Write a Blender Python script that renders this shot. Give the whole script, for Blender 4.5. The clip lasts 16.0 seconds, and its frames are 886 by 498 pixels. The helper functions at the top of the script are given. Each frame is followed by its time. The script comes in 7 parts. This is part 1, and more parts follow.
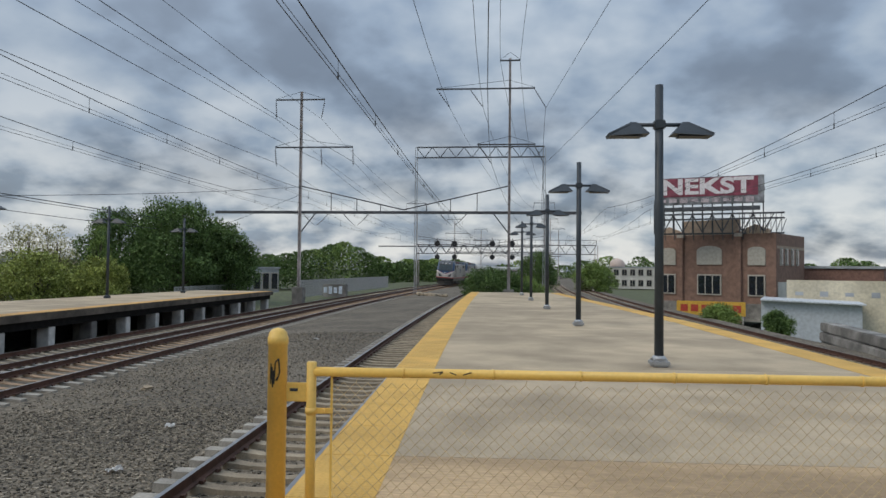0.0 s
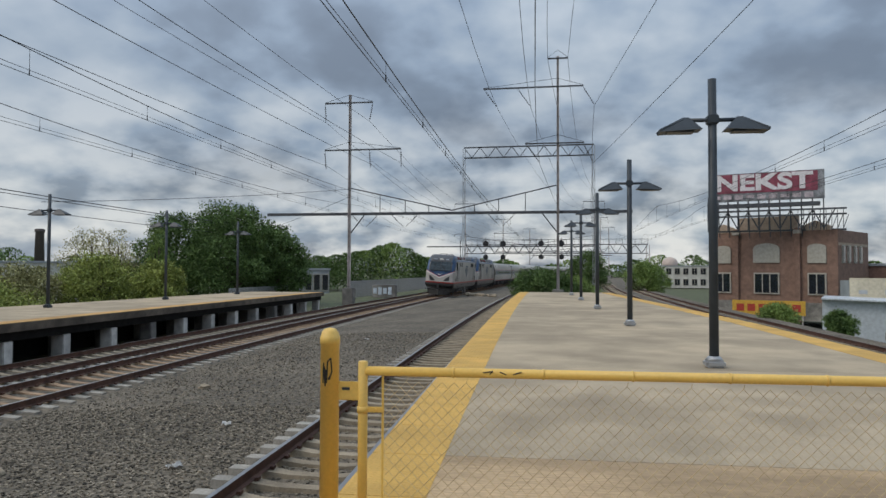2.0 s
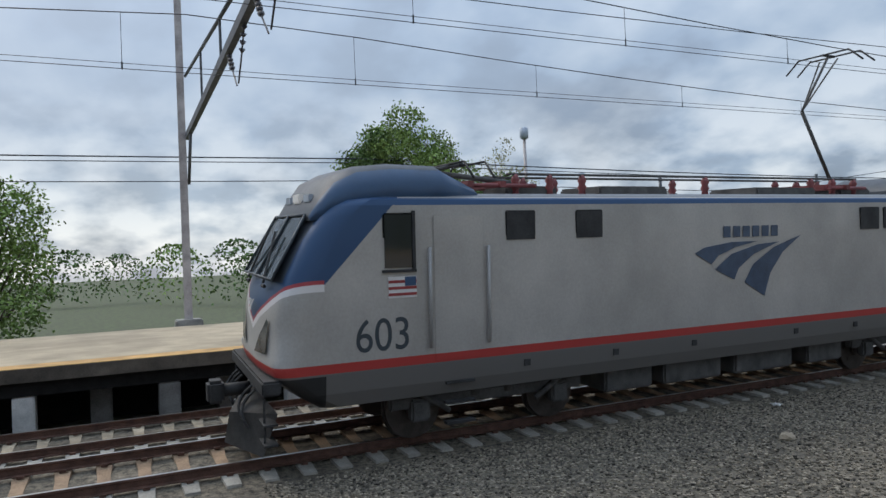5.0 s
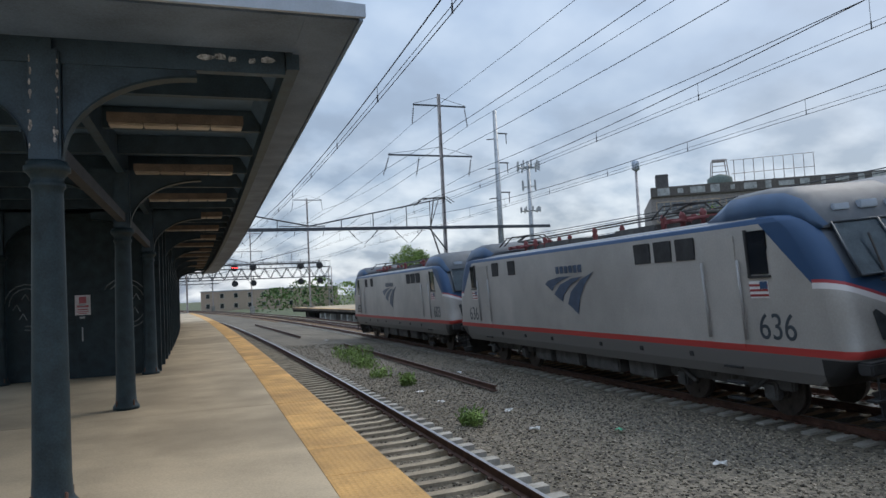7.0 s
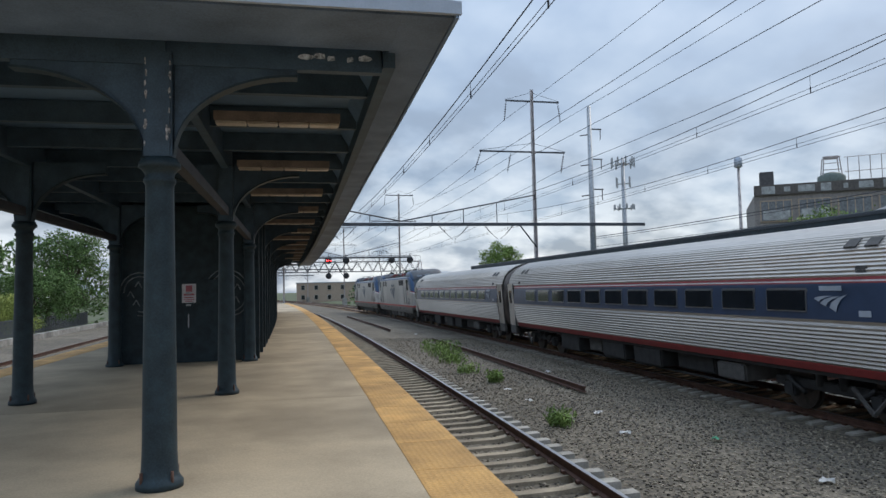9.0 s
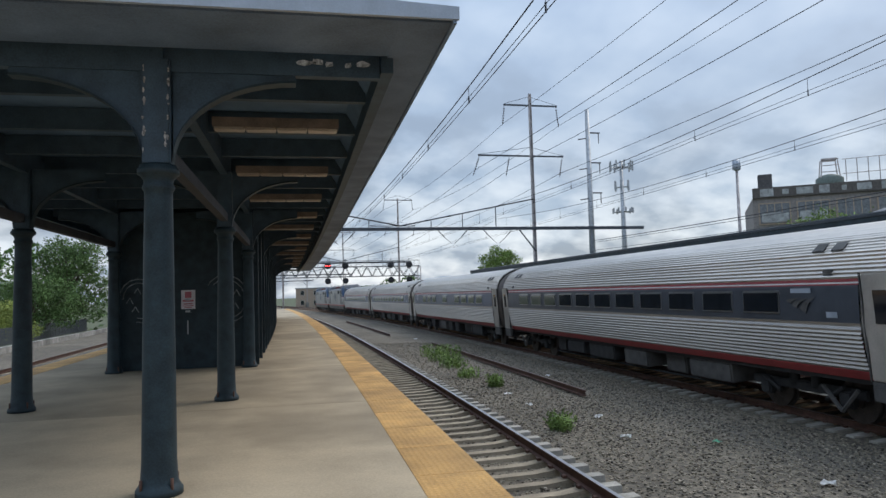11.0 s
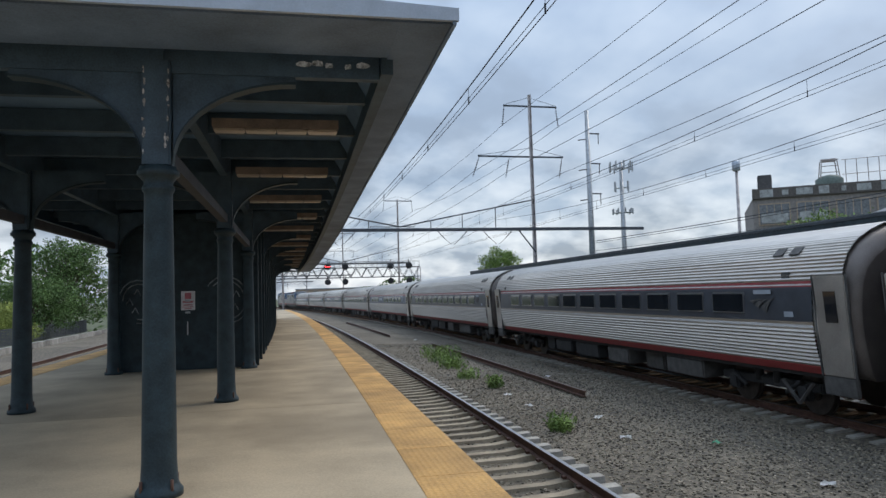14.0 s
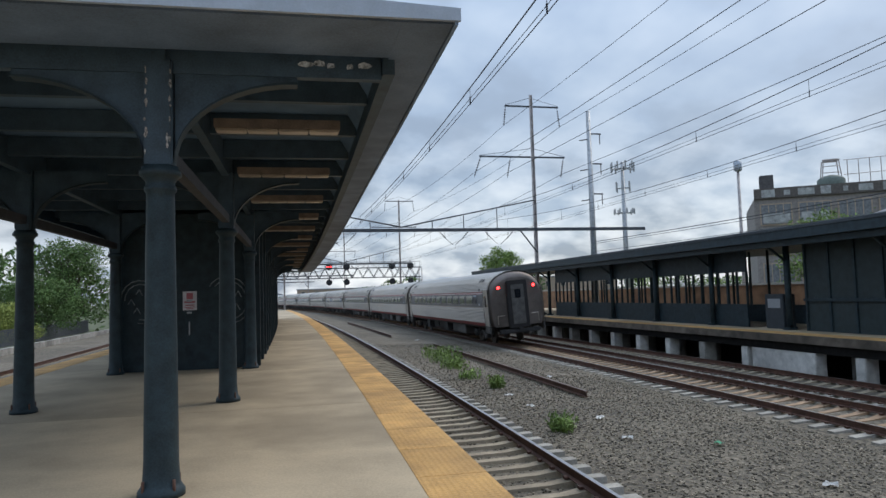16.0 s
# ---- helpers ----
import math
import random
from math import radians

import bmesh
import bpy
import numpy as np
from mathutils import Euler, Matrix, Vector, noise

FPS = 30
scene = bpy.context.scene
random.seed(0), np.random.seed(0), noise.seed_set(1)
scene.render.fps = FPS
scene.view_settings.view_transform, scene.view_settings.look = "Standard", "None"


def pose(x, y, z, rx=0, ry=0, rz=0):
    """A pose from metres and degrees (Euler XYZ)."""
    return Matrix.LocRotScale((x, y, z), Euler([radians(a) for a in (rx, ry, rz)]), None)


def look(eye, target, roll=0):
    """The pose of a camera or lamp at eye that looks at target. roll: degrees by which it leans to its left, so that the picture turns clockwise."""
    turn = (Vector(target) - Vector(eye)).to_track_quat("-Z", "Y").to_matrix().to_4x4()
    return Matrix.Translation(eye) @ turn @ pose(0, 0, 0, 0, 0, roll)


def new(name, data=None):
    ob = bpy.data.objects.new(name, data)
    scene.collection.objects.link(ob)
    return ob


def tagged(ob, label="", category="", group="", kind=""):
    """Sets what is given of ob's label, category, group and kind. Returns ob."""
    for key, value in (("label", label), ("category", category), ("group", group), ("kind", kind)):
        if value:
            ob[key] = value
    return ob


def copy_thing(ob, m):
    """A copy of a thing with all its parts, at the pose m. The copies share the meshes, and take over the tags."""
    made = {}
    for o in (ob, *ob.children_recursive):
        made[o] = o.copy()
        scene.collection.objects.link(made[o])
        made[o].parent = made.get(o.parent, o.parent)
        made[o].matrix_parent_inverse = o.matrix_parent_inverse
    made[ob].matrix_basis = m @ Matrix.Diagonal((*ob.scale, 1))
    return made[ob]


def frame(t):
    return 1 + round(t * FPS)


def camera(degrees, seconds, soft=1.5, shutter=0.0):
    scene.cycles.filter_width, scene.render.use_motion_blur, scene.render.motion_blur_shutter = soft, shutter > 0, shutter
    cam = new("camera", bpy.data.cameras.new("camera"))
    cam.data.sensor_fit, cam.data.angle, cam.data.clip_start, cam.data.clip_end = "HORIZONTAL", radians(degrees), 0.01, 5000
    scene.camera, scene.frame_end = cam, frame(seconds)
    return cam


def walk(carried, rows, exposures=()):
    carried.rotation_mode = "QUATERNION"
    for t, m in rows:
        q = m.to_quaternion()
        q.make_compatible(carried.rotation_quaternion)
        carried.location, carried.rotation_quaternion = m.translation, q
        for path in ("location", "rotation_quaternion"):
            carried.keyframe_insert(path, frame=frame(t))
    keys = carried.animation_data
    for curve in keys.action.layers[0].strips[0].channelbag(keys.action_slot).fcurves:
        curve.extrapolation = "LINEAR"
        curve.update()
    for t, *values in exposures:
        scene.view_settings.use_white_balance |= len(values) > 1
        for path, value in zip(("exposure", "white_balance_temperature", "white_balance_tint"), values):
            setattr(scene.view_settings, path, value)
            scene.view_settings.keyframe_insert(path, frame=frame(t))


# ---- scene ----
cam = camera(65.2, 16.0)
PATH = [
    (0, (1.451, -0.24, 1.736), (1.356, 1.757, 1.796), 0.6),
    (0.5, (1.452, -0.236, 1.737), (1.351, 1.76, 1.798), 0.5),
    (1, (1.451, -0.244, 1.735), (1.311, 1.75, 1.796), 0.3),
    (1.5, (1.451, -0.243, 1.735), (1.269, 1.748, 1.796), 0.3),
    (2, (1.449, -0.252, 1.733), (1.215, 1.733, 1.793), 0.2),
    (2.5, (1.45, -0.249, 1.734), (1.163, 1.729, 1.791), 0.2),
    (3, (1.449, -0.255, 1.733), (1.072, 1.708, 1.788), 0.0),
    (3.5, (1.449, -0.259, 1.733), (0.906, 1.665, 1.787), -0.3),
    (4, (1.453, -0.261, 1.733), (0.65, 1.571, 1.783), -0.6),
    (4.5, (1.493, -0.298, 1.726), (0.236, 1.257, 1.781), -1.7),
    (4.6, (1.526, -0.328, 1.719), (0.155, 1.127, 1.787), -2.2),
    (4.7, (1.536, -0.375, 1.724), (0.045, 0.957, 1.787), -2.3),
    (6.8, (1.682, -0.471, 1.694), (1.019, -2.353, 1.814), -2.9),
    (7, (1.696, -0.507, 1.706), (1.057, -2.399, 1.822), -2.8),
    (7.5, (1.704, -0.518, 1.713), (1.137, -2.432, 1.829), -2.7),
    (8, (1.708, -0.54, 1.727), (1.234, -2.479, 1.843), -2.1),
    (8.5, (1.705, -0.544, 1.725), (1.294, -2.499, 1.838), -1.2),
    (9, (1.707, -0.542, 1.725), (1.317, -2.501, 1.839), -1.3),
    (11.5, (1.706, -0.543, 1.729), (1.313, -2.499, 1.858), -1.7),
    (12, (1.707, -0.543, 1.72), (1.314, -2.5, 1.85), -1.7),
    (12.5, (1.709, -0.541, 1.732), (1.316, -2.498, 1.861), -1.7),
    (13, (1.712, -0.543, 1.719), (1.318, -2.5, 1.851), -1.7),
    (13.5, (1.707, -0.542, 1.731), (1.314, -2.499, 1.86), -1.7),
    (14, (1.707, -0.54, 1.732), (1.314, -2.497, 1.861), -1.7),
    (14.5, (1.709, -0.541, 1.732), (1.316, -2.498, 1.861), -1.7),
    (15, (1.706, -0.54, 1.732), (1.313, -2.497, 1.861), -1.7),
    (15.5, (1.708, -0.541, 1.724), (1.315, -2.498, 1.855), -1.7),
    (16, (1.711, -0.542, 1.729), (1.322, -2.499, 1.859), -1.7),
]
walk(cam, [(t, look(e, g, r)) for t, e, g, r in PATH], [(0.0, 0.16, 6750, 10), (4.0, 0.19, 6750, 10), (4.5, 0.36, 6600, 10), (7.0, 0.54, 6350, 10), (16.0, 0.54, 6350, 10)])

# ---------------------------------------------------------------- world, sun
def build_world():
    w = bpy.data.worlds.new("overcast_sky")
    scene.world = w
    w.use_nodes = True
    nt = w.node_tree
    nt.nodes.clear()
    N, L = nt.nodes.new, nt.links.new
    out, bg = N("ShaderNodeOutputWorld"), N("ShaderNodeBackground")
    tc = N("ShaderNodeTexCoord")
    sep = N("ShaderNodeSeparateXYZ")
    L(tc.outputs["Generated"], sep.inputs[0])

    def math_(op, a, b=0.0, clamp=False):
        n = N("ShaderNodeMath")
        n.operation, n.use_clamp = op, clamp
        for i, v in enumerate((a, b)):
            if isinstance(v, (int, float)):
                n.inputs[i].default_value = v
            else:
                L(v, n.inputs[i])
        return n.outputs[0]

    # clouds lie on a flat layer: directions are projected on it
    up = math_("MAXIMUM", sep.outputs[2], 0.0)
    den = math_("ADD", up, 0.42)
    comb = N("ShaderNodeCombineXYZ")
    L(math_("DIVIDE", sep.outputs[0], den), comb.inputs[0])
    L(math_("DIVIDE", sep.outputs[1], den), comb.inputs[1])

    def cloud(scale, detail, rough, dist, off):
        mp = N("ShaderNodeMapping")
        mp.inputs["Location"].default_value = off
        L(comb.outputs[0], mp.inputs[0])
        n = N("ShaderNodeTexNoise")
        n.inputs["Scale"].default_value = scale
        n.inputs["Detail"].default_value = detail
        n.inputs["Roughness"].default_value = rough
        n.inputs["Distortion"].default_value = dist
        L(mp.outputs[0], n.inputs["Vector"])
        return n.outputs["Fac"]
    big = cloud(2.5, 4, 0.5, 0.0, (3.1, 1.7, 0.4))
    fine = cloud(6.5, 6, 0.48, 0.0, (0.4, 7.7, 2.0))
    mix = math_("ADD", math_("MULTIPLY", big, 0.68), math_("MULTIPLY", fine, 0.32))
    ramp = N("ShaderNodeValToRGB")
    cr = ramp.color_ramp
    cr.elements[0].position, cr.elements[0].color = 0.38, (0.175, 0.225, 0.31, 1)
    cr.elements[1].position, cr.elements[1].color = 0.62, (0.54, 0.62, 0.72, 1)
    for p, c in ((0.44, (0.215, 0.280, 0.385, 1)), (0.49, (0.295, 0.385, 0.52, 1)), (0.54, (0.39, 0.48, 0.60, 1))):
        cr.elements.new(p).color = c
    L(mix, ramp.inputs[0])
    # the cloud is paler and more even towards the hidden sun
    dot = N("ShaderNodeVectorMath")
    dot.operation = "DOT_PRODUCT"
    L(tc.outputs["Generated"], dot.inputs[0])
    dot.inputs[1].default_value = SUN_WAY
    m1 = N("ShaderNodeMix")
    m1.data_type = "RGBA"
    L(math_("MULTIPLY", math_("MAXIMUM", dot.outputs["Value"], 0.0), 0.8, True), m1.inputs["Factor"])
    L(ramp.outputs[0], m1.inputs["A"])
    m1.inputs["B"].default_value = (0.365, 0.44, 0.55, 1)
    # paler, warmer gaps low over the horizon
    low = N("ShaderNodeValToRGB")
    lr = low.color_ramp
    lr.elements[0].position, lr.elements[0].color = 0.0, (1, 1, 1, 1)
    lr.elements[1].position, lr.elements[1].color = 0.26, (0, 0, 0, 1)
    lr.elements.new(0.12).color = (0.45, 0.45, 0.45, 1)
    L(up, low.inputs[0])
    gaps = math_("MULTIPLY", low.outputs[0], math_("MULTIPLY", math_("SUBTRACT", fine, 0.38, True), 4.2, True), True)
    m2 = N("ShaderNodeMix")
    m2.data_type = "RGBA"
    L(gaps, m2.inputs["Factor"])
    L(m1.outputs["Result"], m2.inputs["A"])
    m2.inputs["B"].default_value = (0.92, 0.95, 0.97, 1)
    # the sky's own light behind the cloud, brighter round the hidden sun
    sky = N("ShaderNodeTexSky")
    sky.sky_type, sky.sun_disc = "NISHITA", False
    sky.sun_elevation, sky.sun_rotation = radians(SUN_EL), radians(SUN_AZ)
    m3 = N("ShaderNodeMix")
    m3.data_type, m3.blend_type = "RGBA", "ADD"
    m3.inputs["Factor"].default_value = 1.0
    sc = N("ShaderNodeMix")
    sc.data_type, sc.blend_type = "RGBA", "MULTIPLY"
    sc.inputs["Factor"].default_value = 1.0
    L(sky.outputs[0], sc.inputs["A"])
    sc.inputs["B"].default_value = (0.020, 0.019, 0.017, 1)
    L(m2.outputs["Result"], m3.inputs["A"])
    L(sc.outputs["Result"], m3.inputs["B"])
    # an overcast sky is brightest overhead
    zen = math_("ADD", math_("MULTIPLY", math_("MULTIPLY", up, up), ZENITH), 0.86)
    m4 = N("ShaderNodeVectorMath")
    m4.operation = "SCALE"
    L(m3.outputs["Result"], m4.inputs[0])
    L(zen, m4.inputs["Scale"])
    L(m4.outputs[0], bg.inputs[0])
    bg.inputs[1].default_value = SKY
    L(bg.outputs[0], out.inputs[0])


SKY, SUN_EL, SUN_AZ, ZENITH = 0.78, 42.0, 245.0, 1.7
SUN_WAY = (-0.614, -0.286, 0.736)
build_world()
sun = new("sun", bpy.data.lights.new("sun", "SUN"))
sun.data.energy, sun.data.angle, sun.data.color = 1.1, radians(30), (1.0, 0.93, 0.82)
sun.matrix_world = look((-30, -14, 36), (0, 0, 0))

# ---------------------------------------------------------------- the curve of the line
R = 1403.0          # the tracks bend round a centre far to +x
T1, T3, T4, T0 = -1.75, -11.05, -14.85, 10.75   # track centres
Z1, Z3, Z4, Z0 = -1.12, -1.36, -1.50, -1.15     # low rails
CANT = 0.10


def P(s, u, z=0.0):
    a = s / R
    return Vector((R - (R - u) * math.cos(a), (R - u) * math.sin(a), z))


def M(s, u, z=0.0, turn=0.0):
    p = P(s, u, z)
    return pose(p.x, p.y, p.z, 0, 0, turn - math.degrees(s / R))


# ---------------------------------------------------------------- materials
def mat(name, col, rough=0.7, metal=0.0, scale=4.0, var=0.18, bump=0.15, fine=60.0, col2=None, spec=0.5, island=0.0, stain=0.0, stretch=(1, 1, 1)):
    m = bpy.data.materials.new(name)
    m.use_nodes = True
    nt = m.node_tree
    N, L = nt.nodes.new, nt.links.new
    b = nt.nodes["Principled BSDF"]
    tc = N("ShaderNodeTexCoord")
    mp = N("ShaderNodeMapping")
    mp.inputs["Scale"].default_value = stretch
    L(tc.outputs["Object"], mp.inputs[0])
    oi = N("ShaderNodeObjectInfo")
    ad = N("ShaderNodeVectorMath")
    ad.operation = "ADD"
    L(mp.outputs[0], ad.inputs[0])
    sc = N("ShaderNodeMath")
    sc.operation = "MULTIPLY"
    sc.inputs[1].default_value = 37.0
    L(oi.outputs["Random"], sc.inputs[0])
    L(sc.outputs[0], ad.inputs[1])

    def nz(s, d):
        n = N("ShaderNodeTexNoise")
        n.inputs["Scale"].default_value, n.inputs["Detail"].default_value = s, d
        L(ad.outputs[0], n.inputs["Vector"])
        return n.outputs["Fac"]
    n1, n2 = nz(scale, 5), nz(fine, 3)
    mixf = N("ShaderNodeMath")
    mixf.operation = "MULTIPLY_ADD"
    mixf.inputs[1].default_value = 0.6
    L(n1, mixf.inputs[0])
    h = N("ShaderNodeMath")
    h.operation = "MULTIPLY"
    h.inputs[1].default_value = 0.4
    L(n2, h.inputs[0])
    L(h.outputs[0], mixf.inputs[2])
    fac = mixf.outputs[0]
    rp = N("ShaderNodeValToRGB")
    c1 = tuple(max(0, c * (1 - var * 1.6)) for c in col[:3])
    c2 = col2 or tuple(min(1, c * (1 + var * 1.6)) for c in col[:3])
    rp.color_ramp.elements[0].position, rp.color_ramp.elements[0].color = 0.34, (*c1, 1)
    rp.color_ramp.elements[1].position, rp.color_ramp.elements[1].color = 0.66, (*c2, 1)
    L(fac, rp.inputs[0])
    colour = rp.outputs[0]
    if island:
        g = N("ShaderNodeNewGeometry")
        hs = N("ShaderNodeHueSaturation")
        mr = N("ShaderNodeMapRange")
        mr.inputs["To Min"].default_value, mr.inputs["To Max"].default_value = 1 - island, 1 + island
        L(g.outputs["Random Per Island"], mr.inputs[0])
        L(mr.outputs[0], hs.inputs["Value"])
        L(colour, hs.inputs["Color"])
        colour = hs.outputs[0]
    if stain:
        n3 = nz(0.35, 6)
        r3 = N("ShaderNodeValToRGB")
        r3.color_ramp.elements[0].position, r3.color_ramp.elements[1].position = 0.42, 0.60
        L(n3, r3.inputs[0])
        mx = N("ShaderNodeMix")
        mx.data_type, mx.blend_type = "RGBA", "MULTIPLY"
        mx.inputs["Factor"].default_value = stain
        L(colour, mx.inputs["A"])
        L(r3.outputs[0], mx.inputs["B"])
        colour = mx.outputs["Result"]
    L(colour, b.inputs["Base Color"])
    b.inputs["Roughness"].default_value, b.inputs["Metallic"].default_value = rough, metal
    b.inputs["Specular IOR Level"].default_value = spec
    if bump:
        bp = N("ShaderNodeBump")
        bp.inputs["Strength"].default_value, bp.inputs["Distance"].default_value = bump, 0.02
        L(fac, bp.inputs["Height"])
        L(bp.outputs[0], b.inputs["Normal"])
    return m


CONC = mat("platform_concrete", (0.46, 0.365, 0.245), 0.85, var=0.12, scale=1.2, fine=45, stain=0.28)
CONC_RUST = mat("rust_stained_concrete", (0.45, 0.315, 0.18), 0.85, var=0.25, scale=1.0, fine=20, stain=0.35, stretch=(0.4, 1.6, 1))
CONC_OLD = mat("weathered_concrete", (0.30, 0.285, 0.26), 0.9, var=0.25, scale=2.0, fine=30, stain=0.5)
CONC_WHITE = mat("pier_concrete", (0.62, 0.60, 0.56), 0.85, var=0.18, scale=3, fine=40, stain=0.3)
TACT = mat("tactile_yellow", (0.66, 0.39, 0.09), 0.75, var=0.12, scale=1.5, fine=40, stain=0.12)
def domes(m):
    """Rows of small raised domes in the relief of a tactile tile."""
    nt = m.node_tree
    N, L = nt.nodes.new, nt.links.new
    b = nt.nodes["Principled BSDF"]
    tc, v, r = N("ShaderNodeTexCoord"), N("ShaderNodeTexVoronoi"), N("ShaderNodeMapRange")
    v.inputs["Scale"].default_value, v.inputs["Randomness"].default_value = 16.4, 0.0
    L(tc.outputs["Object"], v.inputs["Vector"])
    r.inputs["From Min"].default_value, r.inputs["From Max"].default_value = 0.18, 0.34
    r.inputs["To Min"].default_value, r.inputs["To Max"].default_value = 1.0, 0.0
    L(v.outputs["Distance"], r.inputs[0])
    bp = N("ShaderNodeBump")
    bp.inputs["Strength"].default_value, bp.inputs["Distance"].default_value = 0.7, 0.006
    L(r.outputs[0], bp.inputs["Height"])
    L(b.inputs["Normal"].links[0].from_socket, bp.inputs["Normal"])
    L(bp.outputs[0], b.inputs["Normal"])
    return m


TACT_WORN = domes(mat("worn_tactile", (0.60, 0.34, 0.11), 0.8, var=0.2, scale=2, fine=40, stain=0.25))
domes(TACT)
YPAINT = mat("yellow_paint", (0.82, 0.53, 0.13), 0.42, var=0.06, scale=3, fine=50, bump=0.05)
BALLAST = mat("ballast", (0.150, 0.125, 0.091), 0.95, var=0.6, scale=9, fine=38, bump=1.0, stain=0.3)
STONE = mat("ballast_stone", (0.192, 0.163, 0.122), 0.95, var=0.2, scale=20, fine=80, bump=0.3, island=0.85)
TIE = mat("sleeper_concrete", (0.35, 0.285, 0.20), 0.9, var=0.2, scale=3, fine=30, stain=0.25)
TIE_RUST = mat("rusty_sleeper", (0.37, 0.245, 0.15), 0.9, var=0.22, scale=3, fine=30, stain=0.25)
TIE_END = mat("sleeper_end_concrete", (0.36, 0.33, 0.28), 0.9, var=0.2, scale=3, fine=30, stain=0.2)
RUST = mat("rusty_rail", (0.11, 0.055, 0.038), 0.7, 0.3, var=0.3, scale=5)
RAILTOP = mat("bright_rail_head", (0.42, 0.40, 0.39), 0.34, 1.0, var=0.08, scale=8, bump=0.02)
RAILDULL = mat("dull_rail_head", (0.16, 0.11, 0.085), 0.45, 0.7, var=0.15, scale=8, bump=0.05)
DARKST = mat("black_green_iron", (0.023, 0.038, 0.046), 0.5, 0.0, var=0.25, scale=5, bump=0.15, spec=0.3)
# soffit and beams lifted towards blue: veiling haze is put into their colours
SOFFIT = mat("hazed_soffit", (0.12, 0.19, 0.28), 0.6, var=0.2, scale=2)
CANOPY = mat("hazed_blue_beam_paint", (0.042, 0.070, 0.096), 0.55, var=0.25, scale=4)
EAVE = mat("eave_board", (0.18, 0.24, 0.335), 0.6, var=0.2, scale=2, stain=0.3)
FASCIA = mat("grey_fascia", (0.40, 0.44, 0.50), 0.45, 0.2, var=0.08)
GALV = mat("galvanised_steel", (0.40, 0.41, 0.42), 0.5, 0.6, var=0.15, scale=4)
POLE = mat("weathered_steel_pole", (0.46, 0.415, 0.40), 0.65, 0.3, var=0.22, scale=2.5, stain=0.2)
BEAM = mat("dark_beam", (0.085, 0.09, 0.10), 0.6, 0.4, var=0.2)
LAMPBLK = mat("dark_lamp_paint", (0.035, 0.045, 0.055), 0.5, var=0.15)
WIRE = mat("dark_wire", (0.035, 0.038, 0.045), 0.6, 0.3, bump=0)
INSUL = mat("brown_insulator", (0.05, 0.045, 0.05), 0.35, bump=0)
SOIL = mat("trackside_soil", (0.15, 0.125, 0.085), 0.95, var=0.4, scale=1.5, fine=20, bump=0.6, col2=(0.11, 0.14, 0.055))
BRICK = mat("red_brown_brick", (0.225, 0.138, 0.105), 0.85, var=0.18, scale=2.5, fine=14, bump=0.3)
BRICKPALE = mat("pale_brick", (0.40, 0.31, 0.235), 0.85, var=0.15, scale=2.5, fine=14)
LIME = mat("limestone_trim", (0.42, 0.39, 0.34), 0.8, var=0.15)
WHITEW = mat("white_render", (0.62, 0.60, 0.55), 0.8, var=0.12, scale=0.8, stain=0.15)
GREYW = mat("grey_wall", (0.34, 0.36, 0.38), 0.8, var=0.12, scale=0.8)
GLASS = mat("dark_window_glass", (0.018, 0.022, 0.028), 0.08, bump=0, var=0.1, spec=0.8)
BARK = mat("bark", (0.09, 0.07, 0.052), 0.9, var=0.3, scale=8)


def leafmat(name, col, col2):
    m = mat(name, col, 0.6, var=0.3, scale=0.9, fine=9, bump=0, col2=col2, island=0.45)
    b = m.node_tree.nodes["Principled BSDF"]
    b.inputs["Specular IOR Level"].default_value = 0.15
    b.inputs["Subsurface Weight"].default_value = 0.0
    return m


LEAF_D = leafmat("dark_leaves", (0.085, 0.15, 0.05), (0.15, 0.235, 0.075))
LEAF_M = leafmat("green_leaves", (0.15, 0.24, 0.07), (0.28, 0.39, 0.11))
LEAF_Y = leafmat("yellow_green_leaves", (0.25, 0.33, 0.085), (0.42, 0.46, 0.13))
LEAF_P = leafmat("pale_leaves", (0.30, 0.30, 0.13), (0.46, 0.44, 0.22))


# ---------------------------------------------------------------- mesh helpers
def link(name, bm, material, parent=None, label="", smooth=False):
    me = bpy.data.meshes.new(name)
    bm.normal_update()
    bm.to_mesh(me)
    bm.free()
    for k in (material if isinstance(material, (list, tuple)) else [material]):
        me.materials.append(k)
    if smooth:
        for p in me.polygons:
            p.use_smooth = True
    ob = new(name, me)
    if parent:
        ob.parent = parent
    if label:
        ob["label"] = label
    return ob


def part(name, bm, material, parent, label="", smooth=False):
    return link(name, bm, material, parent, label, smooth)


def share(name, src, parent, m):
    ob = new(name, src.data)
    ob.parent = parent
    ob.matrix_basis = m
    return ob


def thing(name, m, label, category, group=""):
    ob = new(name)
    ob.empty_display_size = 0.2
    ob.matrix_basis = m
    return tagged(ob, label, category, group)


def struct(ob, label=""):
    return tagged(ob, label, kind="structure")


def box(bm, c, d, rz=0.0, bevel=0.0, mi=0, mx=None):
    r = bmesh.ops.create_cube(bm, size=1)
    vs = r["verts"]
    bmesh.ops.scale(bm, vec=d, verts=vs)
    m = Matrix.Translation(c) @ Matrix.Rotation(rz, 4, "Z") if mx is None else mx
    bmesh.ops.transform(bm, matrix=m, verts=vs)
    fs = {f for v in vs for f in v.link_faces}
    for f in fs:
        f.material_index = mi
    if bevel:
        es = list({e for v in vs for e in v.link_edges})
        bmesh.ops.bevel(bm, geom=es, offset=bevel, segments=2, affect="EDGES", clamp_overlap=True)
    return vs


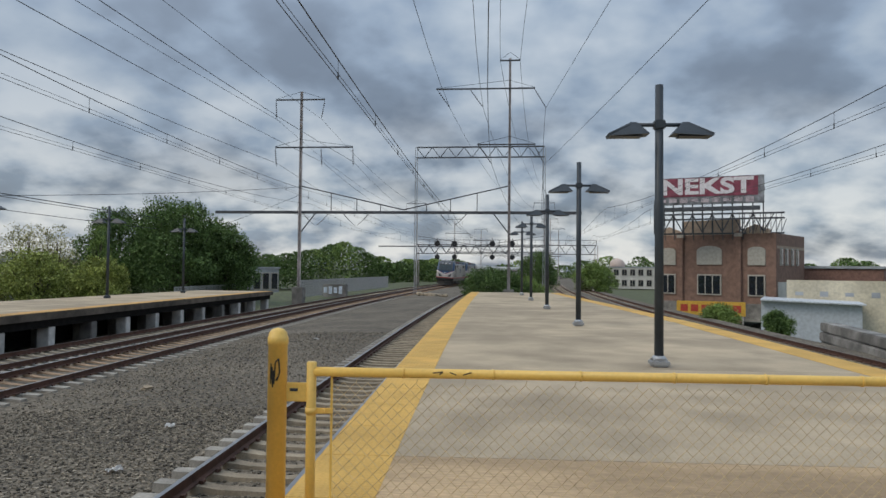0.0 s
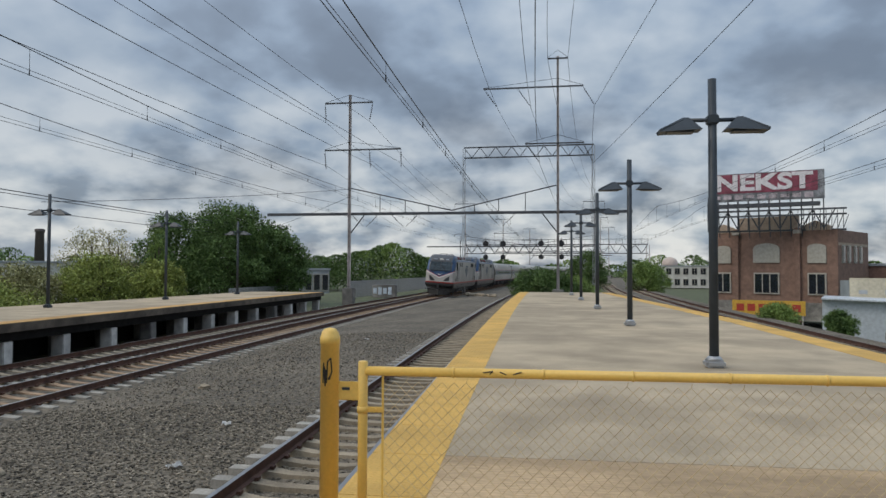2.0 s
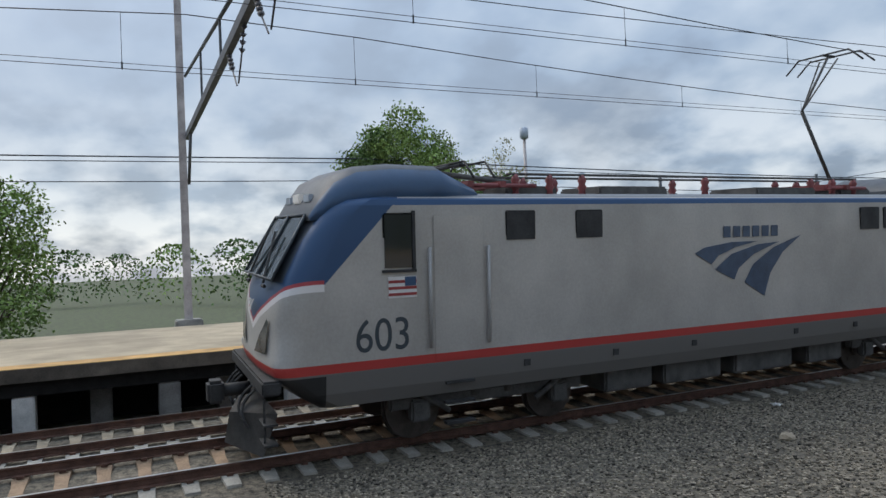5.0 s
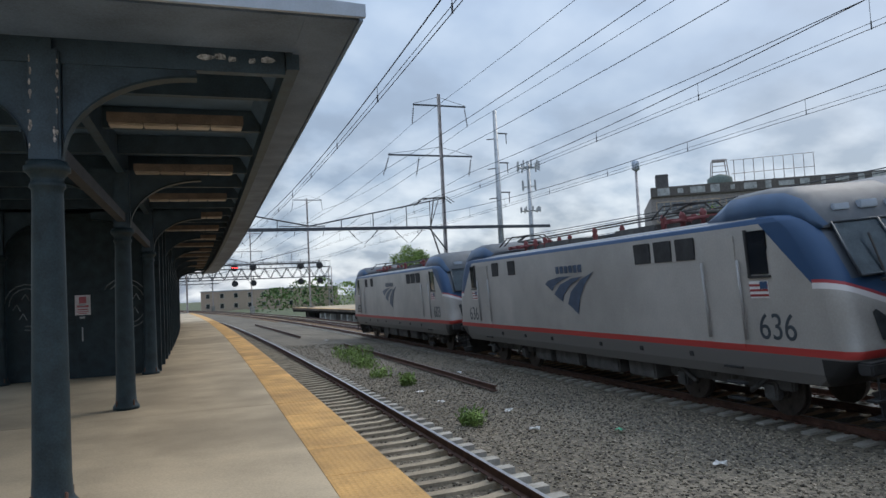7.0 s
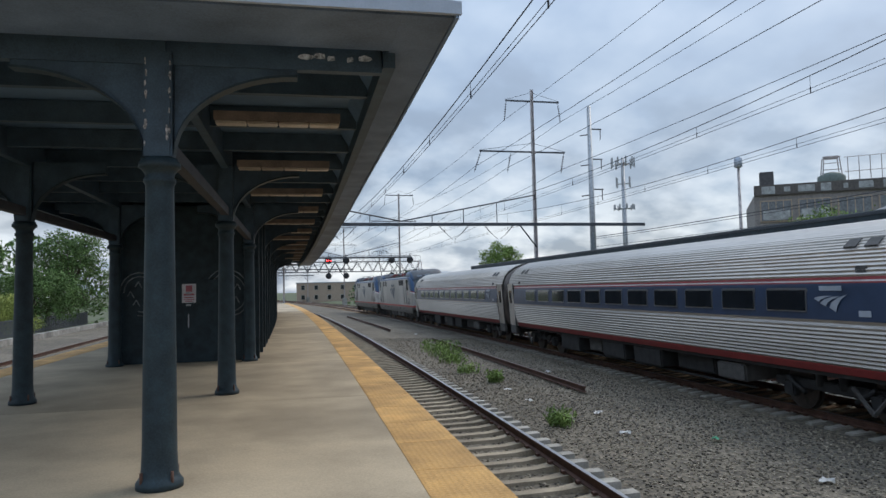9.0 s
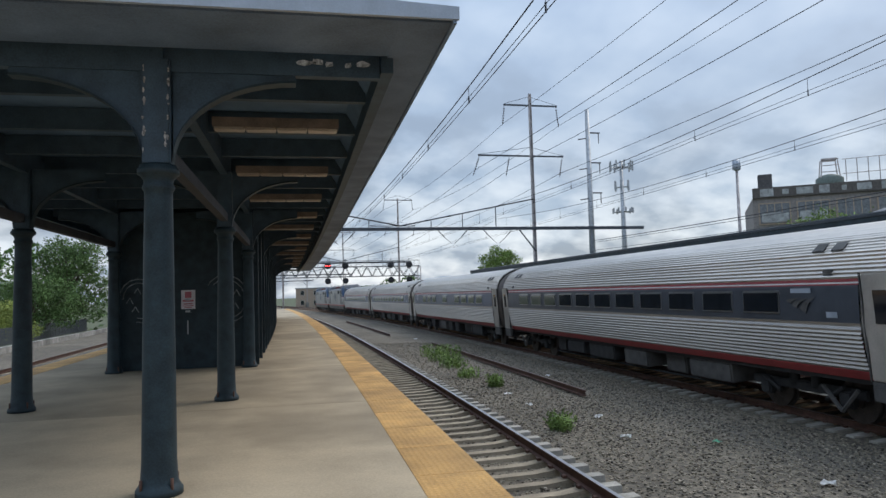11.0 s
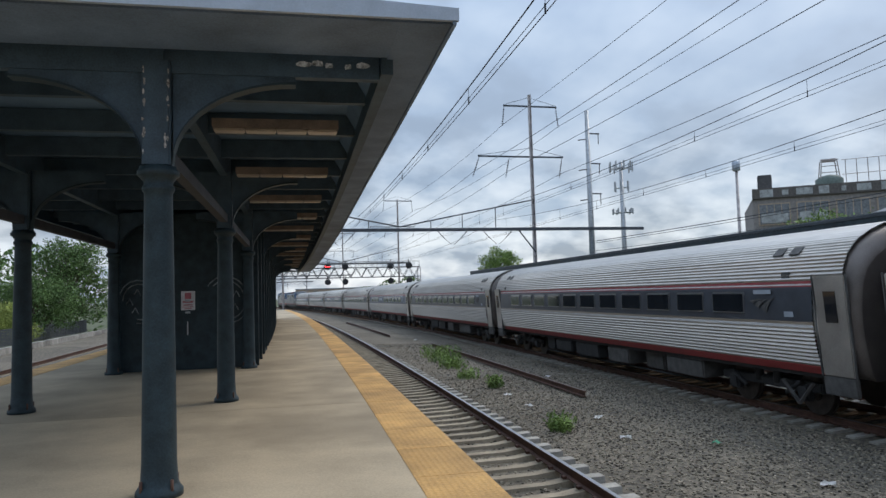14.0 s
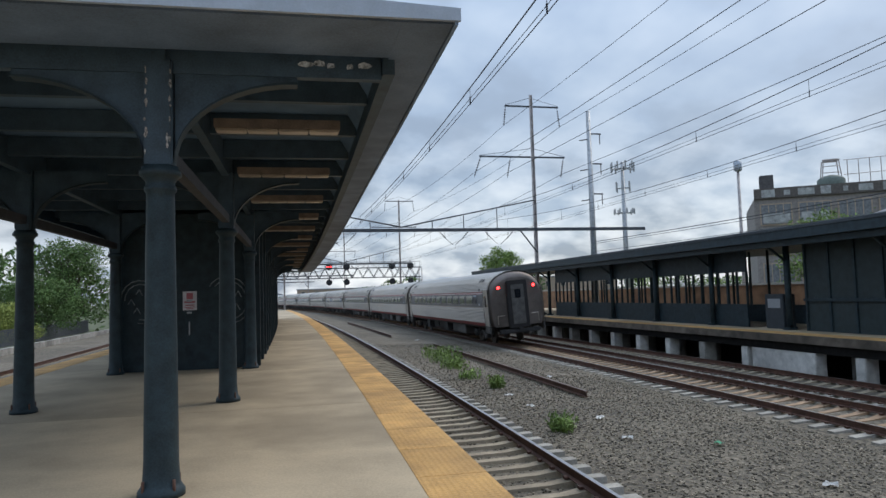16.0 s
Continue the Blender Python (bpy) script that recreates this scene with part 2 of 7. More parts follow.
def tube(bm, p0, p1, r0, r1=None, seg=8, cap=True, mi=0):
    p0, p1 = Vector(p0), Vector(p1)
    r1 = r0 if r1 is None else r1
    d = p1 - p0
    q = d.to_track_quat("Z", "Y").to_matrix()
    ring = []
    for p, r in ((p0, r0), (p1, r1)):
        ring.append([bm.verts.new(p + q @ Vector((r * math.cos(2 * math.pi * i / seg), r * math.sin(2 * math.pi * i / seg), 0))) for i in range(seg)])
    for i in range(seg):
        f = bm.faces.new((ring[0][i], ring[0][(i + 1) % seg], ring[1][(i + 1) % seg], ring[1][i]))
        f.smooth = seg > 5
        f.material_index = mi
    if cap:
        bm.faces.new(ring[0][::-1]).material_index = mi
        bm.faces.new(ring[1]).material_index = mi


def path_tube(bm, pts, r, seg=6, mi=0):
    for a, b in zip(pts[:-1], pts[1:]):
        tube(bm, a, b, r, seg=seg, mi=mi)


def lathe(bm, prof, seg=20, c=(0, 0, 0), mi=0):
    rings = [[bm.verts.new((c[0] + r * math.cos(2 * math.pi * i / seg), c[1] + r * math.sin(2 * math.pi * i / seg), c[2] + z)) for i in range(seg)] for r, z in prof]
    for a, b in zip(rings[:-1], rings[1:]):
        for i in range(seg):
            f = bm.faces.new((a[i], a[(i + 1) % seg], b[(i + 1) % seg], b[i]))
            f.smooth, f.material_index = True, mi
    bm.faces.new(rings[0][::-1]).material_index = mi
    bm.faces.new(rings[-1]).material_index = mi


def sweep(bm, prof, ss, mi=None, close=True):
    """A closed section of (u, z) points swept along the curve through the stations ss; u may be a function of s."""
    rings = []
    for s in ss:
        rings.append([bm.verts.new(P(s, u(s) if callable(u) else u, z)) for u, z in prof])
    n = len(prof)
    for a, b in zip(rings[:-1], rings[1:]):
        for i in range(n if close else n - 1):
            f = bm.faces.new((a[i], b[i], b[(i + 1) % n], a[(i + 1) % n]))
            if mi:
                f.material_index = mi[i]
    if close:
        bm.faces.new(rings[0])
        bm.faces.new(rings[-1][::-1])
    bmesh.ops.recalc_face_normals(bm, faces=bm.faces)


def steps(a, b, d):
    n = max(1, round((b - a) / d))
    return [a + (b - a) * i / n for i in range(n + 1)]


def extrude(bm, pts, y0, y1, mi=0):
    """A closed (x, z) outline drawn out along y."""
    a = [bm.verts.new((x, y0, z)) for x, z in pts]
    b = [bm.verts.new((x, y1, z)) for x, z in pts]
    n = len(pts)
    fs = [bm.faces.new((a[i], a[(i + 1) % n], b[(i + 1) % n], b[i])) for i in range(n)]
    fs += [bm.faces.new(a[::-1]), bm.faces.new(b)]
    for f in fs:
        f.material_index = mi
    bmesh.ops.recalc_face_normals(bm, faces=fs)


def nb():
    return bmesh.new()


# ---------------------------------------------------------------- ground
def build_ground():
    def axis(lim, near, step, n):
        c = list(np.arange(-near, near + 0.1, step))
        far = list(near * (lim / near) ** (np.arange(1, n + 1) / n))
        return [-v for v in far[::-1]] + c + far
    xs, ys = axis(4500, 60, 3.0, 14), axis(4500, 180, 6.0, 12)

    def z_of(x, y):
        u = R - math.hypot(R - x, y) if abs(y) < 900 and x < 900 else 999.0
        if -24 < u < (22 if y < -20 else 18):
            z = -2.05
        else:
            d = (u - (17 if y > -20 else 29)) if u > 0 else (-30 - u)
            z = -1.62 - 2.6 * min(1, max(0, d / 8))
        return z
    bm = nb()
    g = [[bm.verts.new((x, y, z_of(x, y))) for y in ys] for x in xs]
    for i in range(len(xs) - 1):
        for j in range(len(ys) - 1):
            bm.faces.new((g[i][j], g[i + 1][j], g[i + 1][j + 1], g[i][j + 1])).smooth = True
    struct(link("ground", bm, SOIL), "bare earth and dry grass beside the railway")


build_ground()


def ballast_bed():
    ss = steps(-330, 420, 10)
    bm = nb()
    prof = [(-19.3, -2.3), (-16.6, -1.74), (-16.2, -1.63), (-13.35, -1.76), (-12.7, -1.46), (-9.4, -1.635), (-8.6, -1.57), (-6.4, -1.42), (-3.6, -1.38), (-3.1, -1.41), (0.35, -1.43), (0.6, -2.3)]
    sweep(bm, prof, ss)
    struct(link("ballast_bed", bm, BALLAST), "dark grey crushed stone ballast under the tracks")
    bm = nb()
    sweep(bm, [(7.9, -2.3), (8.3, -1.36), (12.9, -1.36), (14.1, -1.62), (18.0, -1.66), (19.5, -2.2)], ss)
    struct(link("ballast_bed", bm, BALLAST), "dark grey ballast beside the back of the platform")
    bm = nb()
    sweep(bm, [(17.4, -2.6), (17.4, -1.652), (21.19, -1.60), (21.19, -2.6)], steps(-110, -8, 6))
    struct(link("ballast_bed", bm, BALLAST), "dark grey ballast up to the low wall")


ballast_bed()


def bed_z(u):
    return float(np.interp(u, [-13.35, -12.7, -9.4, -8.6, -6.4, -3.6, -3.1, 0.35], [-1.76, -1.46, -1.635, -1.57, -1.42, -1.38, -1.41, -1.43]))


def stones():
    rng = np.random.default_rng(7)
    verts, faces = [], []
    corner = np.array([[x, y, z] for x in (-1, 1) for y in (-1, 1) for z in (-1, 1)], float) * 0.6
    quad = [(0, 1, 3, 2), (4, 6, 7, 5), (0, 4, 5, 1), (2, 3, 7, 6), (0, 2, 6, 4), (1, 5, 7, 3)]
    spans = [(1.5, 15, -9.6, -3.0, 26000), (15, 34, -9.6, -3.2, 9000), (-26, -6, -9.6, -3.2, 20000), (-45, -26, -9.6, -3.2, 6000), (2.5, 20, -2.5, -0.2, 3500), (-24, -4, -2.5, -0.2, 4000)]
    k = 0
    for s0, s1, u0, u1, n in spans:
        S, U = rng.uniform(s0, s1, n), rng.uniform(u0, u1, n)
        size = rng.uniform(0.014, 0.039, n)
        jit = rng.uniform(0.55, 1.25, (n, 8, 3))
        ang = rng.uniform(0, 6.28, n)
        for i in range(n):
            p = P(S[i], U[i], bed_z(U[i]) + size[i] * 0.15)
            c = corner * jit[i] * size[i]
            ca, sa = math.cos(ang[i]), math.sin(ang[i])
            x, y = c[:, 0] * ca - c[:, 1] * sa, c[:, 0] * sa + c[:, 1] * ca
            for j in range(8):
                verts.append((p.x + x[j], p.y + y[j], p.z + c[j, 2] * 0.8))
            faces += [tuple(k + q for q in f) for f in quad]
            k += 8
    me = bpy.data.meshes.new("loose_ballast")
    me.from_pydata(verts, [], faces)
    me.materials.append(STONE)
    ob = new("loose_ballast", me)
    tagged(ob, "loose grey ballast stones between the tracks", "gravel", kind="stuff")


stones()


# ---------------------------------------------------------------- tracks
def rail(name, u, z, s0, s1, top, parent):
    h = 0.17
    prof = [(u - 0.036, z), (u + 0.036, z), (u + 0.036, z - 0.035), (u + 0.01, z - 0.05), (u + 0.01, z - h + 0.03), (u + 0.07, z - h + 0.012), (u + 0.07, z - h),
            (u - 0.07, z - h), (u - 0.07, z - h + 0.012), (u - 0.01, z - h + 0.03), (u - 0.01, z - 0.05), (u - 0.036, z - 0.035)]
    bm = nb()
    sweep(bm, prof, steps(s0, s1, 4), mi=[1] + [0] * 11)
    return part(name, bm, [RUST, top], parent)


def sleeper_mesh():
    bm = nb()
    # deeper under the rails, waisted in the middle
    secs = [(-1.3, 0.11, 0.0), (-0.75, 0.13, 0.0), (-0.35, 0.10, -0.05), (0.35, 0.10, -0.05), (0.75, 0.13, 0.0), (1.3, 0.11, 0.0)]
    rings = []
    for x, w, dz in secs:
        rings.append([bm.verts.new(v) for v in ((x, -w - 0.02, -0.2), (x, w + 0.02, -0.2), (x, w, dz), (x, -w, dz))])
    for a, b in zip(rings[:-1], rings[1:]):
        for i in range(4):
            bm.faces.new((a[i], a[(i + 1) % 4], b[(i + 1) % 4], b[i]))
    bm.faces.new(rings[0])
    bm.faces.new(rings[-1])
    for f in bm.faces:
        if abs(f.calc_center_median().x) > 0.8:
            f.material_index = 2          # clean ends outside the rails
    for x in (-0.75, 0.75):
        for d in (-0.11, 0.11):
            box(bm, (x + d, 0, 0.022), (0.06, 0.10, 0.045), mi=1)
    bmesh.ops.recalc_face_normals(bm, faces=bm.faces)
    return bm


def track(label, u, z, cant, tie, top, s0, s1, n0):
    th = thing("railway_track", Matrix.Identity(4), label, "railway track", "station tracks")
    th["kind"] = "structure"
    rail("rail", u + 0.75, z, s0, s1, top, th)
    rail("rail", u - 0.75, z + cant, s0, s1, top, th)
    first = part("sleeper", sleeper_mesh(), [tie, RUST, TIE_END], th)
    tilt = math.degrees(math.atan2(cant, 1.5))
    rng = random.Random(n0)
    k, near = 0, []
    for s in steps(s0, s1, 0.61):
        m = M(s, u, z + cant / 2 - 0.175) @ pose(0, 0, rng.uniform(-0.008, 0.008), 0, tilt, rng.uniform(-0.8, 0.8))
        if -95 < s < 85:
            if k == 0:
                first.matrix_basis = m
            else:
                share("sleeper", first, th, m)
            k += 1
        else:
            near.append(m)
    bm = nb()
    for m in near:
        box(bm, (0, 0, 0), (2.6, 0.25, 0.2), mx=m @ Matrix.Translation((0, 0, -0.1)) @ Matrix.Diagonal((1, 1, 1, 1)))
    far = part("far_sleepers", bm, tie, th)
    far["kind"] = "stuff"
    return th


track("platform track with grey concrete sleepers and one worn rail", T1, Z1 - 0.03, 0.03, TIE, RAILTOP, -240, 260, 1)
track("main line track with rust-stained concrete sleepers", T3, Z3, CANT, TIE_RUST, RAILTOP, -330, 420, 2)
track("outer track with rusty rails by the far platform", T4, Z4, CANT * 0.8, TIE, RAILTOP, -330, 420, 3)
track("rusty track behind the platform", T0, Z0, 0.0, TIE, RAILDULL, -120, 160, 4)
track("second rusty track behind the platform", 15.2, Z0 - 0.28, 0.0, TIE, RAILDULL, -110, 140, 5)


# ---------------------------------------------------------------- platforms
def right_edge(s):
    return float(np.interp(s, [-120, -20, 14, 24, 36, 57], [8.9, 8.9, 8.85, 8.85, 8.25, 6.85]))


def near_platform():
    th = thing("platform", Matrix.Identity(4), "pale concrete high-level platform with yellow edges", "platform")
    th["kind"] = "structure"
    edges = steps(-110, 55.2, 6.1)
    for a, b in zip(edges[:-1], edges[1:]):
        bm = nb()
        sweep(bm, [(0.02, -0.30), (0.02, -0.004), (lambda s: right_edge(s) - 0.02, -0.004), (lambda s: right_edge(s) - 0.02, -0.30)], [a + 0.006, (a + b) / 2, b - 0.006])
        part("slab", bm, CONC_RUST if a < 5 < b else CONC, th)
    bm = nb()
    sweep(bm, [(0.45, -1.7), (0.45, -0.30), (lambda s: right_edge(s) - 0.45, -0.30), (lambda s: right_edge(s) - 0.45, -1.7)], steps(-110, 55, 6))
    part("platform_wall", bm, CONC_OLD, th)
    # edge beam
    bm = nb()
    sweep(bm, [(0.0, -0.34), (0.0, -0.002), (0.015, -0.002), (0.015, -0.34)], steps(-110, 55.2, 6))
    part("edge_beam", bm, CONC_OLD, th)
    # tactile tiles
    bm = nb()
    box(bm, (0, 0, -0.003), (0.69, 1.21, 0.010), bevel=0.002)
    tile = part("tactile_tile", bm, TACT, th)
    bm = nb()
    box(bm, (0, 0, -0.003), (0.69, 1.21, 0.010), bevel=0.002)
    worn = part("tactile_tile", bm, TACT_WORN, th, "worn orange tactile tile")
    k = 0
    for s in steps(-109, 54.4, 1.22):
        src = worn if s < -3 else tile
        m = M(s, 0.35, 0.0)
        if k == 0:
            tile.matrix_basis = m
        elif k == 1:
            worn.matrix_basis = M(s, right_edge(s) - 0.37, 0.0)
            share("tactile_tile", src, th, m)
        else:
            share("tactile_tile", src, th, m)
            share("tactile_tile", worn if s < 0 else tile, th, M(s, right_edge(s) - 0.37, 0.0))
        k += 1


near_platform()

FAR_Z = -0.20


def back_edge(s):
    return float(np.interp(s, [-120, 18, 25, 37, 57], [-27.2, -26.8, -25.3, -24.2, -23.0]))


def far_platform():
    th = thing("platform", Matrix.Identity(4), "far concrete platform standing on pale piers, with a yellow edge line", "platform")
    th["kind"] = "structure"
    z = FAR_Z
    bm = nb()
    sweep(bm, [(-16.6, z - 0.30), (-16.6, z), (lambda s: back_edge(s), z), (lambda s: back_edge(s), z - 0.30)], steps(-120, 56.4, 5))
    part("deck", bm, CONC, th)
    bm = nb()
    sweep(bm, [(-16.58, z - 0.31), (-16.58, z - 0.004), (-16.75, z - 0.004), (-16.75, z - 0.31)], steps(-120, 56.3, 5))
    part("edge_beam", bm, mat("sooty_concrete", (0.13, 0.105, 0.08), 0.9, var=0.3, scale=2, stain=0.4), th, "stained concrete edge beam")
    bm = nb()
    sweep(bm, [(-16.60, z + 0.001), (-16.60, z + 0.014), (-17.4, z + 0.014), (-17.4, z + 0.001)], steps(-120, 56.2, 5))
    part("tactile_strip", bm, TACT_WORN, th, "worn yellow tactile strip")
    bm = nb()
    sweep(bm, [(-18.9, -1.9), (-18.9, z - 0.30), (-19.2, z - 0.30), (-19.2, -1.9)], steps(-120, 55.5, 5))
    # near-black: the shade under the deck is put into wall and girder colour
    shade_black = mat("underdeck_shade", (0.016, 0.015, 0.014), 0.95, spec=0.05)
    part("back_wall", bm, shade_black, th)
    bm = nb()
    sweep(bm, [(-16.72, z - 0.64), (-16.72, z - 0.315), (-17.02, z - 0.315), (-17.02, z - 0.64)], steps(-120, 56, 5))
    part("girder", bm, shade_black, th, "near-black girder on the pier tops")
    bm = nb()
    box(bm, (0, 0, -0.55), (0.55, 0.45, 1.1), bevel=0.03)
    pier = part("pier", bm, CONC_WHITE, th)
    bm = nb()
    box(bm, (0, 0, -0.55), (0.6, 0.5, 1.1), bevel=0.03)
    old = part("pier", bm, CONC_OLD, th, "stained concrete pier")
    k = 0
    for s in steps(-100, 55.5, 3.05):
        m = M(s, -16.55 - 0.46, z - 0.645)
        src = old if k % 5 == 3 else pier
        if k == 0:
            pier.matrix_basis = m
        elif k == 3:
            old.matrix_basis = m
        else:
            share("pier", src, th, m)
        k += 1
    # a second row under the middle of the deck
    for s in steps(-98.5, 54, 3.05):
        share("pier", old, th, M(s, -18.3, z - 0.645))
    bm = nb()
    box(bm, (0, 0, -0.6), (0.5, 3.6, 1.2), bevel=0.03)
    blk = part("wall_block", bm, CONC_WHITE, th, "pale concrete infill between piers")
    blk.matrix_basis = M(-24.5, -16.95, z - 0.645)


far_platform()


# ---------------------------------------------------------------- yellow gate and fence
def fence():
    s = 3.95
    th = thing("gate_post", M(s, 0.245), "thick yellow steel bollard post with scrawled graffiti", "post")
    bm = nb()
    lathe(bm, [(0.058, 0), (0.058, 1.27), (0.062, 1.272), (0.062, 1.315), (0.058, 1.32), (0.052, 1.345), (0.035, 1.365), (0.008, 1.372)], 24)
    part("post", bm, YPAINT, th)
    ink = mat("black_marker", (0.02, 0.018, 0.015), 0.6, bump=0)
    strokes = [[(-0.9, 1.02), (-1.15, 1.16)], [(-1.15, 1.16), (-1.2, 1.04)], [(-1.0, 1.14), (-0.75, 1.04)], [(-0.75, 1.04), (-0.6, 1.17)], [(-0.6, 1.17), (-0.25, 1.19)], [(-0.25, 1.19), (-0.1, 1.11)], [(-0.1, 1.11), (-0.4, 1.06)],
               [(-0.9, 1.02), (-0.8, 1.12)], [(-0.55, 1.06), (-0.3, 1.08)]]
    for a, b in strokes:
        bm = nb()
        pts = []
        for i in range(5):
            f = i / 4
            an = -math.pi / 2 + (a[0] * (1 - f) + b[0] * f + 0.65) * 0.9
            pts.append(Vector((0.0585 * math.cos(an), 0.0585 * math.sin(an), a[1] * (1 - f) + b[1] * f)))
        tube(bm, pts[0], pts[2], 0.0045, seg=4)
        tube(bm, pts[2], pts[4], 0.0045, seg=4)
        part("graffiti_stroke", bm, ink, th)
    bm = nb()
    box(bm, (0.125, 0, 0.985), (0.16, 0.02, 0.115), bevel=0.006)
    bracket = part("bracket", bm, YPAINT, th)
    bm = nb()
    box(bm, (0.105, -0.0115, 1.0), (0.05, 0.004, 0.018), bevel=0.002)
    part("slot", bm, LAMPBLK, bracket, "dark slot in the plate")

    g = thing("gate", M(s, 0.455), "yellow painted tubular gate with chain-link mesh", "gate")
    bm = nb()
    lathe(bm, [(0.03, 0.02), (0.03, 1.165), (0.024, 1.17)], 16)
    part("gate_upright", bm, YPAINT, g)
    length = 6.6
    bm = nb()
    tube(bm, (0.02, 0, 1.11), (length, 0, 1.11), 0.029, seg=16)
    top = part("top_rail", bm, YPAINT, g)
    for a, b in (((0.74, 1.118), (0.80, 1.126)), ((0.80, 1.126), (0.78, 1.108)), ((0.84, 1.124), (0.88, 1.108)), ((0.92, 1.108), (0.97, 1.126))):
        bm = nb()
        tube(bm, (a[0], -0.0285, a[1]), (b[0], -0.0285, b[1]), 0.003, seg=4)
        part("graffiti_stroke", bm, ink, top)
    for x in (0.56, 1.1, 1.62, 2.17, 2.7, 3.25, 3.8, 4.35):
        bm = nb()
        tube(bm, (x - 0.006, 0, 1.11), (x + 0.006, 0, 1.11), 0.0325, seg=14)
        part("tie_band", bm, YPAINT, top)
    bm = nb()
    tube(bm, (0.02, 0, 0.09), (length, 0, 0.09), 0.024, seg=12)
    part("bottom_rail", bm, YPAINT, g)
    bm = nb()
    box(bm, (0.06, -0.005, 0.875), (0.15, 0.012, 0.035), bevel=0.004)
    lathe(bm, [(0.036, 0.857), (0.036, 0.893)], 14)
    tube(bm, (0.08, -0.02, 0.88), (0.08, -0.035, 0.88), 0.011, seg=8)
    part("clamp", bm, YPAINT, g)
    bm = nb()
    box(bm, (0.125, 0, 0.59), (0.014, 0.008, 1.0))
    part("tension_bar", bm, YPAINT, g)
    # woven wire: each strand zigzags and hooks round its neighbours
    wire = mat("mesh_wire", (0.62, 0.46, 0.24), 0.55, 0.3, var=0.2, scale=9, bump=0)
    px, pz, r = 0.0365, 0.0365, 0.0023
    vs, fs = [], []
    n = int((length - 0.12) / px)
    nz = int(0.98 / pz)
    for k in range(n):
        x0 = 0.125 + k * px
        pts = [(x0 + (px if (j + k) % 2 else 0.0), 0.0025 * (1 if j % 2 else -1), 0.10 + j * pz) for j in range(nz + 1)]
        if k % 9 == 4:
            pts.append((pts[-1][0] + 0.01, 0.004, pts[-1][2] + 0.025))
        for j, p in enumerate(pts):
            for a in range(3):
                an = a * 2.0944
                vs.append((p[0] + r * math.cos(an), p[1] + r * math.sin(an), p[2]))
        b = len(vs) - 3 * len(pts)
        for j in range(len(pts) - 1):
            for a in range(3):
                q = b + 3 * j
                fs.append((q + a, q + (a + 1) % 3, q + 3 + (a + 1) % 3, q + 3 + a))
    me = bpy.data.meshes.new("chain_link")
    me.from_pydata(vs, [], fs)
    me.materials.append(wire)
    ob = new("chain_link", me)
    ob.parent = g
    ob["label"] = "yellowed chain-link wire mesh"


fence()


# ---------------------------------------------------------------- platform lamps
# lens about as dark as the hood paint
UNDERLENS = mat("dark_lens", (0.035, 0.037, 0.04), 0.4, bump=0)


def platform_lamp(m, h, label, group):
    th = thing("platform_lamp", m, label, "lamp post", group)
    bm = nb()
    k = h / 5.45
    tube(bm, (0, 0, 0.02), (0, 0, h), 0.085, 0.075, seg=14)
    part("pole", bm, LAMPBLK, th, smooth=False)
    bm = nb()
    box(bm, (0, 0, 0.07), (0.34, 0.34, 0.14), bevel=0.04)
    lathe(bm, [(0.15, 0.13), (0.13, 0.17), (0.095, 0.20)], 14)
    part("base", bm, GALV if "pale" in label else LAMPBLK, th, "cast base shoe")
    zc = h - 0.78 * k
    bm = nb()
    tube(bm, (-0.52 * k, 0, zc), (0.52 * k, 0, zc), 0.038, seg=8)
    box(bm, (0, 0, zc), (0.2, 0.2, 0.17), bevel=0.02)
    part("cross_arm", bm, LAMPBLK, th)
    for sx in (-1, 1):
        bm = nb()
        # peaked hood, deep at the arm and thin at the tip
        o = [(0.22 * k, -0.20), (0.98 * k, -0.24), (1.0 * k, -0.19), (0.55 * k, 0.05), (0.44 * k, 0.05)]
        pts = [(sx * x, zc + z * k) for x, z in o]
        vs0 = [bm.verts.new((x, -0.20 * k, z)) for x, z in pts[:3]] + [bm.verts.new((x, -0.05 * k, z)) for x, z in pts[3:]]
        vs1 = [bm.verts.new((x, 0.20 * k, z)) for x, z in pts[:3]] + [bm.verts.new((x, 0.05 * k, z)) for x, z in pts[3:]]
        for i in range(5):
            bm.faces.new((vs0[i], vs0[(i + 1) % 5], vs1[(i + 1) % 5], vs1[i]))
        bm.faces.new(vs0)
        bm.faces.new(vs1[::-1])
        bmesh.ops.recalc_face_normals(bm, faces=bm.faces)
        hood = part("lamp_hood", bm, LAMPBLK, th)
        bm = nb()
        box(bm, (sx * 0.6 * k, 0, zc - 0.235 * k), (0.5 * k, 0.28 * k, 0.02), bevel=0.005)
        part("lens", bm, UNDERLENS, hood, "flat grey lens")
    return th


near_lab = "dark twin-arm platform lamp with a pale bolted base"
lamp = platform_lamp(M(12.8, 4.78), 5.22, near_lab, "near platform lamps")
for s, u in ((22.1, 4.55), (31.6, 4.34), (40.6, 4.1), (49.2, 3.85)):
    copy_thing(lamp, M(s, u))
far_lab = "slim dark twin-arm lamp on the far platform"
lamp = platform_lamp(M(11.5, -24.6, FAR_Z), 5.6, far_lab, "far platform lamps")
for s, u in ((22.3, -23.6), (30.9, -22.2), (40.3, -21.5), (50.1, -21.4)):
    copy_thing(lamp, M(s, u, FAR_Z))


# ---------------------------------------------------------------- canopy over the near platform
C0, C1 = -6.2, -64.0          # from its open end to its far end
SOF = 4.06


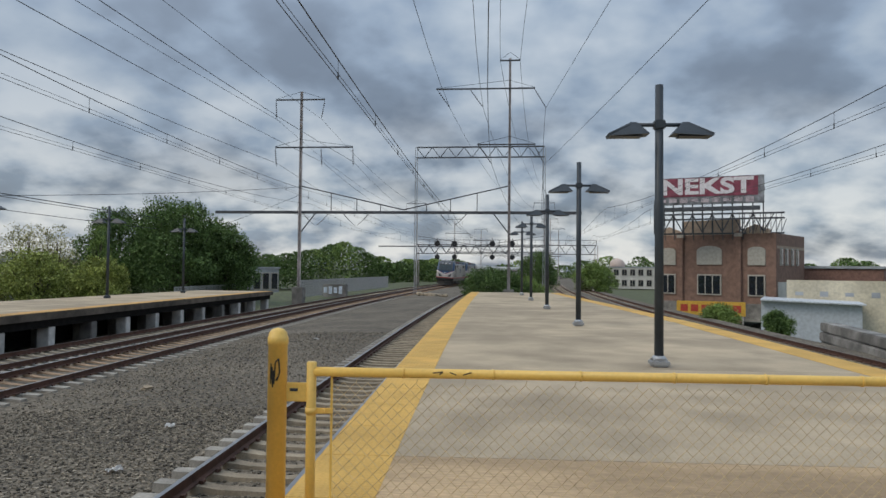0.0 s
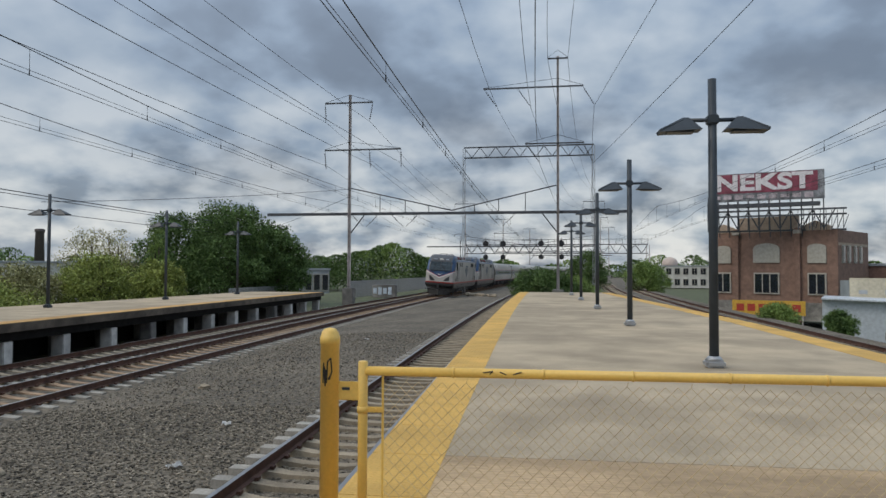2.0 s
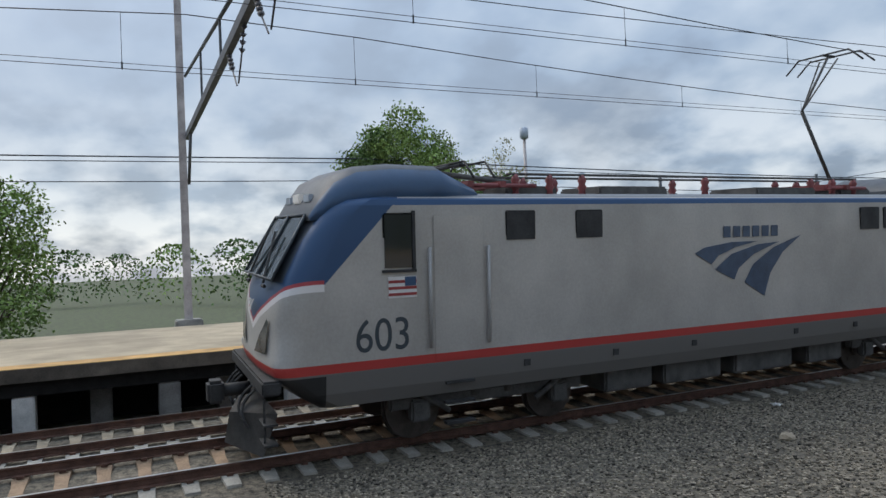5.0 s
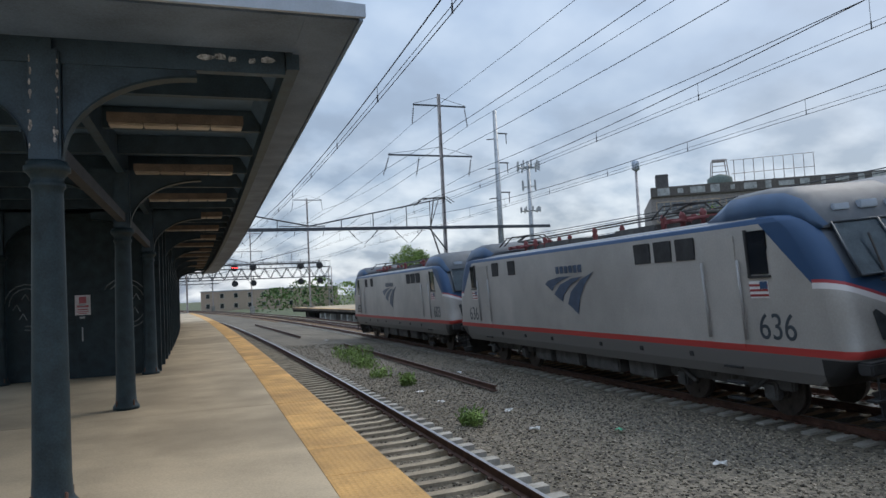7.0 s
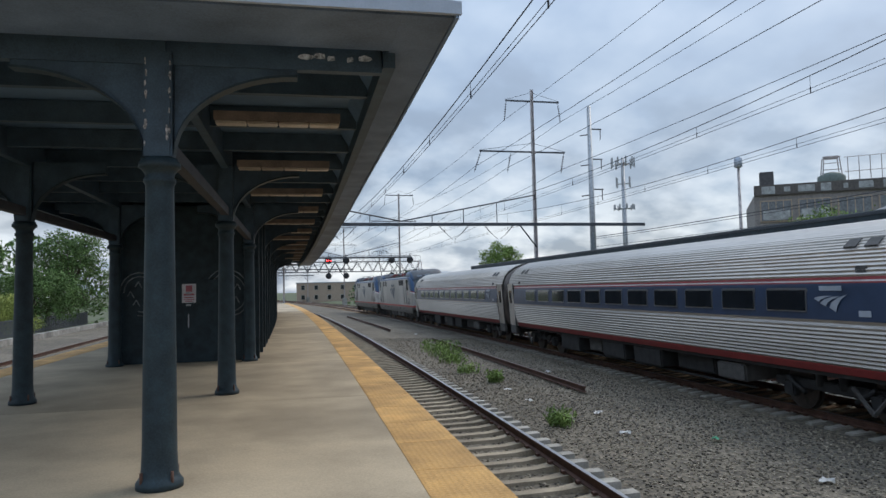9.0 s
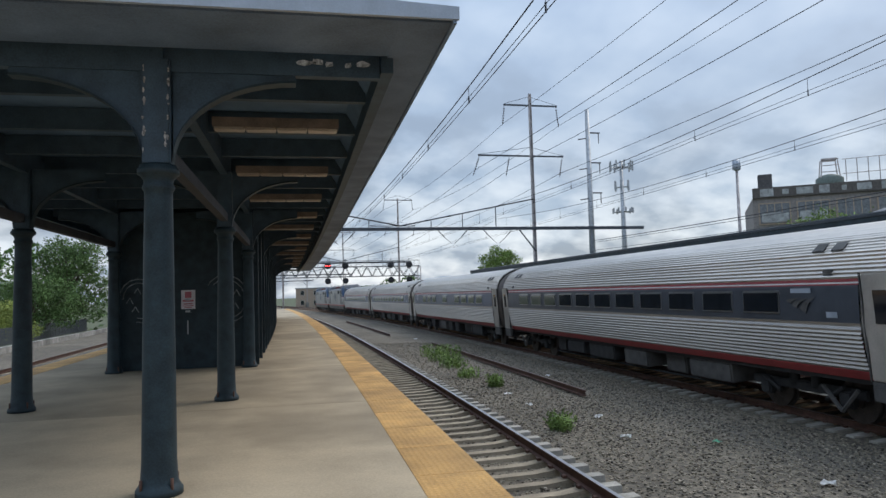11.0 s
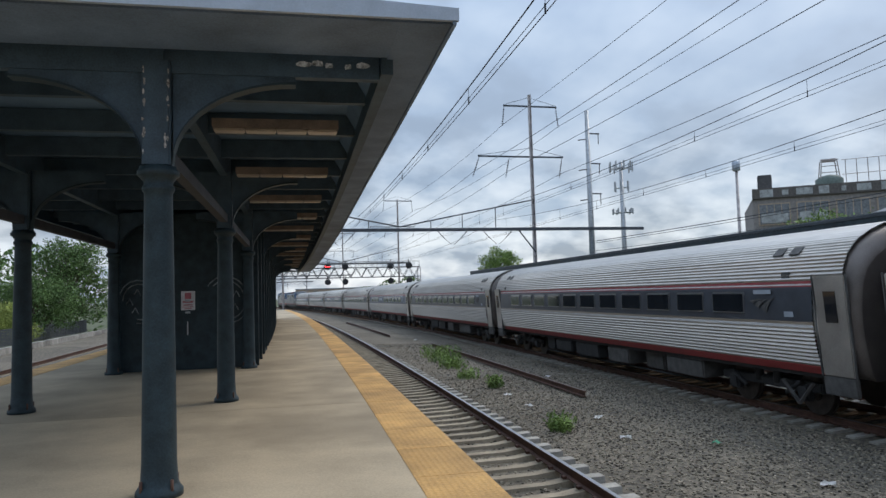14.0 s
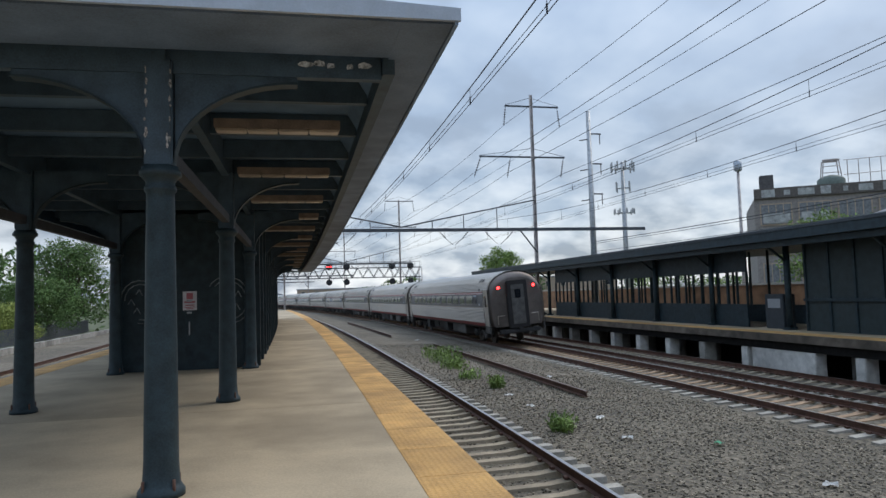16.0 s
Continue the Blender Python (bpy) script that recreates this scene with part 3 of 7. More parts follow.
def column(m, label):
    th = thing("canopy_column", m, label, "column", "canopy columns")
    bm = nb()
    lathe(bm, [(0.205, 0.0), (0.205, 0.05), (0.18, 0.085), (0.162, 0.12), (0.152, 0.30), (0.143, 1.2), (0.124, 2.68), (0.126, 2.74), (0.142, 2.755), (0.142, 2.79), (0.128, 2.805), (0.130, 2.84), (0.165, 2.885), (0.185, 2.895), (0.185, 2.94), (0.165, 2.955), (0.165, 2.98)], 24)
    part("shaft", bm, DARKST, th)
    bm = nb()
    box(bm, (0, 0, 3.47), (0.25, 0.24, 1.0), bevel=0.02)
    block = part("head_block", bm, CANOPY, th)
    bm = nb()
    for sx in (-1, 1):
        for z in (3.12, 3.3, 3.5, 3.7, 3.86):
            box(bm, (sx * 0.10, -0.127, z), (0.035, 0.02, 0.05), bevel=0.008)
    part("rivet", bm, mat("chipped_paint", (0.20, 0.19, 0.18), 0.7, var=0.6, scale=30), block, "chipped bolt heads")
    # curved spandrel brackets across the platform and along it
    for ax, ln in ((1, 1.12), (-1, 1.12)):
        bm = nb()
        n = 12
        lo, hi = [], []
        for i in range(n + 1):
            a = math.pi / 2 * i / n
            x = 0.135 + ln * (1 - math.cos(a))
            z = 3.045 + 0.755 * math.sin(a)
            lo.append((ax * x, z))
            hi.append((ax * x, 3.98))
        f0 = [[bm.verts.new((x, y, z)) for x, z in lo] for y in (-0.03, 0.03)]
        f1 = [[bm.verts.new((x, y, z)) for x, z in hi] for y in (-0.03, 0.03)]
        for i in range(n):
            bm.faces.new((f0[0][i], f0[0][i + 1], f1[0][i + 1], f1[0][i]))
            bm.faces.new((f0[1][i + 1], f0[1][i], f1[1][i], f1[1][i + 1]))
            bm.faces.new((f0[0][i + 1], f0[0][i], f0[1][i], f0[1][i + 1]))
        bmesh.ops.recalc_face_normals(bm, faces=bm.faces)
        web = part("bracket_web", bm, CANOPY, th)
        bm = nb()
        for (xa, za), (xb, zb) in zip(lo[:-1], lo[1:]):
            v = [bm.verts.new(c) for c in ((xa, -0.075, za), (xb, -0.075, zb), (xb, 0.075, zb), (xa, 0.075, za))]
            w = [bm.verts.new((c.co.x, c.co.y, c.co.z - 0.022)) for c in v]
            bm.faces.new(v)
            bm.faces.new(w[::-1])
            for i in range(4):
                bm.faces.new((v[i], v[(i + 1) % 4], w[(i + 1) % 4], w[i]))
        bmesh.ops.recalc_face_normals(bm, faces=bm.faces)
        part("flange", bm, DARKST, web)
    for a in range(4):
        bm = nb()
        x, y = 0.185 * math.cos(a * math.pi / 2 + 0.78), 0.185 * math.sin(a * math.pi / 2 + 0.78)
        tube(bm, (x, y, 0.03), (x, y, 0.16), 0.014, seg=6)
        part("anchor_bolt", bm, RUST, th)
    return th


def canopy():
    th = thing("platform_canopy", Matrix.Identity(4), "dark flat platform canopy with a grey metal edge and steel beams", "canopy")
    th["kind"] = "structure"
    U1 = 8.75

    def rim(s):
        return float(np.interp(s, [-64, -28, -16, -6], [-0.25, 0.16, 0.33, 0.38]))
    ss = steps(C1, C0, 4)
    edge = lambda s: rim(s) + 0.02
    bm = nb()
    sweep(bm, [(edge, SOF + 0.03), (edge, SOF + 0.10), (1.1, SOF + 0.40), (4.6, SOF + 0.46), (8.0, SOF + 0.40), (U1 - 0.02, SOF + 0.10), (U1 - 0.02, SOF + 0.03), (8.1, SOF + 0.03), (7.95, SOF + 0.28), (1.05, SOF + 0.28), (0.9, SOF + 0.03)], steps(C1, C0 - 1.0, 4))
    part("roof_deck", bm, SOFFIT, th)
    bm = nb()
    sweep(bm, [(edge, SOF + 0.03), (edge, SOF + 0.10), (4.6, SOF + 0.28), (U1 - 0.02, SOF + 0.10), (U1 - 0.02, SOF + 0.03)], [C0 - 0.999, C0 - 0.5, C0 - 0.02])
    part("end_deck", bm, SOFFIT, th)
    for f in (rim, lambda s: U1 - 0.03):
        bm = nb()
        sweep(bm, [(f, SOF - 0.03), (f, SOF + 0.12), (lambda s: f(s) + 0.03, SOF + 0.12), (lambda s: f(s) + 0.03, SOF - 0.03)], ss)
        part("side_fascia", bm, EAVE, th)
    for s, nm in ((C0, "end_fascia"), (C1, "end_fascia")):
        bm = nb()
        sweep(bm, [(rim(s) - 0.02, SOF + 0.0), (rim(s) - 0.02, SOF + 0.11), (4.6, SOF + 0.31), (U1 + 0.02, SOF + 0.11), (U1 + 0.02, SOF + 0.0)], [s - 0.02, s + 0.02])
        part(nm, bm, FASCIA, th, "light grey metal end fascia")
    # eave boards round the rim
    for a, b in ((lambda s: rim(s) + 0.035, 0.86), (8.1, U1 - 0.03)):
        bm = nb()
        sweep(bm, [(a, SOF - 0.01), (a, SOF + 0.025), (b, SOF + 0.025), (b, SOF - 0.01)], steps(C1 + 0.1, C0 - 0.05, 4))
        part("eave_soffit", bm, EAVE, th)
    bm = nb()
    sweep(bm, [(0.862, SOF - 0.01), (0.862, SOF + 0.025), (8.098, SOF + 0.025), (8.098, SOF - 0.01)], [C0 - 0.95, C0 - 0.05])
    part("eave_soffit", bm, EAVE, th)
    # long purlins and cross beams
    for u in (0.86, 3.0, 6.15, 8.1):
        bm = nb()
        sweep(bm, [(u - 0.06, SOF - 0.16), (u - 0.06, SOF + 0.25), (u + 0.06, SOF + 0.25), (u + 0.06, SOF - 0.16)], steps(C1 + 0.2, C0 - 1.0, 4))
        part("purlin", bm, CANOPY, th)
    for k in range(31):
        s = -7.3 if k == 0 else -8.8 - 1.675 * (k - 1)
        bm = nb()
        d = 0.2 if k == 0 else 0.02
        sweep(bm, [(0.93, SOF - d), (0.93, SOF + 0.27), (8.05, SOF + 0.27), (8.05, SOF - d)], [s - 0.05, s + 0.05])
        part("cross_beam", bm, CANOPY, th)
    # girders from column head to column head
    for u in (3.0, 6.2):
        bm = nb()
        sweep(bm, [(u - 0.06, 3.08), (u - 0.06, 3.22), (u + 0.06, 3.22), (u + 0.06, 3.08)], steps(-54.0, -7.44, 5.85))
        part("girder", bm, mat("rusty_dark_girder", (0.035, 0.034, 0.038), 0.7, var=0.3, scale=3), th, "dark rusty girder along the column heads")



canopy()


def peeled_paint():
    pale = mat("peeled_paint", (0.42, 0.43, 0.45), 0.8, var=0.6, scale=14, fine=60)
    rng = random.Random(9)
    for k, (u, w, z) in enumerate(((1.66, 0.09, 3.98), (1.53, 0.07, 3.99), (1.42, 0.05, 3.975), (1.24, 0.04, 3.97), (1.10, 0.08, 3.985))):
        bm = nb()
        o = [(w * math.cos(a * 0.785) * rng.uniform(0.7, 1.1), 0.034 * math.sin(a * 0.785) * rng.uniform(0.6, 1.1)) for a in range(8)]
        extrude(bm, o, -0.004, 0.004)
        ob = link("peeled_paint", bm, pale)
        ob.matrix_basis = M(-7.225, u, z)
        tagged(ob, "pale patch where dark paint has peeled", "paint patch", "peeled paint on the canopy")


peeled_paint()


def column_flakes():
    """Small chips along the edges of the nearest column's head, showing pale primer and rust."""
    chip = mat("chipped_primer", (0.33, 0.30, 0.28), 0.8, var=0.7, scale=25, fine=70)
    rng = random.Random(21)
    for k in range(22):
        side = rng.choice((-1, 1))
        bm = nb()
        w, h = rng.uniform(0.006, 0.018), rng.uniform(0.012, 0.05)
        o = [(w * math.cos(a * 1.047) * rng.uniform(0.6, 1.1), h * math.sin(a * 1.047) * rng.uniform(0.6, 1.1)) for a in range(6)]
        extrude(bm, o, -0.003, 0.003)
        ob = link("peeled_paint", bm, chip)
        ob.matrix_basis = M(-7.3 + 0.122, 3.0 + side * rng.uniform(0.08, 0.118), rng.uniform(3.1, 3.92))
        tagged(ob, "small pale chip in dark column paint", "paint patch", "peeled paint on the canopy")


column_flakes()
col = column(M(-7.3, 3.0), "round dark iron canopy column with curved brackets")
for k in range(9):
    s = -7.3 - 5.85 * k
    if k:
        copy_thing(col, M(s, 3.0))
    copy_thing(col, M(s, 6.2))


def tube_light(m):
    th = thing("strip_light", m, "long unlit strip light under the canopy", "light fixture", "canopy lights")
    bm = nb()
    o = [(-0.78, 0.03), (0.78, 0.03), (0.79, 0.05), (0.79, 0.15), (-0.79, 0.15), (-0.79, 0.05)]
    extrude(bm, o, -0.10, 0.10)
    part("housing", bm, mat("tan_fixture", (0.22, 0.165, 0.13), 0.6, var=0.25), th, "dull brown housing")
    for i in range(4):
        bm = nb()
        box(bm, (-0.585 + 0.39 * i, 0, 0.012), (0.375, 0.17, 0.035), bevel=0.01)
        part("diffuser", bm, mat("tan_diffuser", (0.50, 0.42, 0.34), 0.4, var=0.15), th)
    return th


tl = tube_light(M(-9.65, 2.0, SOF - 0.18))
for k in range(1, 13):
    copy_thing(tl, M(-9.65 - 3.35 * k, 2.0, SOF - 0.18))


# ---------------------------------------------------------------- waiting house under the canopy
def waiting_house():
    th = thing("waiting_house", Matrix.Identity(4), "black-green panelled waiting house under the canopy", "building")
    th["kind"] = "structure"
    a, b = -19.3, -60.0
    for nm, pr in (("side_wall", (2.95, 3.1)), ("side_wall", (6.1, 6.25))):
        bm = nb()
        sweep(bm, [(pr[0], 0.0), (pr[0], 3.9), (pr[1], 3.9), (pr[1], 0.0)], steps(b, a, 5))
        part(nm, bm, DARKST, th)
    for s in (a, b):
        bm = nb()
        sweep(bm, [(3.102, 0), (3.102, 3.9), (6.098, 3.9), (6.098, 0)], [s - 0.15, s])
        part("end_wall", bm, DARKST, th)
    bm = nb()
    sweep(bm, [(2.85, 3.9), (2.85, 3.98), (6.35, 3.98), (6.35, 3.9)], steps(b, a, 5))
    part("house_roof", bm, DARKST, th)
    k = 0
    for s in steps(b, a - 0.3, 1.92):
        bm = nb()
        sweep(bm, [(2.78, 0), (2.78, 3.9), (2.948, 3.9), (2.948, 0)], [s - 0.07, s + 0.07])
        part("pilaster", bm, DARKST, th)
        if k % 2 == 0:
            bm = nb()
            box(bm, (0, 0, 1.95), (0.04, 1.5, 1.0), bevel=0.01)
            w = part("window", bm, GLASS, th)
            w.matrix_basis = M(s + 0.96, 2.945)
            for z in (1.43, 2.47):
                bm = nb()
                box(bm, (0, 0, z), (0.09, 1.6, 0.05))
                part("sill", bm, GALV, w)
        k += 1
    # door and notices on the end wall
    d = thing("door", M(a, 4.15, 0), "black steel door in the waiting house end", "door")
    d["kind"] = "structure"
    bm = nb()
    box(bm, (0, 0.025, 1.05), (0.95, 0.045, 2.1), bevel=0.01)
    part("door_leaf", bm, DARKST, d)
    bm = nb()
    box(bm, (0.36, 0.07, 1.05), (0.03, 0.03, 0.35), bevel=0.01)
    part("door_handle", bm, GALV, d)
    bm = nb()
    box(bm, (0.36, 0.06, 1.75), (0.14, 0.02, 0.05), bevel=0.005)
    box(bm, (0.36, 0.06, 1.45), (0.12, 0.02, 0.05), bevel=0.005)
    part("hasp", bm, GALV, d)
    n = thing("notice", M(a + 0.046, 4.50, 1.75), "white paper notice with a red picture and lines", "notice")
    bm = nb()
    box(bm, (0, 0.008, 0), (0.34, 0.012, 0.48), bevel=0.003)
    part("sheet", bm, mat("paper", (0.6, 0.57, 0.58), 0.7), n)
    red = mat("notice_red", (0.42, 0.12, 0.14), 0.7)
    for z, w, h in ((0.12, 0.16, 0.16), (-0.03, 0.26, 0.05), (-0.11, 0.22, 0.03), (-0.16, 0.26, 0.02), (-0.2, 0.18, 0.02)):
        bm = nb()
        box(bm, (0, 0.016, z), (w, 0.006, h), bevel=0.002)
        part("printed_bar", bm, red, n)
    # chalky graffiti rings
    gm = mat("chalk_spray", (0.19, 0.21, 0.22), 0.8, var=0.5, scale=8, bump=0)
    for cu, cr in ((3.55, 0.55), (5.65, 0.5)):
        g = thing("spray_graffiti", M(a, cu, 1.75), "faded pale spray-paint rings on the dark wall", "graffiti")
        bm = nb()
        for rr in (cr, cr * 0.82):
            pts = [Vector((rr * math.cos(i * 0.35), 0.006, rr * 1.1 * math.sin(i * 0.35 + 0.1))) for i in range(15)]
            path_tube(bm, pts, 0.014, 4)
        for i in range(5):
            x, z = cr * 0.5 * math.cos(i * 1.3), cr * 0.5 * math.sin(i * 1.3)
            path_tube(bm, [Vector((x - 0.08, 0.006, z - 0.08)), Vector((x, 0.006, z + 0.08)), Vector((x + 0.08, 0.006, z - 0.05))], 0.012, 4)
        part("spray_line", bm, gm, g)


waiting_house()


# ---------------------------------------------------------------- far station building and canopy
def far_station():
    th = thing("far_canopy", Matrix.Identity(4), "dark flat canopy over the far platform with iron posts", "canopy")
    th["kind"] = "structure"
    z0 = 3.50
    a, b = -70.0, 0.0 - 9.0
    bm = nb()
    sweep(bm, [(-17.0, z0), (-17.0, z0 + 0.45), (-17.15, z0 + 0.5), (-21.5, z0 + 0.75), (-26.5, z0 + 0.45), (-26.5, z0)], steps(a, b, 4))
    part("roof", bm, DARKST, th)
    bm = nb()
    sweep(bm, [(-16.96, z0 + 0.36), (-16.96, z0 + 0.47), (-16.995, z0 + 0.47), (-16.995, z0 + 0.36)], steps(a, b, 4))
    part("gutter", bm, LAMPBLK, th)
    bm = nb()
    sweep(bm, [(-17.3, z0 - 0.25), (-17.3, z0 - 0.002), (-17.45, z0 - 0.002), (-17.45, z0 - 0.25)], steps(a, b, 4))
    part("edge_beam", bm, DARKST, th)
    k = 0
    for s in steps(a + 1, b - 1, 5.6):
        bm = nb()
        p = M(s, -18.45)
        vs = []
        tube(bm, p @ Vector((0, 0, FAR_Z)), p @ Vector((0, 0, z0)), 0.13, seg=10)
        box(bm, (0, 0, 0), (0.4, 0.4, 0.12), mx=p @ Matrix.Translation((0, 0, FAR_Z + 0.06)))
        part("post", bm, DARKST, th)
        bm = nb()
        tube(bm, p @ Vector((0.05, 0, 2.7)), p @ Vector((1.0, 0, z0 - 0.1)), 0.06, seg=6)
        part("bracket", bm, DARKST, th)
        k += 1
    # glazed waiting shelter, then an open bay, then a solid house
    h = thing("far_shelter", Matrix.Identity(4), "dark iron and glass waiting shelter on the far platform", "shelter")
    h["kind"] = "structure"
    s0, s1, u = -52.0, -29.0, -18.6
    bm = nb()
    sweep(bm, [(u, FAR_Z), (u, 0.85), (u - 0.1, 0.85), (u - 0.1, FAR_Z)], steps(s0, s1, 5))
    part("lower_panel", bm, DARKST, h)
    bm = nb()
    sweep(bm, [(u, 2.35), (u, 3.4), (u - 0.1, 3.4), (u - 0.1, 2.35)], steps(s0, s1, 5))
    part("upper_panel", bm, DARKST, h)
    k = 0
    for s in steps(s0, s1, 0.72):
        bm = nb()
        w = 0.11 if k % 6 == 0 else 0.045
        box(bm, (0, 0, 1.6), (0.12, w, 1.5))
        o = part("mullion", bm, DARKST, h)
        o.matrix_basis = M(s, u - 0.05)
        k += 1
    bm = nb()
    sweep(bm, [(-22.0, FAR_Z), (-22.0, 0.7), (-22.1, 0.7), (-22.1, FAR_Z)], steps(s0, s1, 5))
    part("back_panel", bm, DARKST, h)
    k = 0
    for s in steps(s0, s1, 1.45):
        bm = nb()
        box(bm, (0, 0, 2.1), (0.1, 0.09, 2.8))
        o = part("back_mullion", bm, DARKST, h)
        o.matrix_basis = M(s, -22.05)
    w = thing("far_house", Matrix.Identity(4), "solid dark green panelled house on the far platform", "building")
    w["kind"] = "structure"
    bm = nb()
    sweep(bm, [(-18.6, FAR_Z), (-18.6, 3.4), (-22.1, 3.4), (-22.1, FAR_Z)], steps(-25.3, -10.0, 5))
    part("wall", bm, mat("dark_green_panel", (0.022, 0.036, 0.038), 0.6, var=0.2), w)
    for s in steps(-25.2, -10.0, 1.25):
        bm = nb()
        box(bm, (0, 0, 1.6), (0.06, 0.1, 3.6))
        o = part("batten", bm, DARKST, w)
        o.matrix_basis = M(s, -18.57)
    bm = nb()
    sweep(bm, [(-18.5, 1.0), (-18.5, 1.12), (-18.598, 1.12), (-18.598, 1.0)], steps(-25.3, -10.0, 5))
    part("rail_band", bm, DARKST, w)
    # counter box in the open bay
    bx = thing("ticket_box", M(-27.2, -18.9, FAR_Z), "dark grey metal cabinet in the open bay", "cabinet")
    bm = nb()
    box(bm, (0, 0, 0.75), (0.6, 1.2, 1.5), bevel=0.03)
    part("body", bm, LAMPBLK, bx)
    bm = nb()
    box(bm, (0.302, 0, 1.1), (0.02, 0.8, 0.4), bevel=0.005)
    part("panel", bm, GREYW, bx)


far_station()


# ---------------------------------------------------------------- overhead line
def insulator(bm, a, b, n=7, r=0.09):
    a, b = Vector(a), Vector(b)
    tube(bm, a, b, 0.02, seg=5)
    d = b - a
    for i in range(n):
        c = a + d * (0.18 + 0.7 * i / (n - 1))
        e = d.normalized() * 0.035
        tube(bm, c - e, c + e, r, r * 0.45, seg=8)


def gantry(s, uL, uR, beam_z, hL, hR, armsL, armsR, uLend, uRend, label):
    """Two tall poles with a cross beam over the tracks; arms are (z, reach towards -u, reach towards +u, insulator offsets)."""
    th = thing("catenary_gantry", M(s, 0), label, "gantry", "overhead line gantries")
    for u, h, arms in ((uL, hL, armsL), (uR, hR, armsR)):
        if h <= 0:
            continue
        bm = nb()
        w = 0.26
        # H-section pole, slimmer to the top
        a, t, d = w / 2, 0.018, 0.15
        o = [(-a, -d), (-a + 2 * t, -d), (-a + 2 * t, -t), (a - 2 * t, -t), (a - 2 * t, -d), (a, -d), (a, d), (a - 2 * t, d), (a - 2 * t, t), (-a + 2 * t, t), (-a + 2 * t, d), (-a, d)]
        lo = [bm.verts.new((u + x, y, -1.6)) for x, y in o]
        hi = [bm.verts.new((u + x * 0.8, y * 0.8, h)) for x, y in o]
        for i in range(12):
            bm.faces.new((lo[i], lo[(i + 1) % 12], hi[(i + 1) % 12], hi[i]))
        bm.faces.new(lo[::-1])
        bm.faces.new(hi)
        pole = part("pole", bm, POLE, th)
        for z, l, r, offs in arms:
            bm = nb()
            box(bm, (u + (r - l) / 2, -0.18, z), (l + r, 0.09, 0.13))
            arm = part("cross_arm", bm, BEAM, pole)
            bm = nb()
            tube(bm, (u - l, -0.18, z + 0.08), (u, -0.18, z + 0.75), 0.018, seg=5)
            tube(bm, (u + r, -0.18, z + 0.08), (u, -0.18, z + 0.75), 0.018, seg=5)
            part("arm_stay", bm, WIRE, arm)
            for o, dx in offs:
                bm = nb()
                insulator(bm, (u + o, -0.18, z - 0.06), (u + o + dx, -0.18, z - 1.75))
                part("insulator", bm, INSUL, arm)
        if h < 10:
            continue
        bm = nb()
        box(bm, (u, 0, -0.95), (1.0, 1.0, 1.9), bevel=0.05)
        part("footing", bm, CONC_OLD, th, "stained concrete footing")
    bm = nb()
    box(bm, ((uLend + uRend) / 2, 0.2, beam_z), (uRend - uLend, 0.16, 0.26))
    beam = part("beam", bm, BEAM, th)
    mid = (uL + uR) / 2
    for u in (uL, uR):
        bm = nb()
        tube(bm, (u, 0.2, beam_z + 2.45), (mid, 0.2, beam_z + 0.25), 0.06, seg=6)
        part("tie_rod", bm, BEAM, beam)
        for f in (0.3, 0.55, 0.78):
            bm = nb()
            x = u + (mid - u) * f
            tube(bm, (x, 0.2, beam_z + 0.1), (x, 0.2, beam_z + 2.45 - 2.2 * f), 0.04, seg=5)
            part("hanger", bm, BEAM, beam)
        bm = nb()
        sgn = 1 if u == uL else -1
        tube(bm, (u, 0.2, beam_z - 1.9), (u + sgn * 1.4, 0.2, beam_z - 0.1), 0.06, seg=6)
        part("knee_brace", bm, BEAM, th)
    for u in (T1 - 0.3, T3, T4):
        if uL < u < uR or u > uLend:
            bm = nb()
            for dx in (-0.75, 0.75):
                insulator(bm, (u + dx * 1.6, 0.2, beam_z - 0.13), (u + dx * 0.9, 0.2, beam_z - 0.7), 4, 0.075)
                tube(bm, (u + dx * 0.9, 0.2, beam_z - 0.7), (u + dx * 0.15, 0.2, beam_z - 1.2), 0.02, seg=5)
            part("steady_arm", bm, INSUL, th)
    return th


ARM_L = [(17.4, 2.4, 2.25, [(-2.4, 0.1), (2.25, -0.3)]), (12.95, 2.4, 4.95, [(-2.4, 0.15), (1.95, 0.1), (4.95, 0.05)])]
ARM_R = [(18.2, 6.7, 2.25, [(-6.6, 1.2), (-3.6, 1.2), (2.2, 1.0)]), (13.1, 2.9, 2.3, [(-2.8, 1.2), (2.2, 0.9)]), (20.75, 0.9, 0.9, [])]
GLAB = "tall rusty steel pole pair with a dark beam over the tracks"
gantry(62.5, -16.3, 3.02, 6.95, 18.2, 21.0, ARM_L, ARM_R, -24.5, 9.5, GLAB)
ARM_S = [(17.25, 2.5, 2.25, [(-2.4, -0.2), (2.2, 0.2)]), (12.95, 2.9, 4.6, [(-2.8, 0.3), (1.9, 0.35), (4.5, 0.6)])]
gantry(-54.5, -18.1, 4.5, 6.85, 18.2, 9.4, ARM_S, [], -28.0, 4.6, GLAB)
gantry(2.0, -27.8, 9.9, 7.3, 18.2, 18.2, [], [], -27.8, 9.9, GLAB)
gantry(160.0, -21.7, 8.0, 7.2, 15.5, 15.0, ARM_S[:1], ARM_S[:1], -31.0, 8.5, GLAB)
gantry(210.0, -21.0, 8.0, 7.2, 17.0, 17.0, ARM_S, ARM_S[:1], -23.0, 9.0, GLAB)
gantry(260.0, -21.0, 8.0, 7.2, 17.0, 17.0, ARM_S, ARM_S[:1], -20.0, 9.0, GLAB)
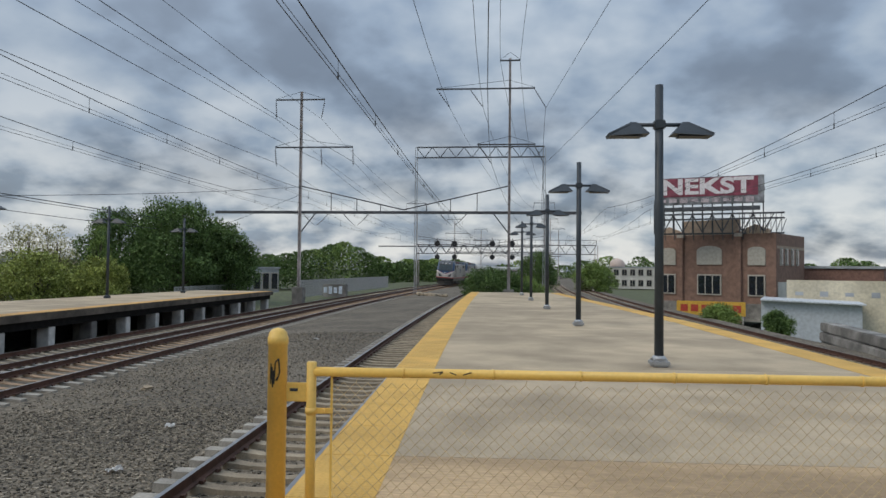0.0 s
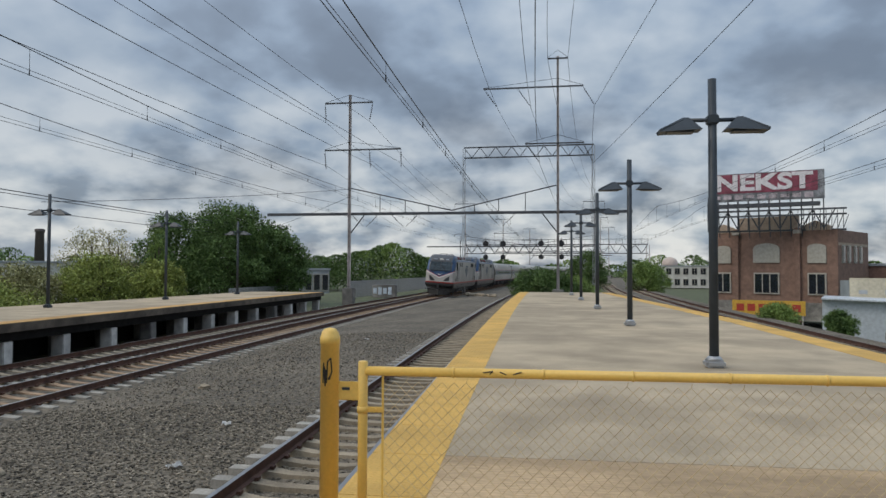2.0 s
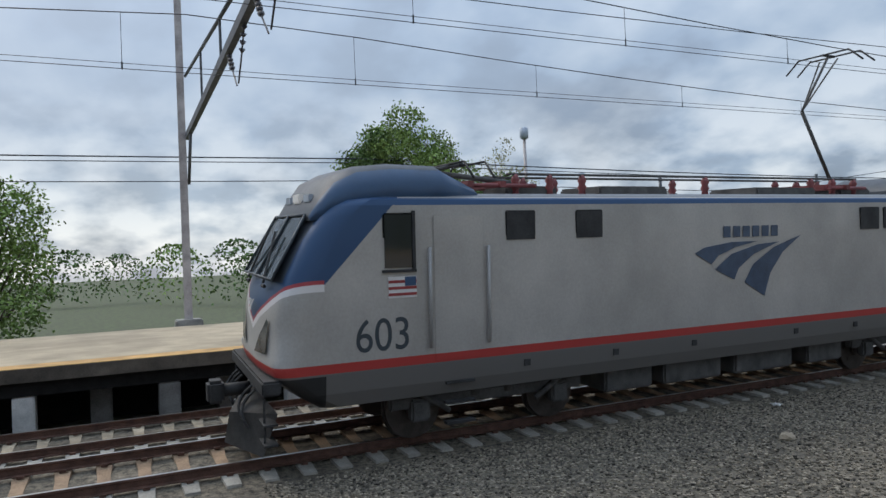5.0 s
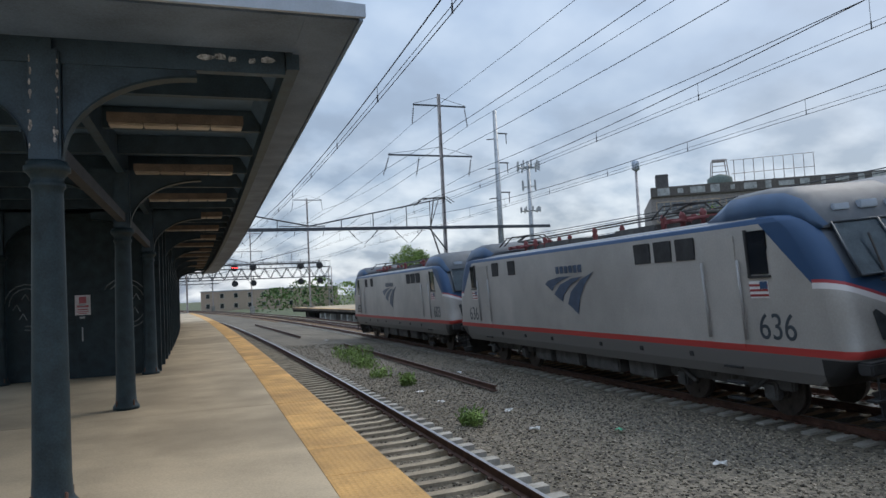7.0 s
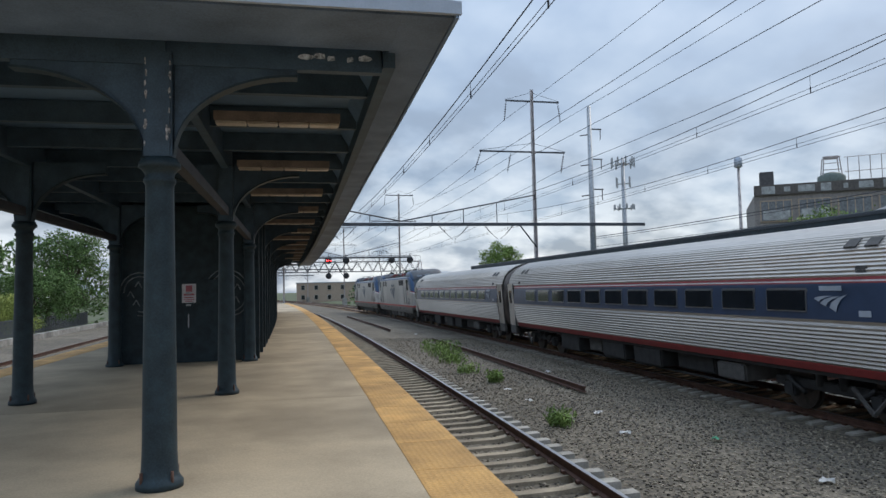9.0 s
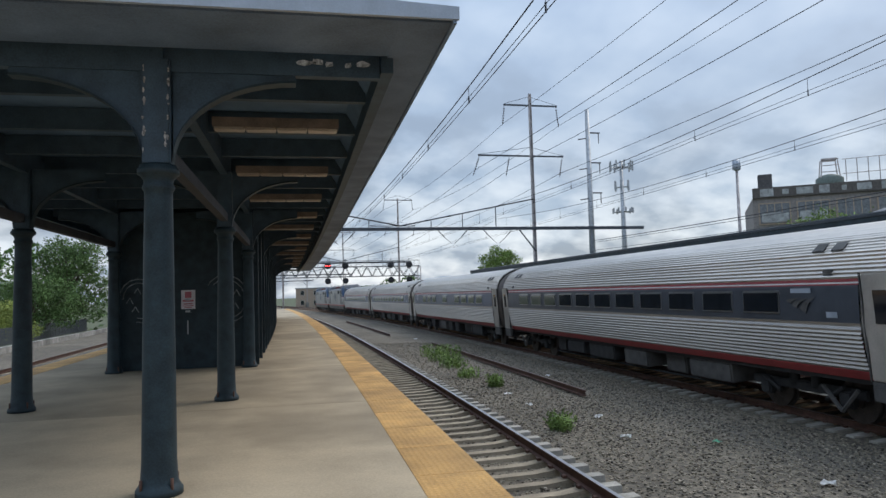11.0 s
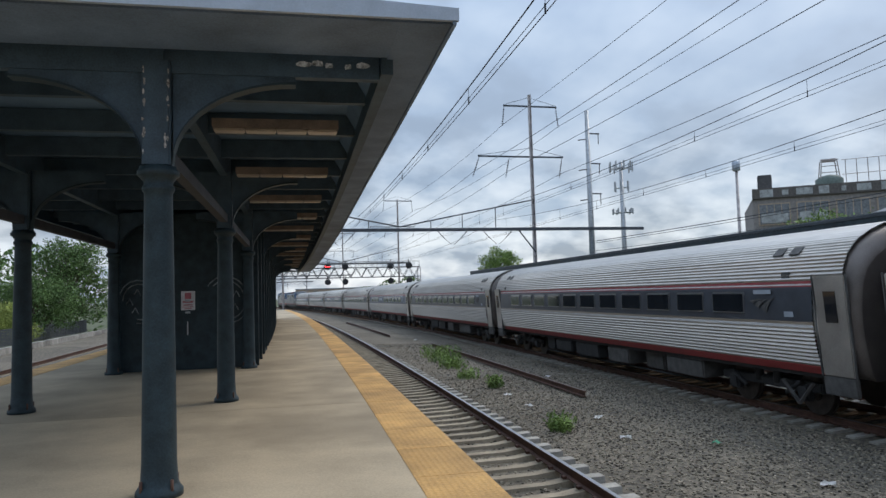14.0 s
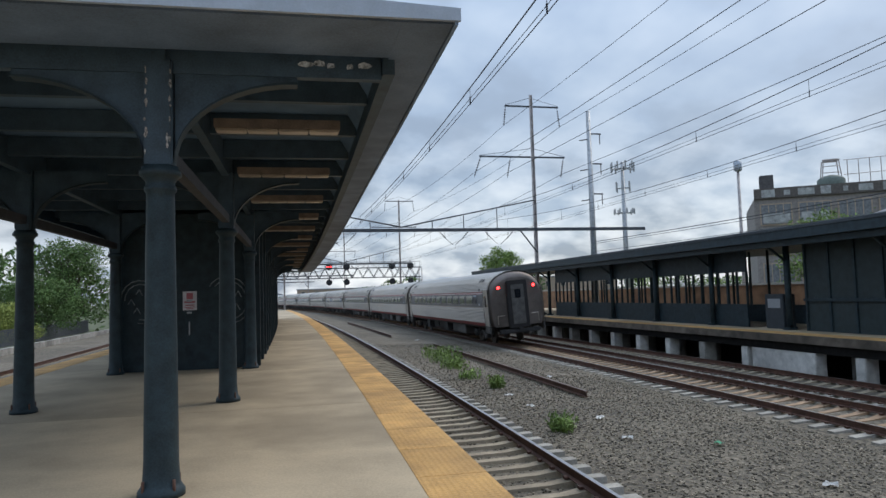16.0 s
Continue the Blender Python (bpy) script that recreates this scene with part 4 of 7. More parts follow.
gantry(-112.0, -18.0, 0.6, 7.0, 17.5, 17.5, ARM_S, ARM_S[:1], -20.0, 2.0, GLAB)
gantry(-170.0, -18.0, 3.0, 7.0, 17.5, 17.5, ARM_S, ARM_S[:1], -20.0, 4.0, GLAB)
gantry(-230.0, -18.0, 3.0, 7.0, 17.5, 17.5, ARM_S, ARM_S[:1], -20.0, 4.0, GLAB)


def truss_frame(s, u0, u1, z0, z1, label):
    th = thing("truss_portal", M(s, 0), label, "portal frame")
    for u in (u0, u1):
        bm = nb()
        for dx in (-0.14, 0.14):
            box(bm, (u + dx, 0, (z1 - 1.6) / 2), (0.06, 0.25, z1 + 1.6))
        n = 14
        for i in range(n):
            za, zb = -1 + (z0 + 1) * i / n, -1 + (z0 + 1) * (i + 1) / n
            tube(bm, (u - 0.14, 0, za if i % 2 else zb), (u + 0.14, 0, zb if i % 2 else za), 0.025, seg=4)
        part("leg", bm, GALV, th)
    for z in (z0, z1):
        bm = nb()
        box(bm, ((u0 + u1) / 2, 0, z), (u1 - u0, 0.2, 0.16))
        part("chord", bm, BEAM, th)
    n = 16
    for i in range(n):
        bm = nb()
        a, b = u0 + (u1 - u0) * i / n, u0 + (u1 - u0) * (i + 1) / n
        tube(bm, (a, 0, z0 if i % 2 else z1), (b, 0, z1 if i % 2 else z0), 0.05, seg=5)
        part("diagonal", bm, BEAM, th)
    return th


truss_frame(92.0, -9.7, 7.4, 16.8, 18.2, "slender steel truss portal across the tracks")


def signal_bridge(s, u0, u1, z0, z1, heads, face, lit):
    th = thing("signal_bridge", M(s, 0), "lattice signal bridge with round signal heads over the tracks", "signal bridge")
    for u in (u0, u1):
        bm = nb()
        for dx in (-0.35, 0.35):
            tube(bm, (u + dx, 0, -1.6), (u + dx * 0.8, 0, z1), 0.09, seg=6)
        for i in range(8):
            za, zb = -1 + (z0 + 1) * i / 8, -1 + (z0 + 1) * (i + 1) / 8
            tube(bm, (u - 0.35, 0, za if i % 2 else zb), (u + 0.35, 0, zb if i % 2 else za), 0.04, seg=4)
        part("leg", bm, POLE, th)
    for z in (z0, z1):
        for y in (-0.5, 0.5):
            bm = nb()
            box(bm, ((u0 + u1) / 2, y, z), (u1 - u0, 0.12, 0.14))
            part("chord", bm, BEAM, th)
    n = 30
    for y in (-0.5, 0.5):
        for i in range(n):
            bm = nb()
            a, b = u0 + (u1 - u0) * i / n, u0 + (u1 - u0) * (i + 1) / n
            tube(bm, (a, y, z0 if i % 2 else z1), (b, y, z1 if i % 2 else z0), 0.05, seg=4)
            part("diagonal", bm, BEAM, th)
    for y in (-0.5, 0.5):
        bm = nb()
        tube(bm, (u0, y, z1 + 1.1), (u1, y, z1 + 1.1), 0.025, seg=4)
        for i in range(n + 1):
            tube(bm, (u0 + (u1 - u0) * i / n, y, z1), (u0 + (u1 - u0) * i / n, y, z1 + 1.1), 0.02, seg=4)
        part("handrail", bm, BEAM, th)
    blk = mat("signal_black", (0.012, 0.012, 0.014), 0.6)
    glow = mat("signal_glow", (0.5, 0.02, 0.02), 0.4)
    bsdf = glow.node_tree.nodes["Principled BSDF"]
    bsdf.inputs["Emission Color"].default_value = (1.0, 0.05, 0.05, 1)
    bsdf.inputs["Emission Strength"].default_value = 6.0
    for u in heads:
        for z, r in ((z1 + 0.25, 0.62), (z0 - 0.75, 0.55)):
            bm = nb()
            tube(bm, (u, face * 0.62, z), (u, face * 0.78, z), r, seg=20)
            tube(bm, (u, face * 0.62, z - r), (u, face * 0.62, z + r + 0.6), 0.06, seg=6)
            hd = part("signal_head", bm, blk, th)
            bm = nb()
            tube(bm, (u, face * 0.78, z), (u, face * 0.86, z), 0.09, seg=10)
            for dx in (-0.36, 0.36):
                tube(bm, (u + dx, face * 0.78, z), (u + dx, face * 0.86, z), 0.09, seg=10)
            part("lens", bm, glow if (u in lit and z > z1) else LAMPBLK, hd)
    return th


signal_bridge(150.0, -19.5, 19.0, 5.3, 7.2, (-15.0, -11.2, -3.0, 1.3), -1, ())
signal_bridge(-128.0, -25.5, 4.5, 5.2, 7.0, (-23.4, -19.9, -11.4, -8.2), 1, (-8.2,))


SUPPORT = [-330, -290, -230, -170, -112, -54.5, 2.0, 62.5, 110, 160, 210, 260, 310, 365, 420]


def wires():
    th = thing("overhead_wires", Matrix.Identity(4), "dark overhead contact wires with droppers and high feeder lines", "wires")
    th["kind"] = "structure"

    def strand(name, u, zf, r, s0=-330, s1=420, step=4.0):
        bm = nb()
        ss = steps(s0, s1, step)
        prev = None
        for s in ss:
            p = P(s, u(s) if callable(u) else u, zf(s))
            ring = [bm.verts.new(p + Vector((r * dx, 0, r * dz))) for dx, dz in ((1, 0), (-0.5, 0.87), (-0.5, -0.87))]
            if prev:
                for i in range(3):
                    bm.faces.new((prev[i], ring[i], ring[(i + 1) % 3], prev[(i + 1) % 3]))
            prev = ring
        part(name, bm, WIRE, th)

    def sag(hi, drop):
        def f(s):
            for a, b in zip(SUPPORT[:-1], SUPPORT[1:]):
                if a <= s <= b:
                    t = (s - a) / (b - a)
                    return hi - drop * 4 * t * (1 - t)
            return hi
        return f
    for u, zc in ((T1 - 0.25, 6.1), (T3, 6.55), (T4, 6.28), (T0 + 0.8, 6.0), (15.5, 6.0)):
        zig = lambda s, u=u: u + 0.22 * math.sin(s * math.pi / 58.0)
        mess = sag(zc + 0.75, 0.45) if u == T1 - 0.25 else sag(zc + 1.4, 1.1)
        strand("contact_wire", zig, lambda s, zc=zc: zc, 0.010)
        strand("auxiliary_wire", zig, lambda s, zc=zc: zc + 0.12, 0.008)
        strand("messenger_wire", zig, mess, 0.015)
        bm = nb()
        for s in steps(-120, 130, 5.2):
            a, b = P(s, zig(s), zc + 0.12), P(s, zig(s), mess(s))
            tube(bm, a, b, 0.007, seg=3, cap=False)
            tube(bm, a - Vector((0, 0, 0.14)), a + Vector((0, 0, 0.03)), 0.018, seg=4)
        part("dropper", bm, WIRE, th)

    def line(pts, sagd, r):
        # from pole to pole with its own sag
        bm = nb()
        for (sa, ua, za), (sb, ub, zb) in zip(pts[:-1], pts[1:]):
            prev = None
            for i in range(13):
                t = i / 12
                p = P(sa + (sb - sa) * t, ua + (ub - ua) * t, za + (zb - za) * t - sagd * 4 * t * (1 - t))
                if prev:
                    tube(bm, prev, p, r, seg=4, cap=False)
                prev = p
        part("feeder_wire", bm, WIRE, th)
    # left row of poles
    for o62, o54, z in ((-2.3, -2.6, 15.6), (1.95, 2.4, 15.6), (-2.25, -2.5, 11.5), (2.05, 2.25, 11.6), (5.0, 5.1, 11.6)):
        line([(210, -21 + o54, z), (160, -21.7 + o54, z), (62.5, -16.3 + o62, z), (-54.5, -18.1 + o54, z), (-112, -18 + o54, z), (-170, -18 + o54, z), (-230, -18 + o54, z)], 0.7, 0.018)
    # right row, over the platform
    for o, z in ((-5.4, 16.4), (-2.4, 16.4), (3.2, 16.4), (-1.6, 11.3), (3.1, 11.3), (-0.9, 20.8), (0.9, 20.8)):
        line([(260, 8 + o * 0.4, z - 1), (160, 8 + o * 0.4, z - 1), (62.5, 3.02 + o, z), (-60, 12.5 if o > 3 else 3.6 + o, z + 1.5)], 2.0, 0.017)
    for z, r in ((6.95, 0.03), (6.75, 0.02), (5.9, 0.02)):
        line([(75, -30, z - 0.5), (10, -30, z), (-70, -31, z)], 0.3, r)
    # slack wires from the gantry poles down to the far side
    line([(62.5, -16.2, 9.3), (40, -30, 6.0)], 0.2, 0.018)
    line([(62.5, -16.2, 8.6), (75, -34, 5.0)], 0.2, 0.018)


wires()


# ---------------------------------------------------------------- the train
SILVER = mat("silver_grey_paint", (0.40, 0.385, 0.37), 0.42, 0.15, var=0.08, scale=1.2, fine=25, bump=0.03, stain=0.15)
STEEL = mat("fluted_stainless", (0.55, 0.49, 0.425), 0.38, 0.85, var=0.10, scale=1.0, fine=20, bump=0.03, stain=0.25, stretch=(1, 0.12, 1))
# the same fluted steel, paler on the roof: sun glint put into its colour
STEEL_ROOF_LIT = mat("sunlit_stainless", (0.70, 0.64, 0.57), 0.33, 0.85, var=0.12, scale=1.0, fine=20, bump=0.03, stain=0.3, stretch=(1, 0.12, 1))
STEEL_END = mat("dirty_end_steel", (0.165, 0.14, 0.125), 0.45, 0.6, var=0.2, scale=1.5, stain=0.3)
STEEL_SIDE = mat("vestibule_steel", (0.56, 0.52, 0.47), 0.38, 0.6, var=0.15, scale=1.5, bump=0.03, stain=0.3)
BLUE = mat("livery_blue", (0.03, 0.07, 0.14), 0.35, var=0.10, scale=2, bump=0.02)
BAND = mat("window_band_blue", (0.032, 0.052, 0.098), 0.35, var=0.12, scale=2, bump=0.02)
BAND_WORN = mat("worn_window_band", (0.050, 0.056, 0.068), 0.4, var=0.18, scale=2, bump=0.02)
RED = mat("livery_red", (0.27, 0.035, 0.035), 0.45, var=0.12, scale=3, bump=0.02)
WHITEP = mat("livery_white", (0.62, 0.60, 0.58), 0.4, var=0.08, scale=3, bump=0.02)
UNDER = mat("underframe_grime", (0.026, 0.025, 0.025), 0.75, var=0.35, scale=4)
UNDERGREY = mat("underframe_grey", (0.085, 0.08, 0.075), 0.7, var=0.3, scale=4)
WHEEL = mat("wheel_steel", (0.09, 0.075, 0.065), 0.5, 0.6, var=0.2, scale=6)
RUBBER = mat("gangway_rubber", (0.022, 0.02, 0.02), 0.85, var=0.2)
ROOFGEAR = mat("roof_red_insulator", (0.19, 0.045, 0.045), 0.5, var=0.2)
LOGO = mat("logo_blue", (0.05, 0.075, 0.12), 0.4, bump=0)
TRAINGLASS = mat("coach_glass", (0.012, 0.014, 0.018), 0.07, bump=0, spec=0.7)
CHROME = mat("window_surround", (0.36, 0.36, 0.37), 0.3, 0.9, var=0.05, bump=0)


def glowmat(name, col, strength):
    m = mat(name, col, 0.4, bump=0)
    b = m.node_tree.nodes["Principled BSDF"]
    b.inputs["Emission Color"].default_value = (*col, 1)
    b.inputs["Emission Strength"].default_value = strength
    return m


TAIL = glowmat("tail_light_red", (1.0, 0.03, 0.03), 7.0)
HEADL = glowmat("head_light", (0.45, 0.44, 0.42), 0.2)


def loco_paint():
    """Livery by place on the body: blue cab ends with a white and red V, silver sides, red stripe, dark sill."""
    m = mat("loco_livery", (0.41, 0.38, 0.345), 0.42, 0.1, var=0.07, scale=1.2, fine=25, bump=0.03, stain=0.18)
    nt = m.node_tree
    N, L = nt.nodes.new, nt.links.new
    b = nt.nodes["Principled BSDF"]
    base = b.inputs["Base Color"].links[0].from_socket
    tc, sep = N("ShaderNodeTexCoord"), N("ShaderNodeSeparateXYZ")
    L(tc.outputs["Object"], sep.inputs[0])

    def mth(op, a, c=0.0):
        n = N("ShaderNodeMath")
        n.operation = op
        for i, v in enumerate((a, c)):
            if isinstance(v, (int, float)):
                n.inputs[i].default_value = v
            else:
                L(v, n.inputs[i])
        return n.outputs[0]

    def over(under, fac, c):
        n = N("ShaderNodeMix")
        n.data_type = "RGBA"
        L(fac, n.inputs["Factor"])
        L(under, n.inputs["A"])
        n.inputs["B"].default_value = (*c, 1)
        return n.outputs["Result"]
    ax, ay, z = mth("ABSOLUTE", sep.outputs[0]), mth("ABSOLUTE", sep.outputs[1]), sep.outputs[2]
    # blue cab: above a slanting line on the side, all of the upper face
    slant = mth("GREATER_THAN", mth("ADD", ay, mth("MULTIPLY", z, 1.1)), 11.95)
    vline = mth("ADD", mth("MULTIPLY", ax, 0.42), 1.84)           # the V on the nose
    cab = mth("MULTIPLY", slant, mth("GREATER_THAN", z, vline))
    col = over(base, cab, (0.022, 0.062, 0.14))
    roofline = mth("MULTIPLY", mth("GREATER_THAN", z, 3.56), mth("LESS_THAN", z, 3.66))
    col = over(col, roofline, (0.025, 0.07, 0.16))
    front = mth("GREATER_THAN", ay, 9.22)
    dv = mth("SUBTRACT", z, vline)
    white = mth("MULTIPLY", front, mth("MULTIPLY", mth("GREATER_THAN", dv, -0.07), mth("LESS_THAN", dv, 0.03)))
    col = over(col, white, (0.66, 0.62, 0.60))
    redv = mth("MULTIPLY", front, mth("MULTIPLY", mth("GREATER_THAN", dv, 0.03), mth("LESS_THAN", dv, 0.085)))
    col = over(col, redv, (0.36, 0.05, 0.06))
    red = mth("MULTIPLY", mth("GREATER_THAN", z, 1.27), mth("LESS_THAN", z, 1.40))
    col = over(col, red, (0.40, 0.04, 0.035))
    low = mth("LESS_THAN", z, 1.27)
    col = over(col, low, (0.14, 0.13, 0.12))
    col = over(col, mth("MULTIPLY", front, mth("LESS_THAN", z, 1.24)), (0.02, 0.02, 0.021))
    roof = mth("GREATER_THAN", z, 3.68)
    col = over(col, roof, (0.16, 0.165, 0.175))
    brow = mth("MULTIPLY", mth("MULTIPLY", mth("GREATER_THAN", ay, 8.7), mth("GREATER_THAN", z, 2.52)), mth("LESS_THAN", ax, 1.2))
    col = over(col, brow, (0.075, 0.085, 0.10))
    L(col, b.inputs["Base Color"])
    return m


LOCO = loco_paint()


def wheelset_parts(parent, y, r=0.46, name="wheel"):
    made = []
    for sx in (-1, 1):
        bm = nb()
        tube(bm, (sx * 0.70, 0, 0), (sx * 0.83, 0, 0), r, seg=24)
        tube(bm, (sx * 0.68, 0, 0), (sx * 0.71, 0, 0), r + 0.03, seg=24)
        tube(bm, (sx * 0.83, 0, 0), (sx * 0.90, 0, 0), 0.16, seg=12)
        for a in range(6):
            tube(bm, (sx * 0.838, 0.3 * math.cos(a), 0.3 * math.sin(a)), (sx * 0.845, 0.3 * math.cos(a), 0.3 * math.sin(a)), 0.05, seg=6)
        w = part(name, bm, WHEEL, parent)
        w.matrix_basis = pose(0, y, r)
        made.append(w)
    return made


def bogie(th, yc, wb, long_frame):
    ws = []
    bm = nb()
    for sx in (-1, 1):
        box(bm, (sx * 1.02, yc, 0.62), (0.16, wb + 1.1, 0.2), bevel=0.03)
        for dy in (-wb / 2, wb / 2):
            box(bm, (sx * 1.08, yc + dy, 0.5), (0.2, 0.36, 0.34), bevel=0.04)
        for dy in (-0.35, 0.35):
            tube(bm, (sx * 1.05, yc + dy, 0.62), (sx * 1.05, yc + dy, 1.0), 0.11, seg=8)
        tube(bm, (sx * 1.16, yc - wb / 2, 0.75), (sx * 1.16, yc - wb / 2 + 0.55, 0.45), 0.05, seg=6)
        tube(bm, (sx * 1.16, yc + wb / 2, 0.75), (sx * 1.16, yc + wb / 2 - 0.55, 0.45), 0.05, seg=6)
    box(bm, (0, yc, 0.62), (2.0, 0.5, 0.25))
    part("bogie_frame", bm, UNDERGREY if long_frame else UNDER, th)
    for dy in (-wb / 2, wb / 2):
        ws += wheelset_parts(th, yc + dy)
    return ws


def text_mesh(s, size, depth=0.004, bold=0.0):
    cu = bpy.data.curves.new("lettering", "FONT")
    cu.body, cu.size, cu.extrude, cu.offset = s, size, depth, bold
    cu.align_x, cu.align_y = "CENTER", "CENTER"
    ob = bpy.data.objects.new("lettering", cu)
    scene.collection.objects.link(ob)
    bpy.context.view_layer.update()
    me = bpy.data.meshes.new_from_object(ob.evaluated_get(bpy.context.evaluated_depsgraph_get()))
    bpy.data.objects.remove(ob)
    return me


def logo(parent, m, size, material):
    """A plain swept arrow of three bars."""
    bm = nb()
    bars = (((-61, 24), (-51, 32), (-21, 39), (9, 39), (-16, 31), (-36, 19), (-43, 7)), ((-39, -1), (-21, 21), (9, 34), (34, 37), (4, 19), (-13, -1), (-18, -18)), ((-6, -23), (4, 4), (29, 29), (61, 46), (39, 21), (24, -11), (17, -46)))
    for o in bars:
        bm.faces.new([bm.verts.new((size * 1.32 * x / 122, size * 0.62 * z / 122, 0.004)) for x, z in o])
    bmesh.ops.triangulate(bm, faces=bm.faces[:])
    bmesh.ops.solidify(bm, geom=bm.faces[:], thickness=0.006)
    o = part("logo_shape", bm, material, parent, "plain swept arrow emblem")
    o.matrix_basis = m
    return o


def side_m(sx, y, z, tilt=0.0, x=1.5):
    """A flat sheet set upright on the side sx of a car, its picture facing out."""
    return pose(sx * x, y, z, 90 + tilt, 0, 90 if sx > 0 else -90)


def loco(number, name_label, raised):
    th = thing("locomotive", Matrix.Identity(4), name_label, "locomotive", "train")
    HL = 10.05
    # plan outlines from sill to roof: half width, nose reach, corner cut
    lev = [(0.78, 1.40, HL - 0.75, 0.30), (0.98, 1.46, HL - 0.40, 0.28), (1.25, 1.485, HL - 0.05, 0.30), (1.42, 1.49, HL, 0.34), (1.5, 1.49, HL - 0.06, 0.42), (2.0, 1.49, HL - 0.09, 0.46),
           (2.3, 1.49, HL - 0.16, 0.46), (2.6, 1.485, HL - 0.28, 0.46), (3.1, 1.475, HL - 0.58, 0.46), (3.4, 1.46, HL - 0.82, 0.46), (3.56, 1.45, HL - 1.0, 0.48), (3.64, 1.43, HL - 1.15, 0.5), (3.70, 1.32, HL - 1.5, 0.5), (3.74, 1.05, HL - 2.0, 0.45)]
    bm = nb()
    rings = []
    for z, w, l, c in lev:
        q = []
        for i in range(5):           # rounded corner, +x +y
            a = math.pi / 2 * i / 4
            q.append((w - c * 0.55 * (1 - math.cos(a)), l - c * (1 - math.sin(a))))
        nose = [(0.75 * q[-1][0], l + 0.05), (0.4 * q[-1][0], l + 0.09)]
        quarter = q + nose
        pts = quarter + [(-x, y) for x, y in quarter[::-1]] + [(-x, -y) for x, y in quarter] + [(x, -y) for x, y in quarter[::-1]]
        rings.append([bm.verts.new((x, y, z)) for x, y in pts])
    n = len(rings[0])
    for a, b in zip(rings[:-1], rings[1:]):
        for i in range(n):
            f = bm.faces.new((a[i], a[(i + 1) % n], b[(i + 1) % n], b[i]))
            f.smooth = abs(f.calc_center_median().y) > 6
    bm.faces.new(rings[0][::-1])
    bm.faces.new(rings[-1])
    body = part("body", bm, LOCO, th)
    # raised hood over each cab
    for sy in (-1, 1):
        bm = nb()
        secs = [(HL - 0.70, 3.36, 1.20, 3.42), (HL - 0.88, 3.36, 1.28, 3.70), (HL - 1.12, 3.42, 1.33, 3.97), (HL - 1.5, 3.5, 1.35, 4.13), (HL - 2.1, 3.56, 1.35, 4.18), (HL - 3.0, 3.6, 1.35, 4.16), (HL - 3.7, 3.6, 1.28, 3.84)]
        rings = []
        for y, zb, w, zt in secs:
            o = [(w, zb), (w, zb + (zt - zb) * 0.55), (w * 0.9, zb + (zt - zb) * 0.85), (w * 0.72, zt), (-w * 0.72, zt), (-w * 0.9, zb + (zt - zb) * 0.85), (-w, zb + (zt - zb) * 0.55), (-w, zb)]
            rings.append([bm.verts.new((x, sy * y, z)) for x, z in o])
        for a, b in zip(rings[:-1], rings[1:]):
            for i in range(8):
                f = bm.faces.new((a[i], b[i], b[(i + 1) % 8], a[(i + 1) % 8]))
                f.smooth = True
                f.material_index = 1 if i in (0, 1, 5, 6) else 0
        bm.faces.new(rings[0])
        bm.faces.new(rings[-1])
        bmesh.ops.recalc_face_normals(bm, faces=bm.faces)
        part("cab_hood", bm, [mat("hood_grey", (0.075, 0.082, 0.092), 0.55, var=0.15), BLUE], th, "dark grey rounded hood with blue sides over the cab")
    # roof gear
    rx = [(0.0, 5.2, 0.9, 1.2), (0.0, 2.4, 1.3, 2.0), (0.0, -2.2, 1.3, 1.8), (0.0, -4.6, 0.9, 1.2)]
    for x, y, w, l in rx:
        bm = nb()
        box(bm, (x, y, 3.80), (w, l, 0.2), bevel=0.04)
        part("roof_box", bm, UNDERGREY, th)
    for y in (-5.0, -4.2, -3.4, 3.5, 4.3, 5.1, 0.0):
        for x in (-0.45, 0.45):
            bm = nb()
            lathe(bm, [(0.09, 3.72), (0.06, 3.82), (0.09, 3.88), (0.06, 3.94), (0.09, 4.0), (0.04, 4.1)], 8, (x, y, 0))
            part("roof_insulator", bm, ROOFGEAR, th)
    bm = nb()
    tube(bm, (0.45, -5.2, 4.1), (0.45, 5.2, 4.1), 0.025, seg=6)
    tube(bm, (-0.45, -5.2, 4.1), (-0.45, 5.2, 4.1), 0.025, seg=6)
    part("bus_bar", bm, UNDERGREY, th)
    for y, up, sg in ((-5.4, False, 1), (4.6, raised, -1)):
        bm = nb()
        for x in (-0.55, 0.55):
            tube(bm, (x, y - 0.8, 3.9), (x, y + 0.8, 3.9), 0.04, seg=6)
        box(bm, (0, y, 3.92), (1.3, 0.12, 0.1))
        box(bm, (0, y - 0.7, 3.92), (1.3, 0.12, 0.1))
        base = part("pantograph", bm, ROOFGEAR, th, "red pantograph base frame")
        bm = nb()
        if up:
            k = Vector((0, y - 0.75, 5.6))
            tube(bm, (0, y + 0.45, 3.95), k, 0.045, seg=6)
            top = Vector((0, y + 0.25, 6.88))
            tube(bm, k, top, 0.03, seg=6)
            for x in (-0.45, 0.45):
                tube(bm, k, top + Vector((x * 0.5, 0, -0.1)), 0.02, seg=5)
        else:
            top = Vector((0, y - 0.6, 4.28))
            tube(bm, (0, y + 0.6, 3.98), (0, y - 1.3, 4.15), 0.05, seg=6)
            tube(bm, (0, y - 1.3, 4.15), top, 0.04, seg=6)
        part("lower_arm", bm, UNDERGREY, base)
        bm = nb()
